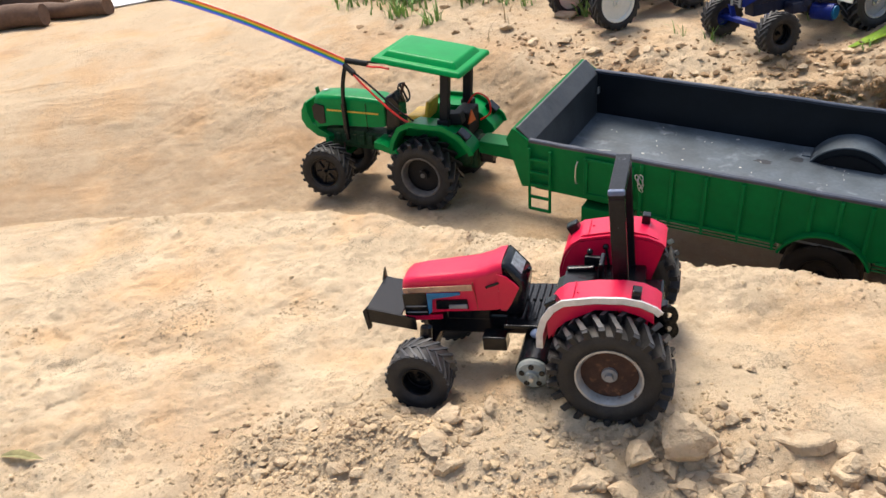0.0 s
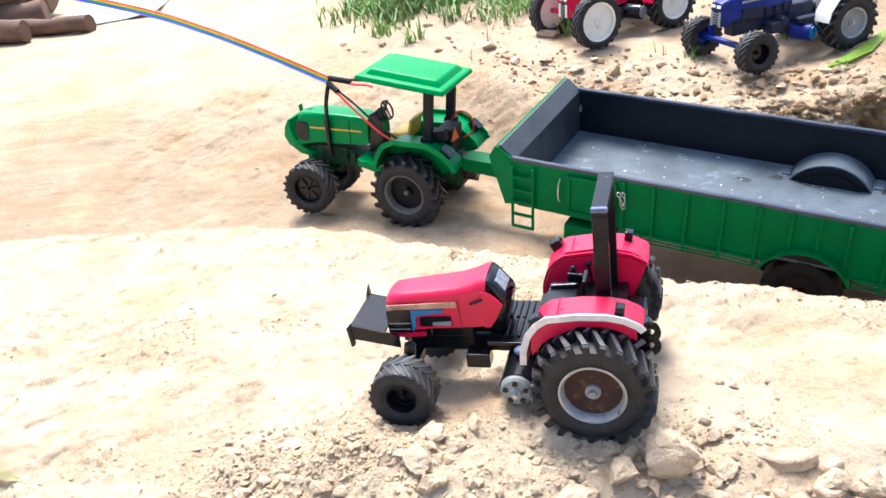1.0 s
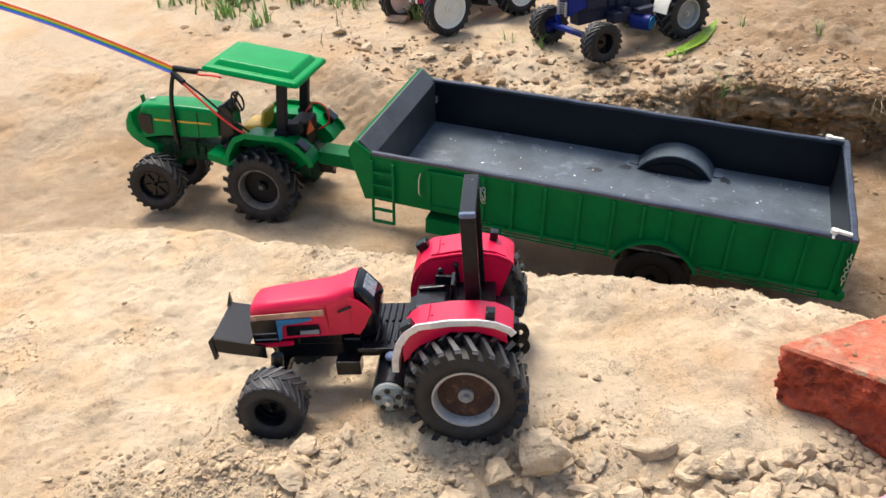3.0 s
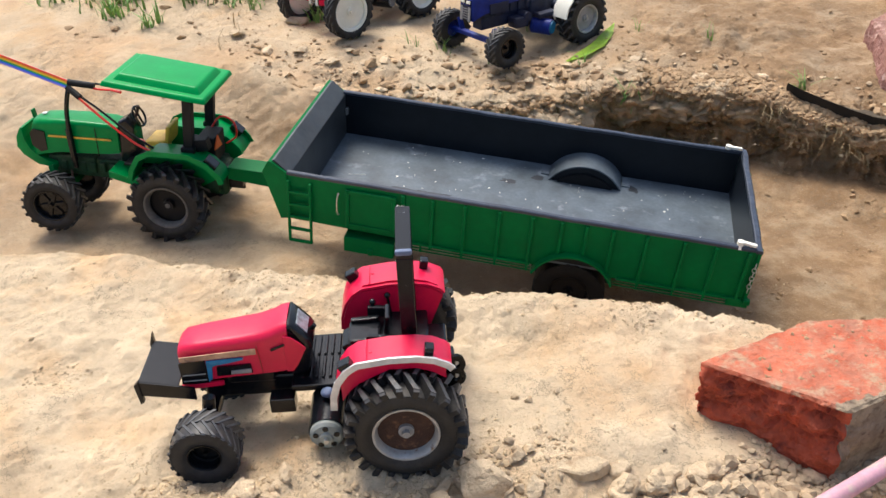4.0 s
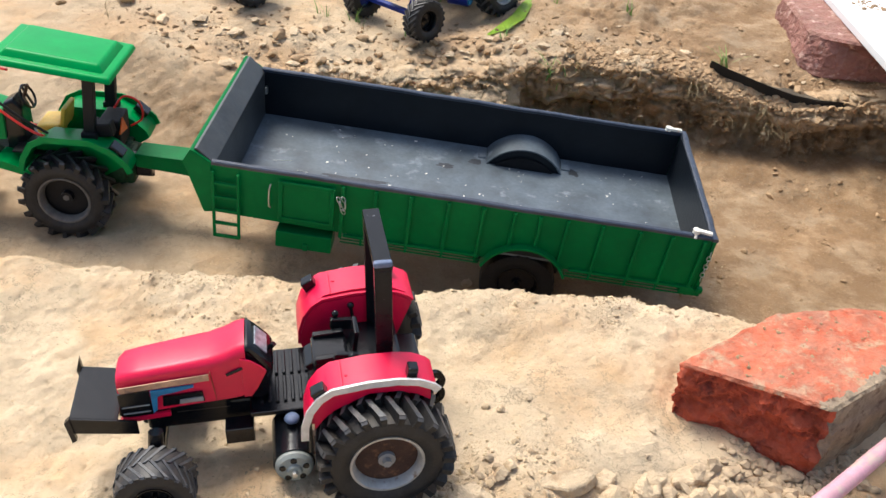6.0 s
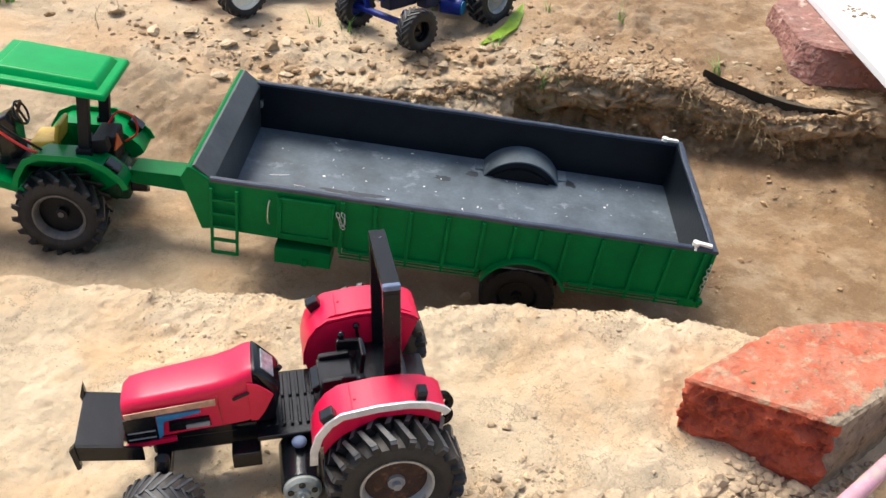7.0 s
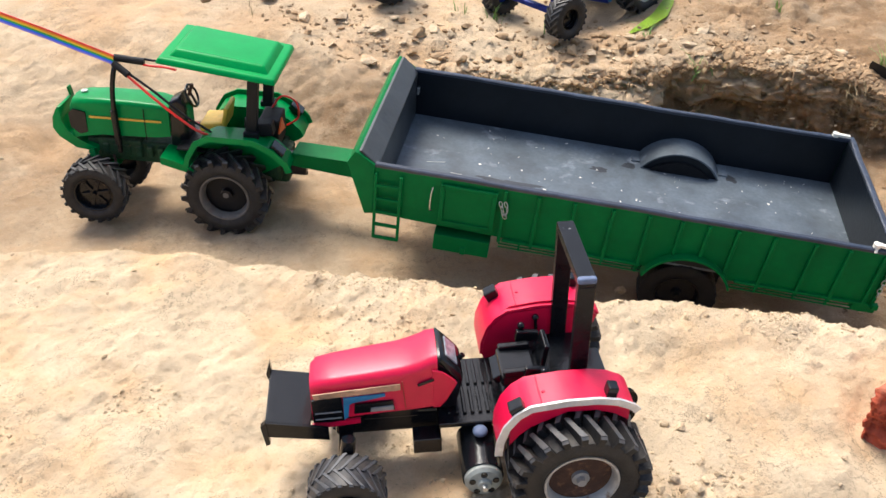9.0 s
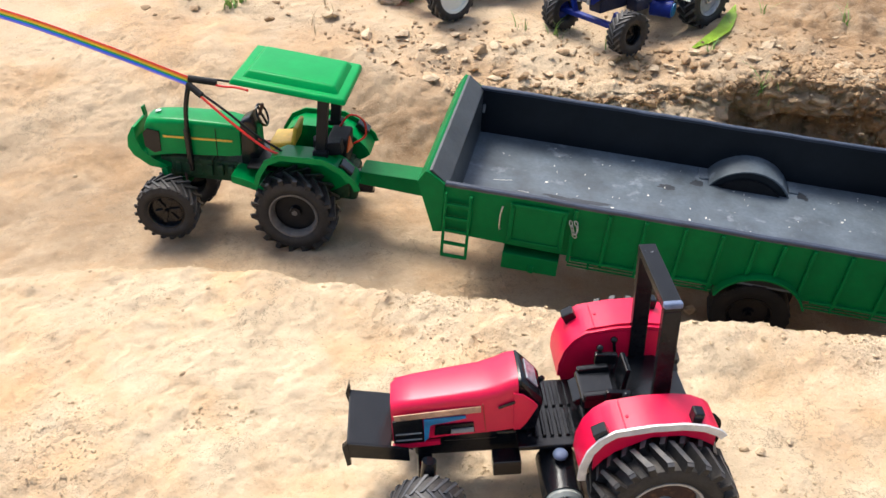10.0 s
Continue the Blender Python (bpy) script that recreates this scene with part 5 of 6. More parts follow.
    # wheels
    for s in (1, -1):
        wheel("rear_wheel", t, (0, 0.0925 if s > 0 else -0.090, 0.0545), s, 0.0622, 0.046, 0.0322, 23, 0.0105, RUBBER, RIM, RUSTY, "flat", 0.36, 0.50, 20 * s)
        wheel("front_wheel", t, (0.203, s * 0.0725 + 0.008 if s > 0 else -0.050, 0.0265), s, 0.0362, 0.038, 0.0165, 22, 0.0015, RUBBER_CLEAN, BLACK, BLACK, "deep", 0.9, 0.5, 10)
    # hitch eyes
    for z in (0.086, 0.070):
        bm = bmesh.new()
        for k in range(2):
            revolve(bm, [(-0.003, 0.004), (-0.003, 0.010), (0.003, 0.010), (0.003, 0.004), (-0.003, 0.004)], 20)
        bmesh.ops.transform(bm, matrix=pose(-0.053, 0.046, z, 12, 0, 8), verts=bm.verts)
        add_box(bm, (0.030, 0.006, 0.008), (-0.036, 0.044, z), bevel=0.001)
        part("hitch_eye", bm, BLACK, t, smooth=True)
    part("hitch_bracket", box((0.03, 0.03, 0.04), (-0.038, 0.032, 0.068), bevel=0.003), BLACK, t)
    return t


red_tractor()

# ---- trailer ----


def link_chain(points, size):
    bm = bmesh.new()
    pts = [Vector(p) for p in points]
    for i, (a, b) in enumerate(zip(pts, pts[1:])):
        d = (b - a).normalized()
        m = Matrix.Translation((a + b) / 2) @ d.to_track_quat("X", "Z").to_matrix().to_4x4() @ pose(0, 0, 0, 90 * (i % 2) + 20, 0, 0)
        n, k = 12, 5
        ring = []
        for u in range(n):
            au = 2 * math.pi * u / n
            c = Vector((math.cos(au) * size, math.sin(au) * size * 0.6, 0))
            o = Vector((math.cos(au), math.sin(au), 0))
            ring.append([bm.verts.new(m @ (c + size * 0.17 * (math.cos(av) * o + Vector((0, 0, math.sin(av)))))) for av in (2 * math.pi * v / k for v in range(k))])
        for u in range(n):
            for v in range(k):
                bm.faces.new((ring[u][v], ring[(u + 1) % n][v], ring[(u + 1) % n][(v + 1) % k], ring[u][(v + 1) % k]))
    return bm


def edge_strip(a, b, w, h, seed, n=40):
    """A taped edge that waves a little."""
    a, b = Vector(a), Vector(b)
    d = (b - a).normalized()
    side = d.cross(Vector((0, 0, 1))).normalized()
    bm = bmesh.new()
    rows = []
    for i in range(n + 1):
        t = i / n
        p = a.lerp(b, t) + Vector((0, 0, 0.0011 * noise.noise(Vector((t * 9, seed, 0))) + 0.0005 * noise.noise(Vector((t * 33, seed, 4))))) + side * 0.0011 * noise.noise(Vector((t * 7, seed, 9)))
        ww = w * (1 + 0.18 * noise.noise(Vector((t * 14, seed, 2))))
        rows.append([bm.verts.new(p + side * x + Vector((0, 0, z))) for x, z in ((-ww / 2, -h), (-ww / 2, -h * 0.25), (-ww * 0.3, 0), (ww * 0.3, 0), (ww / 2, -h * 0.25), (ww / 2, -h))])
    for p, q in zip(rows, rows[1:]):
        for i in range(6):
            j = (i + 1) % 6
            bm.faces.new((p[i], p[j], q[j], q[i]))
    bm.faces.new(rows[0]), bm.faces.new(rows[-1][::-1])
    return bm


def trailer():
    L, W, H, F, B = 0.657, 0.278, 0.183, 0.106, 0.099
    t = thing("farm_trailer", pose(0.049, 1.212, -0.047, 3.543, 6.615, -29.475), "green tipping trailer with black empty bed hitched to a toy tractor", "toy trailer")
    part("bed_floor", box((L - 0.006, W - 0.012, 0.005), (L / 2, W / 2, F - 0.0025), bevel=0), BED_FLOOR, t, "dusty dark grey bed floor with white specks")
    rnd = random.Random(4)
    bm = bmesh.new()
    for k in range(110):
        x, y = rnd.uniform(0.03, L - 0.03), rnd.uniform(0.02, W - 0.02)
        size = rnd.choice((0.6, 0.8, 1.0, 1.7))
        add_box(bm, (size * rnd.uniform(0.0012, 0.003), size * rnd.uniform(0.0008, 0.0016), 0.0006), (x, y, F + 0.0002), (0, 0, rnd.uniform(0, 180)), 0)
    for k in range(2):
        x, y = rnd.uniform(0.06, L - 0.12), rnd.uniform(0.03, W - 0.03)
        add_box(bm, (rnd.uniform(0.015, 0.03), 0.0004, 0.0004), (x, y, F + 0.0002), (0, 0, rnd.uniform(-20, 20)), 0)
    tagged(part("paint_specks", bm, WHITE, t), kind="stuff")
    for x, y, a, b in ((0.17, 0.125, 0.045, 0.006), (0.20, 0.105, 0.025, 0.004), (0.30, 0.20, 0.012, 0.006), (0.345, 0.225, 0.010, 0.008), (0.50, 0.235, 0.008, 0.010), (0.55, 0.10, 0.03, 0.004), (0.09, 0.07, 0.02, 0.005)):
        bm = bmesh.new()
        ring = []
        for i in range(26):
            ang = 2 * math.pi * i / 26
            q = Vector((math.cos(ang) * 1.7, math.sin(ang) * 1.7, x * 40))
            r_ = 1 + 0.7 * noise.noise(q) + 0.35 * noise.noise(q * 2.3)
            ring.append(bm.verts.new((x + a * r_ * math.cos(ang), y + b * r_ * math.sin(ang), F + 0.0003)))
        bm.faces.new(ring)
        part("stain", bm, BED_STAIN, t, "dark smear on the bed floor")
    # wheel boxes in the bed
    for y0, y1 in ((W - 0.054, W - 0.004), (0.004, 0.054)):
        line = [(x, z) for x, z in arc_line(0.421, F - 0.034, 0.068, 150, 30, 18) if z >= F - 0.001]
        well = part("wheel_box", strip(line, y0, y1, 0.0022), BED_FLOOR, t, "curved dark wheel box", smooth=True)
        inner = y0 if y0 > 0.1 else y1
        bm = bmesh.new()
        add_prism(bm, [(x * 0.97 + 0.421 * 0.03, z - 0.0025) for x, z in line], inner + (0.002 if y0 > 0.1 else -0.002), inner + (0.003 if y0 > 0.1 else -0.003))
        part("wheel_box_side", bm, BED_BLACK, well)
        for dx in (-0.066, 0.066):
            part("flange", box((0.014, 0.030, 0.003), (0.421 + dx, (y0 + y1) / 2 + (0.004 if y0 > 0.1 else -0.004), F + 0.0012), (0, 0, 0), 0.0008), BED_FLOOR, well)
    # side walls
    ribs_near = (0.172, 0.215, 0.261, 0.310, 0.356, 0.397, 0.431, 0.467, 0.513, 0.563, 0.605, 0.648)
    for s, y in ((-1, 0.0), (1, W)):
        outer = [(0.0, B + 0.006), (0.36, B - 0.002)] + [(x, z) for x, z in arc_line(0.421, 0.066, 0.0605, 150, 30, 14)] + [(0.482, B - 0.002), (L, B - 0.002), (L, H - 0.002), (0.0, H - 0.002)]
        a, b = sorted((y, y - s * 0.004))
        wall = part("side_wall", prism(outer, a, b), GREEN, t)
        a, b = sorted((y - s * 0.0041, y - s * 0.0062))
        part("lining", prism([(0.0, F), (L - 0.004, F), (L - 0.004, H - 0.0025), (0.0, H - 0.0025)], a, b), BED_BLACK, wall, "glossy black bed lining")
        for x in ribs_near:
            low = B - 0.004
            if 0.362 < x < 0.48:
                low = 0.066 + math.sqrt(max(0.0605 ** 2 - (x - 0.421) ** 2, 0)) + 0.003
            part("rib", box((0.005, 0.0045, H - 0.006 - low), (x, y + s * 0.002, (H - 0.006 + low) / 2), bevel=0.0008), GREEN, wall)
        part("ledge", box((0.185, 0.005, 0.004), (0.268, y + s * 0.0022, B), bevel=0.0008), GREEN, wall)
        part("ledge", box((0.172, 0.005, 0.004), (0.569, y + s * 0.0022, B), bevel=0.0008), GREEN, wall)
        for z in (0.0915, 0.0865):
            part("rod", cyl(0.0011, (0.172, y + s * 0.001, z), (0.362, y + s * 0.001, z), 8), GREEN, wall)
            part("rod", cyl(0.0011, (0.48, y + s * 0.001, z), (0.652, y + s * 0.001, z), 8), GREEN, wall)
        for x in (0.2, 0.261, 0.31, 0.356, 0.513, 0.563, 0.605, 0.648):
            part("rod_holder", box((0.003, 0.003, 0.016), (x, y, 0.0925), bevel=0.0004), GREEN, wall)
        a, b = sorted((y + s * 0.012, y - s * 0.004))
        part("wheel_arch", strip([(x, z) for x, z in arc_line(0.421, 0.066, 0.0625, 158, 22, 20)], a, b, 0.0028), GREEN, wall, smooth=True)
        p, q = sorted((y - s * 0.0066, y - s * 0.055))
        part("arch_liner", strip([(x, z) for x, z in arc_line(0.421, 0.066, 0.0600, 158, 22, 16)], p, q, 0.002), MATT, wall, smooth=True)
        part("edge_tape", edge_strip((0.0, y - s * 0.003, H + 0.001), (L + 0.002, y - s * 0.003, H + 0.001), 0.0085, 0.005, y * 20 + 2), RIM_EDGE, wall, "uneven grey-black edge tape")
    # near side fittings
    y = -0.002
    bm = bmesh.new()
    for a_, b_ in (((0.090, 0.166), (0.160, 0.172)), ((0.090, 0.110), (0.160, 0.116)), ((0.088, 0.110), (0.094, 0.172)), ((0.156, 0.110), (0.162, 0.172))):
        add_box(bm, (b_[0] - a_[0], 0.004, b_[1] - a_[1]), ((a_[0] + b_[0]) / 2, y - 0.0015, (a_[1] + b_[1]) / 2), bevel=0.0007)
    door = part("side_door", bm, GREEN, t)
    part("door_panel", box((0.062, 0.0025, 0.05), (0.125, y, 0.141), bevel=0.0006), GREEN, door)
    part("hinge_pin", tube([(0.078, y - 0.002, 0.165), (0.0765, y - 0.005, 0.155), (0.0765, y - 0.005, 0.135), (0.078, y - 0.002, 0.128)], 0.0011), STEEL, door)
    part("door_chain", link_chain([(0.166, y - 0.006, 0.163), (0.169, y - 0.007, 0.157), (0.171, y - 0.008, 0.151), (0.173, y - 0.008, 0.145), (0.176, y - 0.007, 0.140)], 0.0042), STEEL, door, "small steel chain")
    part("door_chain", link_chain([(0.172, y - 0.006, 0.164), (0.176, y - 0.007, 0.158), (0.177, y - 0.008, 0.151), (0.176, y - 0.008, 0.145)], 0.004), STEEL, door, "small steel chain")
    box_ = part("tool_box", box((0.076, 0.034, 0.026), (0.123, 0.013, 0.0775), bevel=0.0015), GREEN, t)
    part("latch", box((0.007, 0.004, 0.011), (0.126, -0.005, 0.071), bevel=0.0008), GREEN, box_)
    bm = bmesh.new()
    add_box(bm, (0.004, 0.004, 0.104), (0.003, -0.006, 0.121), bevel=0.0008)
    add_box(bm, (0.004, 0.004, 0.104), (0.036, -0.006, 0.121), bevel=0.0008)
    ladder = part("ladder", bm, GREEN, t)
    for z in (0.0705, 0.092, 0.113, 0.134, 0.155):
        part("rung", box((0.034, 0.004, 0.0042), (0.0195, -0.006, z), bevel=0.0008), GREEN, ladder)
    # front board
    front = part("front_wall", prism([(0.0, B + 0.006), (0.0, H - 0.001), (-0.021, H + 0.013), (-0.027, H + 0.0145), (-0.037, H - 0.004), (-0.012, B + 0.004)], -0.002, W + 0.002, 0.001), GREEN, t)
    part("front_lining", prism([(0.0005, F), (0.006, F), (0.004, H - 0.004), (-0.019, H + 0.0160), (-0.023, H + 0.0145), (-0.001, H)], 0.002, W - 0.002, 0.0008), HEADBOARD, front, "grey-black sloping board top")
    part("bolt", cyl(0.004, (-0.03, 0.19, 0.15), (-0.045, 0.19, 0.152), 10), BLACK, front)
    part("clip", box((0.004, 0.008, 0.012), (0.008, W - 0.01, 0.15), bevel=0.001), STEEL, front)
    # tailgate
    gate = part("tailgate", box((0.005, W + 0.004, H - B), (L + 0.003, W / 2, (H + B) / 2 - 0.002), bevel=0.001), GREEN, t)
    part("gate_lining", box((0.0025, W - 0.014, H - F - 0.003), (L - 0.0025, W / 2, (H + F) / 2), bevel=0), BED_BLACK, gate, "glossy black bed lining")
    for k in range(6):
        part("rib", box((0.005, 0.005, H - B - 0.006), (L + 0.0065, 0.012 + k * (W - 0.024) / 5, (H + B) / 2 - 0.002), bevel=0.0008), GREEN, gate)
    part("edge_tape", edge_strip((L + 0.002, -0.003, H + 0.001), (L + 0.002, W + 0.003, H + 0.001), 0.0085, 0.005, 31), RIM_EDGE, gate, "uneven grey-black edge tape")
    part("bumper_bar", box((0.03, W + 0.01, 0.011), (L - 0.006, W / 2, B - 0.006), bevel=0.0015), GREEN, gate)
    for y_ in (0.004, W - 0.004):
        s = -1 if y_ < 0.1 else 1
        bm = bmesh.new()
        add_box(bm, (0.019, 0.0065, 0.0045), (L - 0.012, y_, H + 0.0045), (0, 4, 6 * s), 0.0015)
        add_cyl(bm, 0.0048, (L - 0.024, y_, H + 0.002), (L - 0.024, y_, H + 0.0075), 14)
        add_cyl(bm, 0.002, (L - 0.024, y_ + s * 0.006, H - 0.003), (L - 0.024, y_ - s * 0.002, H + 0.008), 8)
        part("corner_latch", bm, WHITE, gate, "white plastic corner latch", smooth=True)
        part("gate_chain", link_chain([(L + 0.002, y_ + s * 0.009, H - 0.02 - 0.0068 * k) for k in range(8)], 0.0042), STEEL, gate, "small steel chain")
        part("hook", box((0.008, 0.008, 0.008), (L + 0.006, y_ + s * 0.008, B), bevel=0.001), GREEN, gate)
    # frame, axle, drawbar
    bm = bmesh.new()
    for y_ in (W / 2 - 0.06, W / 2 + 0.06):
        add_box(bm, (0.56, 0.014, 0.02), (0.33, y_, B - 0.010), bevel=0.001)
    for x in (0.08, 0.22, 0.36, 0.5, 0.62):
        add_box(bm, (0.012, 0.2, 0.012), (x, W / 2, B - 0.008), bevel=0.001)
    part("frame", bm, RED_PAINT, t, "dull red underframe")
    part("underside", box((L - 0.01, W - 0.02, 0.003), (L / 2, W / 2, B - 0.0005), bevel=0), MATT, t)
    part("axle", cyl(0.007, (0.421, 0.03, 0.052), (0.421, W - 0.03, 0.052), 12), MATT, t)
    for y_ in (W / 2 - 0.06, W / 2 + 0.06):
        part("axle_block", box((0.05, 0.016, 0.04), (0.421, y_, 0.072), bevel=0.002), MATT, t)
    bar = part("drawbar", prism([(-0.016, 0.068), (0.10, 0.075), (0.10, 0.098), (-0.016, 0.098), (-0.150, 0.094), (-0.150, 0.072)], W / 2 - 0.018, W / 2 + 0.018, 0.0015), GREEN, t)
    part("tow_eye", box((0.035, 0.014, 0.008), (-0.162, W / 2, 0.080), bevel=0.002), BLACK, bar)
    part("stand_wheel", cyl(0.010, (-0.035, W / 2 - 0.012, 0.055), (-0.035, W / 2 + 0.004, 0.055), 16), MATT, bar)
    part("stand_arm", box((0.012, 0.010, 0.02), (-0.035, W / 2 - 0.004, 0.066), bevel=0.001), MATT, bar)
    for s, y_ in ((-1, 0.020), (1, W - 0.020)):
        wheel("trailer_wheel", t, (0.421, y_, 0.051), s, 0.053, 0.034, 0.029, 26, 0.0006, MATT, BLACK, BLACK, "flat", 0.2, 0.5)
        p, q = sorted((y_ - s * 0.034, y_ - s * 0.036))
        part("arch_back", prism(arc_line(0.421, 0.066, 0.0595, 180, 0, 16) + [(0.4805, 0.045), (0.3615, 0.045)], p, q), MATT, t)
    return t


trailer()

# ---- green tractor ----


def green_tractor():
    t = thing("green_tractor", pose(-0.092, 1.455, -0.045, 0, -5, 156), "green toy tractor with canopy and yellow seat, wired, hitched to trailer", "toy tractor")
    hood = part("hood", loft([(0.112, 0.026, 0.0235, 0.126, 0.171, 0.007), (0.135, 0.028, 0.0255, 0.124, 0.1745, 0.007), (0.18, 0.0285, 0.026, 0.122, 0.1755, 0.007), (0.235, 0.028, 0.0255, 0.120, 0.1750, 0.008), (0.272, 0.027, 0.0245, 0.114, 0.1725, 0.009), (0.288, 0.0255, 0.022, 0.110, 0.1690, 0.010), (0.294, 0.023, 0.019, 0.108, 0.1610, 0.012)]), GREEN_PLASTIC, t, smooth=True)
    for s in (1, -1):
        bm = bmesh.new()
        add_prism(bm, [(0.262, 0.122), (0.276, 0.118), (0.292, 0.128), (0.2925, 0.150), (0.285, 0.157), (0.262, 0.154)], s * 0.0268 - 0.0014, s * 0.0268 + 0.0014)
        part("side_vent", bm, BLACK, hood)
        part("yellow_stripe", prism([(0.125, 0.148), (0.255, 0.146), (0.255, 0.149), (0.125, 0.151)], s * 0.0278 - 0.0007, s * 0.0278 + 0.0007), YELLOW, hood)
        part("hood_seam", box((0.0012, 0.0012, 0.05), (0.155, s * 0.0282, 0.143), bevel=0), BLACK, hood)
    part("badge", box((0.010, 0.007, 0.001), (0.272, 0, 0.1755), (0, 8, 0), 0.0003), SILVER, hood)
    nose = part("nose_guard", prism([(0.290, 0.092), (0.318, 0.108), (0.328, 0.122), (0.325, 0.140), (0.314, 0.157), (0.308, 0.157), (0.311, 0.136), (0.300, 0.116), (0.280, 0.104), (0.250, 0.096), (0.250, 0.088)], -0.026, 0.026, 0.0015), GREEN_PLASTIC, t, smooth=True)
    part("bumper_flap", box((0.004, 0.010, 0.016), (0.312, -0.022, 0.162), (0, 12, 0), 0.001), GREEN_PLASTIC, nose)
    bm = bmesh.new()
    add_box(bm, (0.215, 0.034, 0.034), (0.165, 0, 0.090), bevel=0.003)
    add_box(bm, (0.08, 0.044, 0.03), (0.21, 0, 0.096), bevel=0.003)
    engine = part("engine_block", bm, ENGINE, t, "dusty dark green engine casting")
    for k in range(6):
        part("engine_rib", box((0.011, 0.05, 0.018), (0.135 + k * 0.02, 0, 0.094), bevel=0.002), ENGINE, engine)
    bm = bmesh.new()
    add_box(bm, (0.15, 0.07, 0.045), (0.0, 0, 0.095), bevel=0.006)
    add_box(bm, (0.05, 0.05, 0.05), (-0.06, 0, 0.09), bevel=0.006)
    part("transmission", bm, ENGINE, t, "dusty dark green transmission")
    part("exhaust_pipe", tube([(0.205, 0.031, 0.096), (0.205, 0.0325, 0.13), (0.205, 0.033, 0.165), (0.203, 0.032, 0.196), (0.199, 0.028, 0.220), (0.196, 0.024, 0.232)], 0.0044, 12), BLACK, t, smooth=True)
    part("muffler", cyl(0.006, (0.205, 0.0325, 0.110), (0.206, 0.033, 0.165), 16), BLACK, t, smooth=True)
    console = part("console", loft([(0.082, 0.016, 0.014, 0.11, 0.168, 0.004), (0.095, 0.02, 0.018, 0.11, 0.186, 0.006), (0.112, 0.022, 0.018, 0.11, 0.178, 0.006)]), BLACK, t, smooth=True)
    bm = bmesh.new()
    revolve(bm, [(0.0 + 0.002 * math.sin(a), 0.017 + 0.002 * math.cos(a)) for a in (2 * math.pi * k / 8 for k in range(9))], 24)
    add_box(bm, (0.032, 0.003, 0.004), (0, 0, 0), bevel=0.0005)
    bmesh.ops.transform(bm, matrix=pose(0.076, 0, 0.184, 0, -60, 0) @ pose(0, 0, 0, 90, 0, 0), verts=bm.verts)
    part("steering_wheel", bm, BLACK, console, smooth=True)
    part("stub", cyl(0.003, (0.082, 0, 0.184), (0.074, 0, 0.202), 8), RUSTY, console)
    part("step", prism([(0.118, 0.100), (0.055, 0.086), (0.040, 0.086), (0.040, 0.094), (0.055, 0.094), (0.095, 0.108), (0.118, 0.112)], 0.022, 0.064, 0.001), GREEN_PLASTIC, t)
    part("step", prism([(0.118, 0.100), (0.055, 0.086), (0.040, 0.086), (0.040, 0.094), (0.055, 0.094), (0.095, 0.108), (0.118, 0.112)], -0.064, -0.022, 0.001), GREEN_PLASTIC, t)
    part("cab_floor", box((0.11, 0.09, 0.004), (0.04, 0, 0.117), bevel=0.001), MATT, t)
    bm = bmesh.new()
    add_box(bm, (0.044, 0.050, 0.014), (0.036, 0, 0.147), (0, 6, 0), 0.004)
    add_box(bm, (0.020, 0.022, 0.02), (0.03, 0, 0.128), bevel=0.002)
    seat = part("seat", bm, YELLOW, t, "worn yellow plastic seat")
    part("backrest", box((0.008, 0.044, 0.032), (0.012, 0, 0.163), (0, -12, 0), 0.0025), YELLOW, seat)
    line = [(0.062, 0.106), (0.056, 0.124), (0.042, 0.144), (0.020, 0.1535), (-0.045, 0.1535), (-0.070, 0.141), (-0.088, 0.124), (-0.092, 0.114)]
    for s in (1, -1):
        f = fender(t, s, None, 0.034, 0.080, line, GREEN_PLASTIC, None, 0.085)
        p, q = sorted((s * 0.079, s * 0.082))
        part("fender_lip", strip([(x, z + 0.001) for x, z in line], p, q, 0.009), GREEN_PLASTIC, f, smooth=True)
        lamp_box(f, (-0.078, s * 0.068, 0.146), (0.022, 0.02, 0.010), (0, -40, 0))
        part("post", box((0.015, 0.013, 0.104), (-0.040, s * 0.050, 0.194), (0, -4, 0), 0.0012), MATT, t)
        part("post_foot", box((0.022, 0.018, 0.012), (-0.038, s * 0.052, 0.158), bevel=0.002), MATT, f)
    # canopy: a raised panel on a slab with a turned-down rim
    def slab(x0, x1, w0, z0, z1, inset):
        bm = bmesh.new()
        a = [bm.verts.new((x, y, z0)) for x, y in ((x0, -w0), (x1, -w0), (x1, w0), (x0, w0))]
        b = [bm.verts.new((x, y, z1)) for x, y in ((x0 + inset, -w0 + inset), (x1 - inset, -w0 + inset), (x1 - inset, w0 - inset), (x0 + inset, w0 - inset))]
        bm.faces.new(a[::-1]), bm.faces.new(b)
        for i in range(4):
            bm.faces.new((a[i], a[(i + 1) % 4], b[(i + 1) % 4], b[i]))
        bmesh.ops.bevel(bm, geom=bm.edges[:], offset=0.0035, segments=3, affect="EDGES", profile=0.6)
        return bm
    roof = part("canopy", slab(-0.078, 0.088, 0.069, 0.2505, 0.2590, 0.004), CANOPY_GREEN, t, "glossy green canopy", smooth=True)
    part("canopy_panel", slab(-0.065, 0.074, 0.055, 0.2575, 0.2680, 0.009), CANOPY_GREEN, roof, smooth=True)
    part("canopy_frame", box((0.12, 0.11, 0.006), (0.0, 0, 0.2475), bevel=0.001), GREEN, roof)
    roof.matrix_basis = pose(0, 0, 0.245, 0, -6, 0) @ pose(0, 0, -0.245)
    # wiring and boxes behind the seat
    bm = bmesh.new()
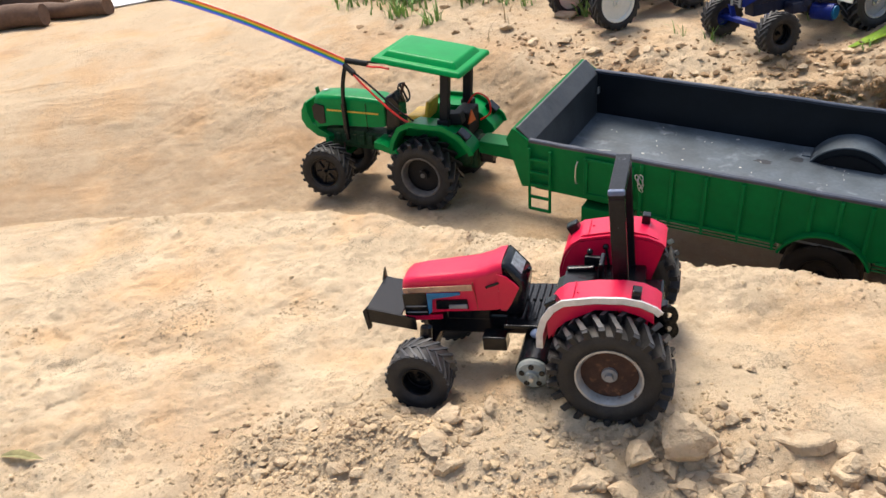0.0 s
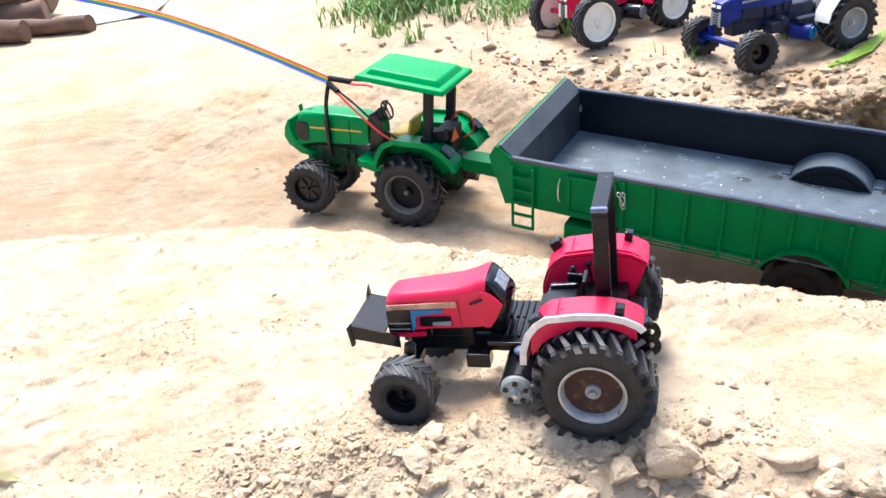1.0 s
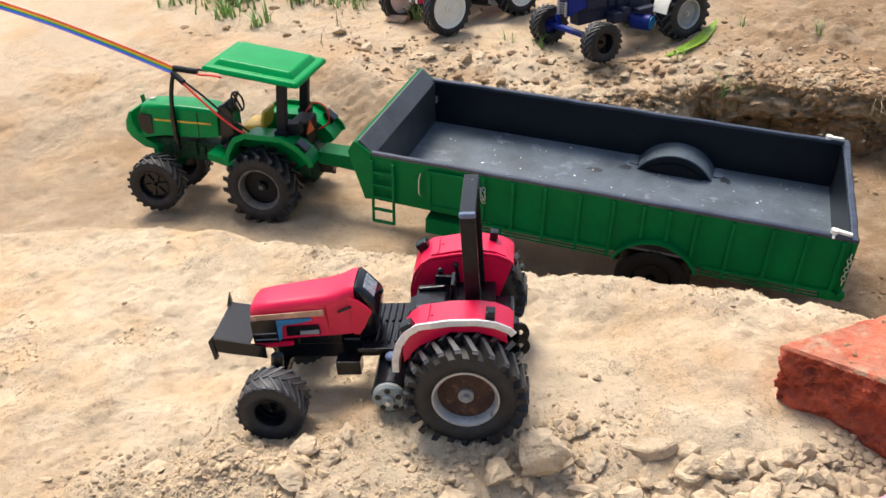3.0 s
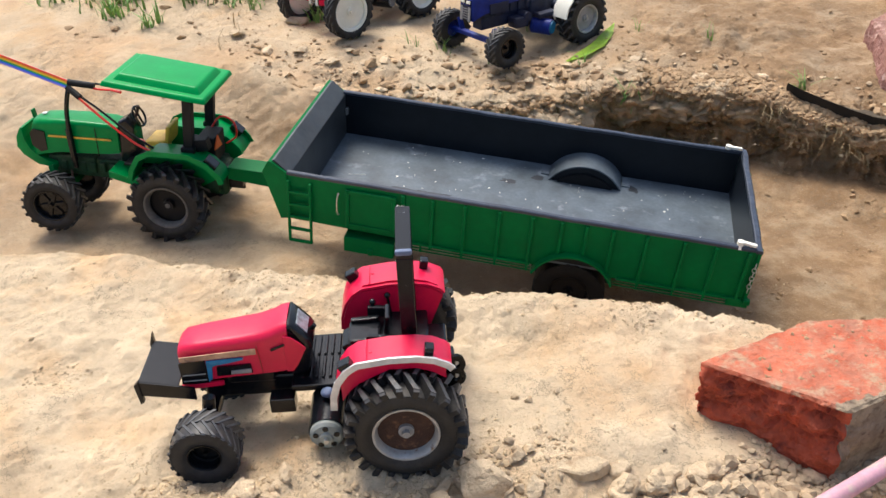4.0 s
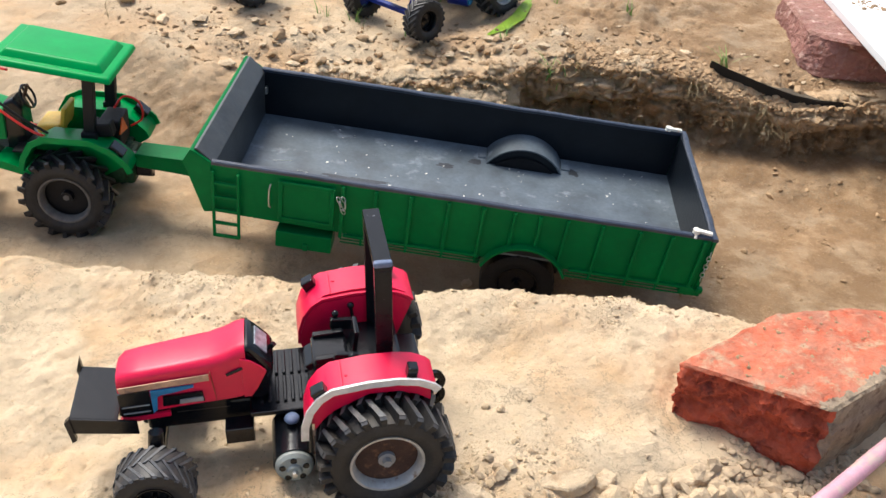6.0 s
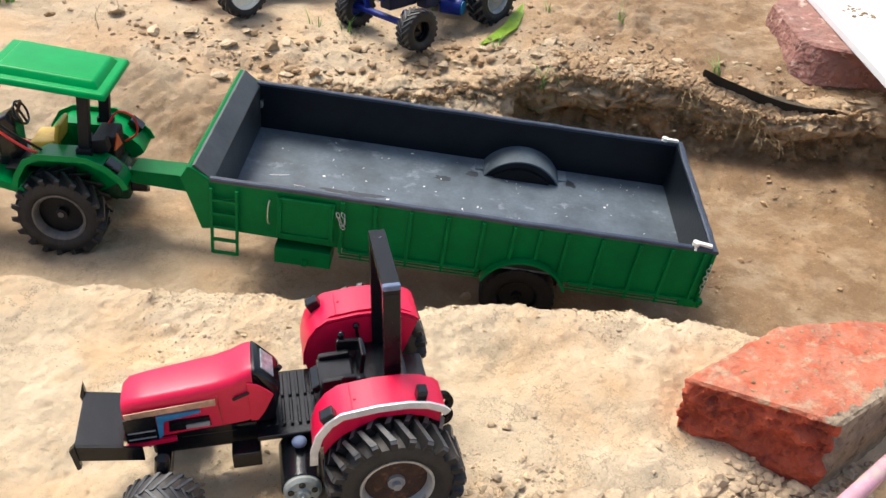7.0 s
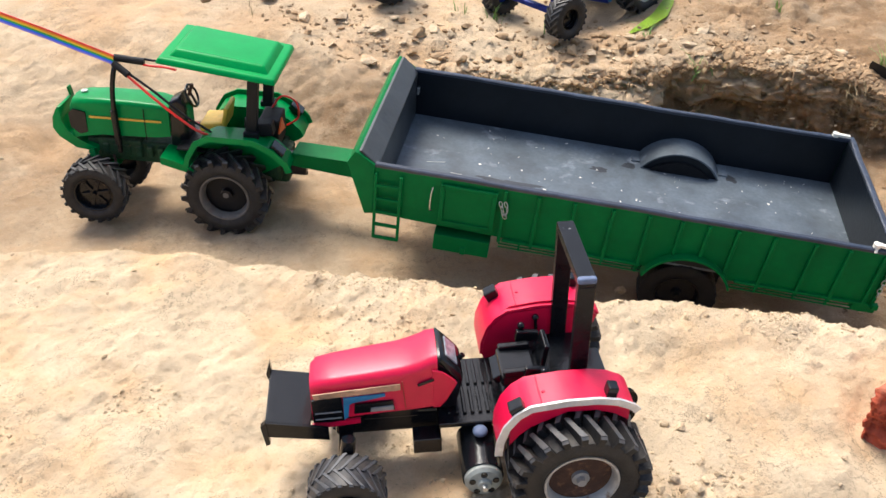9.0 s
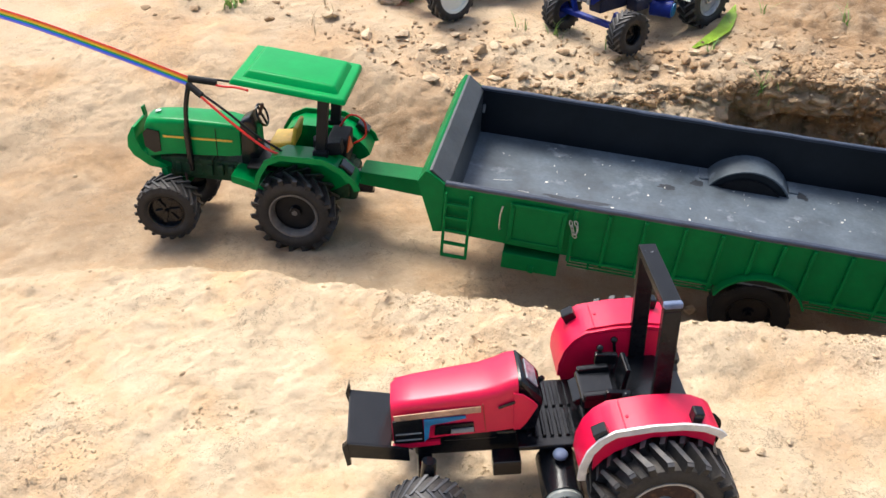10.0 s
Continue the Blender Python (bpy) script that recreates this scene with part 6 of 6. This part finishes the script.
    add_box(bm, (0.03, 0.05, 0.045), (-0.055, 0.0, 0.145), bevel=0.003)
    add_box(bm, (0.022, 0.02, 0.03), (-0.030, 0.018, 0.150), (0, 0, 20), 0.003)
    part("battery_box", bm, MATT, t, "dusty black battery box")
    part("servo_box", box((0.024, 0.02, 0.02), (-0.055, 0.04, 0.164), (0, 10, 0), 0.002), MATT, t)
    tri = bmesh.new()
    add_prism(tri, [(-0.012, 0.0), (0.012, 0.0), (0.0, 0.022)], -0.001, 0.001)
    bmesh.ops.transform(tri, matrix=pose(-0.0735, 0.018, 0.150, 0, 0, 80), verts=tri.verts)
    part("reflector", tri, ORANGE, t, "orange triangular reflector")
    part("red_lead", tube([(-0.05, -0.02, 0.165), (-0.065, -0.025, 0.185), (-0.085, -0.03, 0.175), (-0.088, -0.03, 0.15), (-0.07, -0.03, 0.135)], 0.0016), WIRES[0], t)
    part("red_lead", tube([(0.09, 0.01, 0.15), (0.06, 0.02, 0.15), (0.035, 0.03, 0.142), (0.0, 0.03, 0.145)], 0.0014), WIRES[0], t)
    bm = bmesh.new()
    add_box(bm, (0.04, 0.03, 0.02), (-0.088, 0, 0.085), bevel=0.003)
    add_cyl(bm, 0.004, (-0.104, 0, 0.07), (-0.104, 0, 0.105), 12)
    part("hitch", bm, BLACK, t)
    bm = bmesh.new()
    add_box(bm, (0.016, 0.13, 0.012), (0.2415, 0, 0.052), bevel=0.002)
    for s in (1, -1):
        add_box(bm, (0.012, 0.010, 0.045), (0.250, s * 0.036, 0.075), (s * 14, 20, 0), 0.001)
        add_cyl(bm, 0.007, (0.2415, s * 0.05, 0.042), (0.2415, s * 0.05, 0.07), 12)
    part("front_axle", bm, GREEN, t)
    part("tie_rod", cyl(0.0022, (0.20, 0.055, 0.052), (0.225, 0.02, 0.084), 8), RUSTY, t)
    part("rear_axle", cyl(0.009, (0, -0.09, 0.064), (0, 0.075, 0.064), 14), MATT, t)
    for s in (1, -1):
        wheel("rear_wheel", t, (0, 0.064 if s > 0 else -0.084, 0.064), s, 0.0655, 0.046, 0.036, 18, 0.0085, RUBBER, RIM_DARK, MATT, "deep", 0.6, 0.42, 8 * s)
        wheel("front_wheel", t, (0.198, 0.066 if s > 0 else -0.034, 0.0475), s, 0.0480, 0.042, 0.027, 20, 0.0035, RUBBER, BLACK, BLACK, "spoked", 0.7, 0.45, 10, 6)
    # the front half is stubby
    for ob in t.children_recursive:
        if ob.name.split(".")[0] not in ("front_wheel", "rear_wheel", "tyre", "rim_ring", "hub", "canopy", "canopy_panel", "canopy_frame"):
            for v in ob.data.vertices:
                v.co.x *= 0.82 if v.co.x > 0 else 1.0
    return t


tractor = green_tractor()
M = tractor.matrix_basis


def local(x, y, z):
    return M @ Vector((x, y, z))


def ribbon_cable():
    t = thing("ribbon_cable", Matrix.Identity(4), "rainbow ribbon cable running to the toy tractor's red and black leads", "cable")
    joint = local(0.160, 0.020, 0.236)
    path = [joint, local(0.20, 0.020, 0.249), local(0.28, 0.026, 0.278), local(0.40, 0.034, 0.316), local(0.56, 0.045, 0.352), local(0.90, 0.07, 0.395), local(1.4, 0.11, 0.41), local(2.1, 0.16, 0.36), local(2.7, 0.2, 0.20), local(3.2, 0.24, 0.03)]
    for k in range(6):
        off = Vector((-0.0005, -0.0009, -0.0021)) * (k - 2.5)
        part(("red", "orange", "yellow", "green", "blue", "violet")[k] + "_wire", tube([p + off for p in path], 0.00132, 8), WIRES[k], t, smooth=True)
    a, b = local(0.162, 0.020, 0.241), local(0.122, 0.014, 0.236)
    c, d = local(0.162, 0.024, 0.234), local(0.140, 0.032, 0.222)
    part("sleeve", cyl(0.0052, a, b, 12), MATT, t, "black heat-shrink sleeve")
    part("sleeve", cyl(0.0052, c, d, 12), MATT, t, "black heat-shrink sleeve")
    for k, m in ((0, WIRES[0]), (1, MATT)):
        o = Vector((0.002, 0.002, 0.003)) * (1 if k else -1)
        nm = "red_lead" if not k else "black_lead"
        part(nm, tube([b + o, local(0.11, 0.016, 0.236) + o, local(0.09, 0.02, 0.238) + o, local(0.07, 0.03, 0.240) + o], 0.0019, 8), m, t, smooth=True)
        part(nm, tube([d + o * 0.5, local(0.105, 0.040, 0.200) + o, local(0.065, 0.046, 0.172) + o, local(0.035, 0.05, 0.156) + o, local(0.01, 0.052, 0.148)], 0.0019, 8), m, t, smooth=True)
    return t


ribbon_cable()

# ---- parked toy tractors on the far bank ----


def parked_tractor(name, m, label, body, rear, front, base, fmat, rim, disc, fender_mat, front_style):
    """base: wheelbase; rear and front: (radius, tyre width, rim radius, outer half track)."""
    t = thing(name, m, label, "toy tractor")
    R, w, r, o = rear
    fR, fw, fr, fo = front
    zt = R * 1.15 + (0.022 if body == BLUE else 0.0)
    up = 0.022 if body == BLUE else 0.0
    hood = part("hood", loft([(base * 0.38, 0.026, 0.024, zt + up, zt + 0.058, 0.008), (base * 0.7, 0.026, 0.024, zt - 0.004 + up, zt + 0.056, 0.009), (base * 1.02, 0.025, 0.022, zt - 0.006 + up * 0.5, zt + 0.05, 0.010), (base * 1.12, 0.023, 0.019, zt - 0.004, zt + 0.042, 0.010)]), body, t, smooth=True)
    if up:
        block = part("engine_block", box((base * 0.62, 0.036, 0.034), (base * 0.68, 0, zt + 0.010), bevel=0.003), NAVY, t)
        for k in range(5):
            part("engine_rib", box((0.012, 0.043, 0.020), (base * 0.45 + k * 0.022, 0, zt + 0.008), bevel=0.002), NAVY, block)
    part("grille", box((0.003, 0.034, 0.03), (base * 1.125, 0, zt + 0.012), (0, -4, 0), 0.001), fmat, hood)
    band = part("headlight_band", box((0.003, 0.036, 0.009), (base * 1.118, 0, zt + 0.034), (0, -14, 0), 0.001), BLACK, hood)
    for s in (1, -1):
        part("headlight", box((0.003, 0.013, 0.006), (base * 1.1255, s * 0.0095, zt + 0.0345), (0, -14, 0), 0.0008), WHITE, band)
        part("front_panel", box((0.003, 0.008, 0.030), (base * 1.131, s * 0.013, zt + 0.010), (0, -4, 0), 0.001), GREY if body == BLUE else WHITE, hood)
    for k in range(5):
        part("grille_slat", box((0.002, 0.016, 0.0015), (base * 1.134, 0, zt + 0.001 + 0.005 * k), bevel=0), GREY, hood)
    part("exhaust_pipe", tube([(base * 0.72, 0.018, zt + 0.05), (base * 0.72, 0.018, zt + 0.10), (base * 0.70, 0.018, zt + 0.112)], 0.0035), BLACK, t, smooth=True)
    bm = bmesh.new()
    add_cyl(bm, 0.010, (base * 0.55, 0.024, zt - 0.012), (base * 0.55, 0.050, zt - 0.012), 16)
    add_box(bm, (0.035, 0.03, 0.022), (base * 0.62, 0.034, zt - 0.022), bevel=0.003)
    add_box(bm, (0.05, 0.022, 0.010), (base * 0.32, 0.046, zt - 0.016), bevel=0.002)
    part("side_engine", bm, NAVY if body == BLUE else MATT, t, smooth=True)
    part("step", box((0.05, 0.03, 0.004), (base * 0.34, -0.045, zt - 0.02), bevel=0.001), fmat, t)
    for s in (1, -1):
        part("side_panel", box((0.05, 0.002, 0.022), (base * 0.82, s * 0.0262, zt + 0.014), bevel=0.0006), fmat, hood)
        part("decal", box((0.07, 0.0016, 0.004), (base * 0.78, s * 0.0262, zt + 0.038), bevel=0.0003), GREY, hood)
    bm = bmesh.new()
    add_box(bm, (base * 0.9, 0.032, 0.032), (base * 0.55, 0, zt - 0.014), bevel=0.003)
    add_box(bm, (0.06, 0.05, 0.04), (base * 0.3, 0, zt - 0.008), bevel=0.004)
    add_box(bm, (0.07, 0.06, 0.05), (0, 0, R), bevel=0.006)
    part("chassis", bm, fmat, t)
    motor = part("motor", cyl(0.017, (base * 0.42, 0.03, R * 0.85), (base * 0.33, 0.068, R * 0.82), 20), BLUE if body == BLUE else BLACK, t, smooth=True)
    part("end_cap", cyl(0.0135, (base * 0.33, 0.0675, R * 0.82), (base * 0.322, 0.0715, R * 0.817), 20), BLUE_DECAL if body == BLUE else GREY, motor, smooth=True)
    bm = bmesh.new()
    add_box(bm, (0.014, fo * 1.7, 0.010), (base, 0, fR * 1.05), bevel=0.002)
    for s in (1, -1):
        add_box(bm, (0.010, 0.008, 0.034), (base, s * fo * 0.5, fR * 1.35), (s * -20, 0, 0), 0.001)
    part("front_axle", bm, body, t)
    part("rear_axle", cyl(0.008, (0, -o + 0.02, R), (0, o - 0.02, R), 12), BLACK, t)
    seat = part("seat", box((0.035, 0.036, 0.010), (0.03, 0, zt + 0.028), bevel=0.003), BLACK, t)
    part("backrest", box((0.006, 0.034, 0.024), (0.012, 0, zt + 0.044), (0, -10, 0), 0.002), BLACK, seat)
    wheel_ = part("steering_wheel", cyl(0.016, (base * 0.33, 0, zt + 0.066), (base * 0.34, 0, zt + 0.069), 20), BLACK, t)
    part("steering_column", cyl(0.003, (base * 0.40, 0, zt + 0.045), (base * 0.335, 0, zt + 0.067), 8), BLACK, wheel_)
    line = [(R * 1.0, R * 1.15), (R * 0.9, R * 1.5), (R * 0.6, R * 1.9), (R * 0.2, R * 2.08), (-R * 0.5, R * 2.05), (-R * 0.9, R * 1.8)]
    for s in (1, -1):
        f = fender(t, s, None, o - w * 1.15, o - w * 0.15, line, fender_mat, None, R)
        part("fender_cap", box((R * 0.7, w * 0.8, 0.004), (-R * 0.15, s * (o - w * 0.62), R * 2.12), bevel=0.001), body, f)
        wheel("rear_wheel", t, (0, s * (o - w / 2), R), s, R, w, r, 18, R * 0.12, RUBBER, rim, disc, "flat", 0.6, 0.42, 11 * s)
        wheel("front_wheel", t, (base, s * (fo - fw / 2), fR), s, fR, fw, fr, 20, 0.003, RUBBER, rim if front_style != "deep" else (BLUE if s < 0 else BLACK), disc if front_style != "deep" else (BLUE if s < 0 else BLACK), front_style, 0.8, 0.48, 5, 0)
    return t


def on_ground(x, y, yaw, base, lift=0.0, up=0.0):
    d = Vector((math.cos(radians(yaw)), math.sin(radians(yaw))))
    z0, z1 = gz(x, y), gz(x + d.x * base, y + d.y * base)
    return pose(x, y, z0 + lift, 0, -math.degrees(math.atan2(z1 - z0, base)) * up, yaw)


parked_tractor("blue_tractor", on_ground(0.775, 1.842, 197.5, 0.235), "blue toy tractor with white fenders parked on the bank", BLUE, (0.058, 0.044, 0.030, 0.105), (0.042, 0.036, 0.020, 0.112), 0.225, NAVY, RIM, GREY, WHITE, "deep")
parked_tractor("white_wheeled_tractor", on_ground(0.474, 2.115, 205, 0.21), "red toy tractor with cream wheels parked on the bank", RED, (0.060, 0.04, 0.036, 0.105), (0.0605, 0.030, 0.042, 0.105), 0.212, BLACK, WHITE, WHITE, RED, "flat")

# ---- plants, roots and far things ----


def blades(name, spots, material, label, category, seed, height, width, count):
    rng = np.random.default_rng(seed)
    verts, faces = [], []
    for x0, y0, spread_, n in spots:
        bx, by = x0 + rng.normal(0, spread_, int(n * count)), y0 + rng.normal(0, spread_, int(n * count))
        for x, y, z in zip(bx, by, ground_z(bx, by) - 0.003):
            h = height * rng.uniform(0.4, 1.2)
            a = rng.uniform(0, 6.283)
            lean = rng.uniform(0.1, 1.1) * h
            dx, dy = math.cos(a), math.sin(a)
            w = width * rng.uniform(0.6, 1.3)
            b = len(verts)
            for t in (0.0, 0.35, 0.7, 1.0):
                px, py, pz = x + dx * lean * t * t, y + dy * lean * t * t, z + h * (t - 0.25 * t * t)
                ww = w * (1 - t ** 1.6) + 0.0001
                verts += [(px - dy * ww, py + dx * ww, pz), (px + dy * ww, py - dx * ww, pz)]
            faces += [(b + 2 * i, b + 2 * i + 1, b + 2 * i + 3, b + 2 * i + 2) for i in range(3)]
    me = bpy.data.meshes.new(name)
    me.from_pydata(verts, [], faces)
    me.materials.append(material)
    return tagged(new(name, me), label, category, kind="stuff")


rg = random.Random(77)
spots = [(rg.uniform(-0.20, 0.10), rg.uniform(2.36, 2.62), 0.035, 0.8) for k in range(19)]
spots += [(-0.19, 2.30, 0.015, 0.35), (-0.10, 2.20, 0.015, 0.2), (0.0, 2.30, 0.02, 0.4), (0.28, 2.12, 0.02, 0.4), (0.40, 2.24, 0.03, 0.8)]
spots += [(rg.uniform(-0.28, 1.3), rg.uniform(2.5, 2.95), 0.06, 1.3) for k in range(52)]
spots += [(rg.uniform(0.1, 0.75), rg.uniform(2.26, 2.5), 0.05, 1.0) for k in range(18)]
spots += [(rg.uniform(0.86, 1.2), rg.uniform(1.96, 2.2), 0.04, 0.8) for k in range(10)]
blades("grass", spots, GRASS, "green grass growing at the edge of the bare soil", "grass", 31, 0.072, 0.0030, 90)
blades("straw", spots[::3] + [(0.02, 1.99, 0.015, 0.3), (0.07, 2.05, 0.02, 0.3)], STRAW, "dry straw-coloured stalks among the grass", "dry grass", 32, 0.07, 0.0012, 16)
blades("grass_sprigs", [(0.50, 1.82, 0.008, 0.2), (0.44, 1.86, 0.008, 0.15), (0.77, 1.50, 0.006, 0.22), (0.79, 1.49, 0.01, 0.15), (1.075, 1.36, 0.006, 0.4), (0.73, 1.62, 0.006, 0.2), (0.92, 1.72, 0.005, 0.15), (0.58, 1.74, 0.008, 0.12), (1.02, 1.60, 0.005, 0.15)], GRASS, "thin green grass sprigs on the clay bank", "grass", 33, 0.05, 0.0013, 40)
blades("broad_weeds", [(rg.uniform(1.0, 1.6), rg.uniform(2.2, 2.6), 0.05, 1) for k in range(12)] + [(rg.uniform(-0.2, 0.6), rg.uniform(2.7, 3.0), 0.05, 0.8) for k in range(10)], BROAD, "broad-leaved green weeds at the soil's edge", "weeds", 34, 0.07, 0.011, 26)


def hanging_roots():
    rng = np.random.default_rng(35)
    bm = bmesh.new()
    for k in range(190):
        x = rng.choice((0.98, 1.03, 1.05, 1.07, 1.08, 1.10)) + rng.normal(0, 0.016)
        y = float(np.interp(x, FAR_X, FAR_Y)) - 0.034 + rng.normal(0, 0.010)
        z = gz(x, y + 0.04) - 0.004 - rng.uniform(0, 0.05)
        h, dx, dy = rng.uniform(0.01, 0.045), rng.normal(0, 0.020), rng.normal(-0.012, 0.016)
        w = rng.uniform(0.0003, 0.0009)
        rows = []
        for t in (0, 0.35, 0.7, 1.0):
            p = Vector((x + dx * t, y + dy * t * (2 - t), z - h * t * t + 0.004 * math.sin(6 * t + k)))
            rows.append([bm.verts.new(p + Vector((math.cos(a), math.sin(a), 0)) * w * (1.1 - t)) for a in (0.3, 2.4, 4.5)])
        for a, b in zip(rows, rows[1:]):
            for i in range(3):
                bm.faces.new((a[i], a[(i + 1) % 3], b[(i + 1) % 3], b[i]))
    ob = part("roots", bm, STRAW, None)
    return tagged(ob, "dry matted roots hanging out of the bank", "roots", kind="stuff")


hanging_roots()


def log(name, a, b, r, label):
    bm = bmesh.new()
    a, b = Vector(a), Vector(b)
    add_cyl(bm, r, a, b, 14, r * 0.85)
    bmesh.ops.subdivide_edges(bm, edges=[e for e in bm.edges if e.calc_length() > r * 2], cuts=6)
    for v in bm.verts:
        v.co += Vector((noise.noise(v.co * 9), noise.noise(v.co * 9 + Vector((5, 0, 0))), noise.noise(v.co * 9 + Vector((0, 7, 0))))) * r * 0.35
    return tagged(part(name, bm, WOOD, None, smooth=True), label, "firewood", "heap of old wood")


z0 = gz(-1.5, 3.0)
log("wood_piece", (-1.92, 2.99, z0 + 0.035), (-1.41, 2.91, z0 + 0.035), 0.042, "dark weathered log lying on the soil")
log("wood_piece", (-1.75, 3.10, z0 + 0.03), (-1.21, 2.96, z0 + 0.022), 0.034, "dark weathered log lying on the soil")
log("wood_piece", (-2.1, 3.44, z0 + 0.06), (-1.50, 3.40, z0 + 0.06), 0.07, "dark weathered log lying on the soil")
log("wood_piece", (-1.95, 3.22, z0 + 0.045), (-1.46, 3.21, z0 + 0.045), 0.052, "split grey firewood piece on the soil")
log("wood_piece", (-1.85, 3.10, z0 + 0.10), (-1.55, 3.24, z0 + 0.12), 0.033, "split brown firewood piece on top of logs")
sheet_bm = bmesh.new()
bmesh.ops.create_grid(sheet_bm, x_segments=16, y_segments=24, size=0.5)
for v in sheet_bm.verts:
    u, w = v.co.x * 0.34, v.co.y * 0.60
    v.co = Vector((u, w, 0.012 + 0.008 * noise.noise(Vector((u * 6, w * 6, 1))) + 0.10 * max(0.0, u - w * 0.5 - 0.20)))
bmesh.ops.solidify(sheet_bm, geom=sheet_bm.faces[:], thickness=0.004)
scrap = part("white_sheet", sheet_bm, BOARD, None, smooth=True)
scrap.matrix_basis = pose(-1.23, 3.36, gz(-1.23, 3.36) - 0.002, 0, 0, 8)
tagged(scrap, "curled white sheet lying flat on the far soil", "sheet")
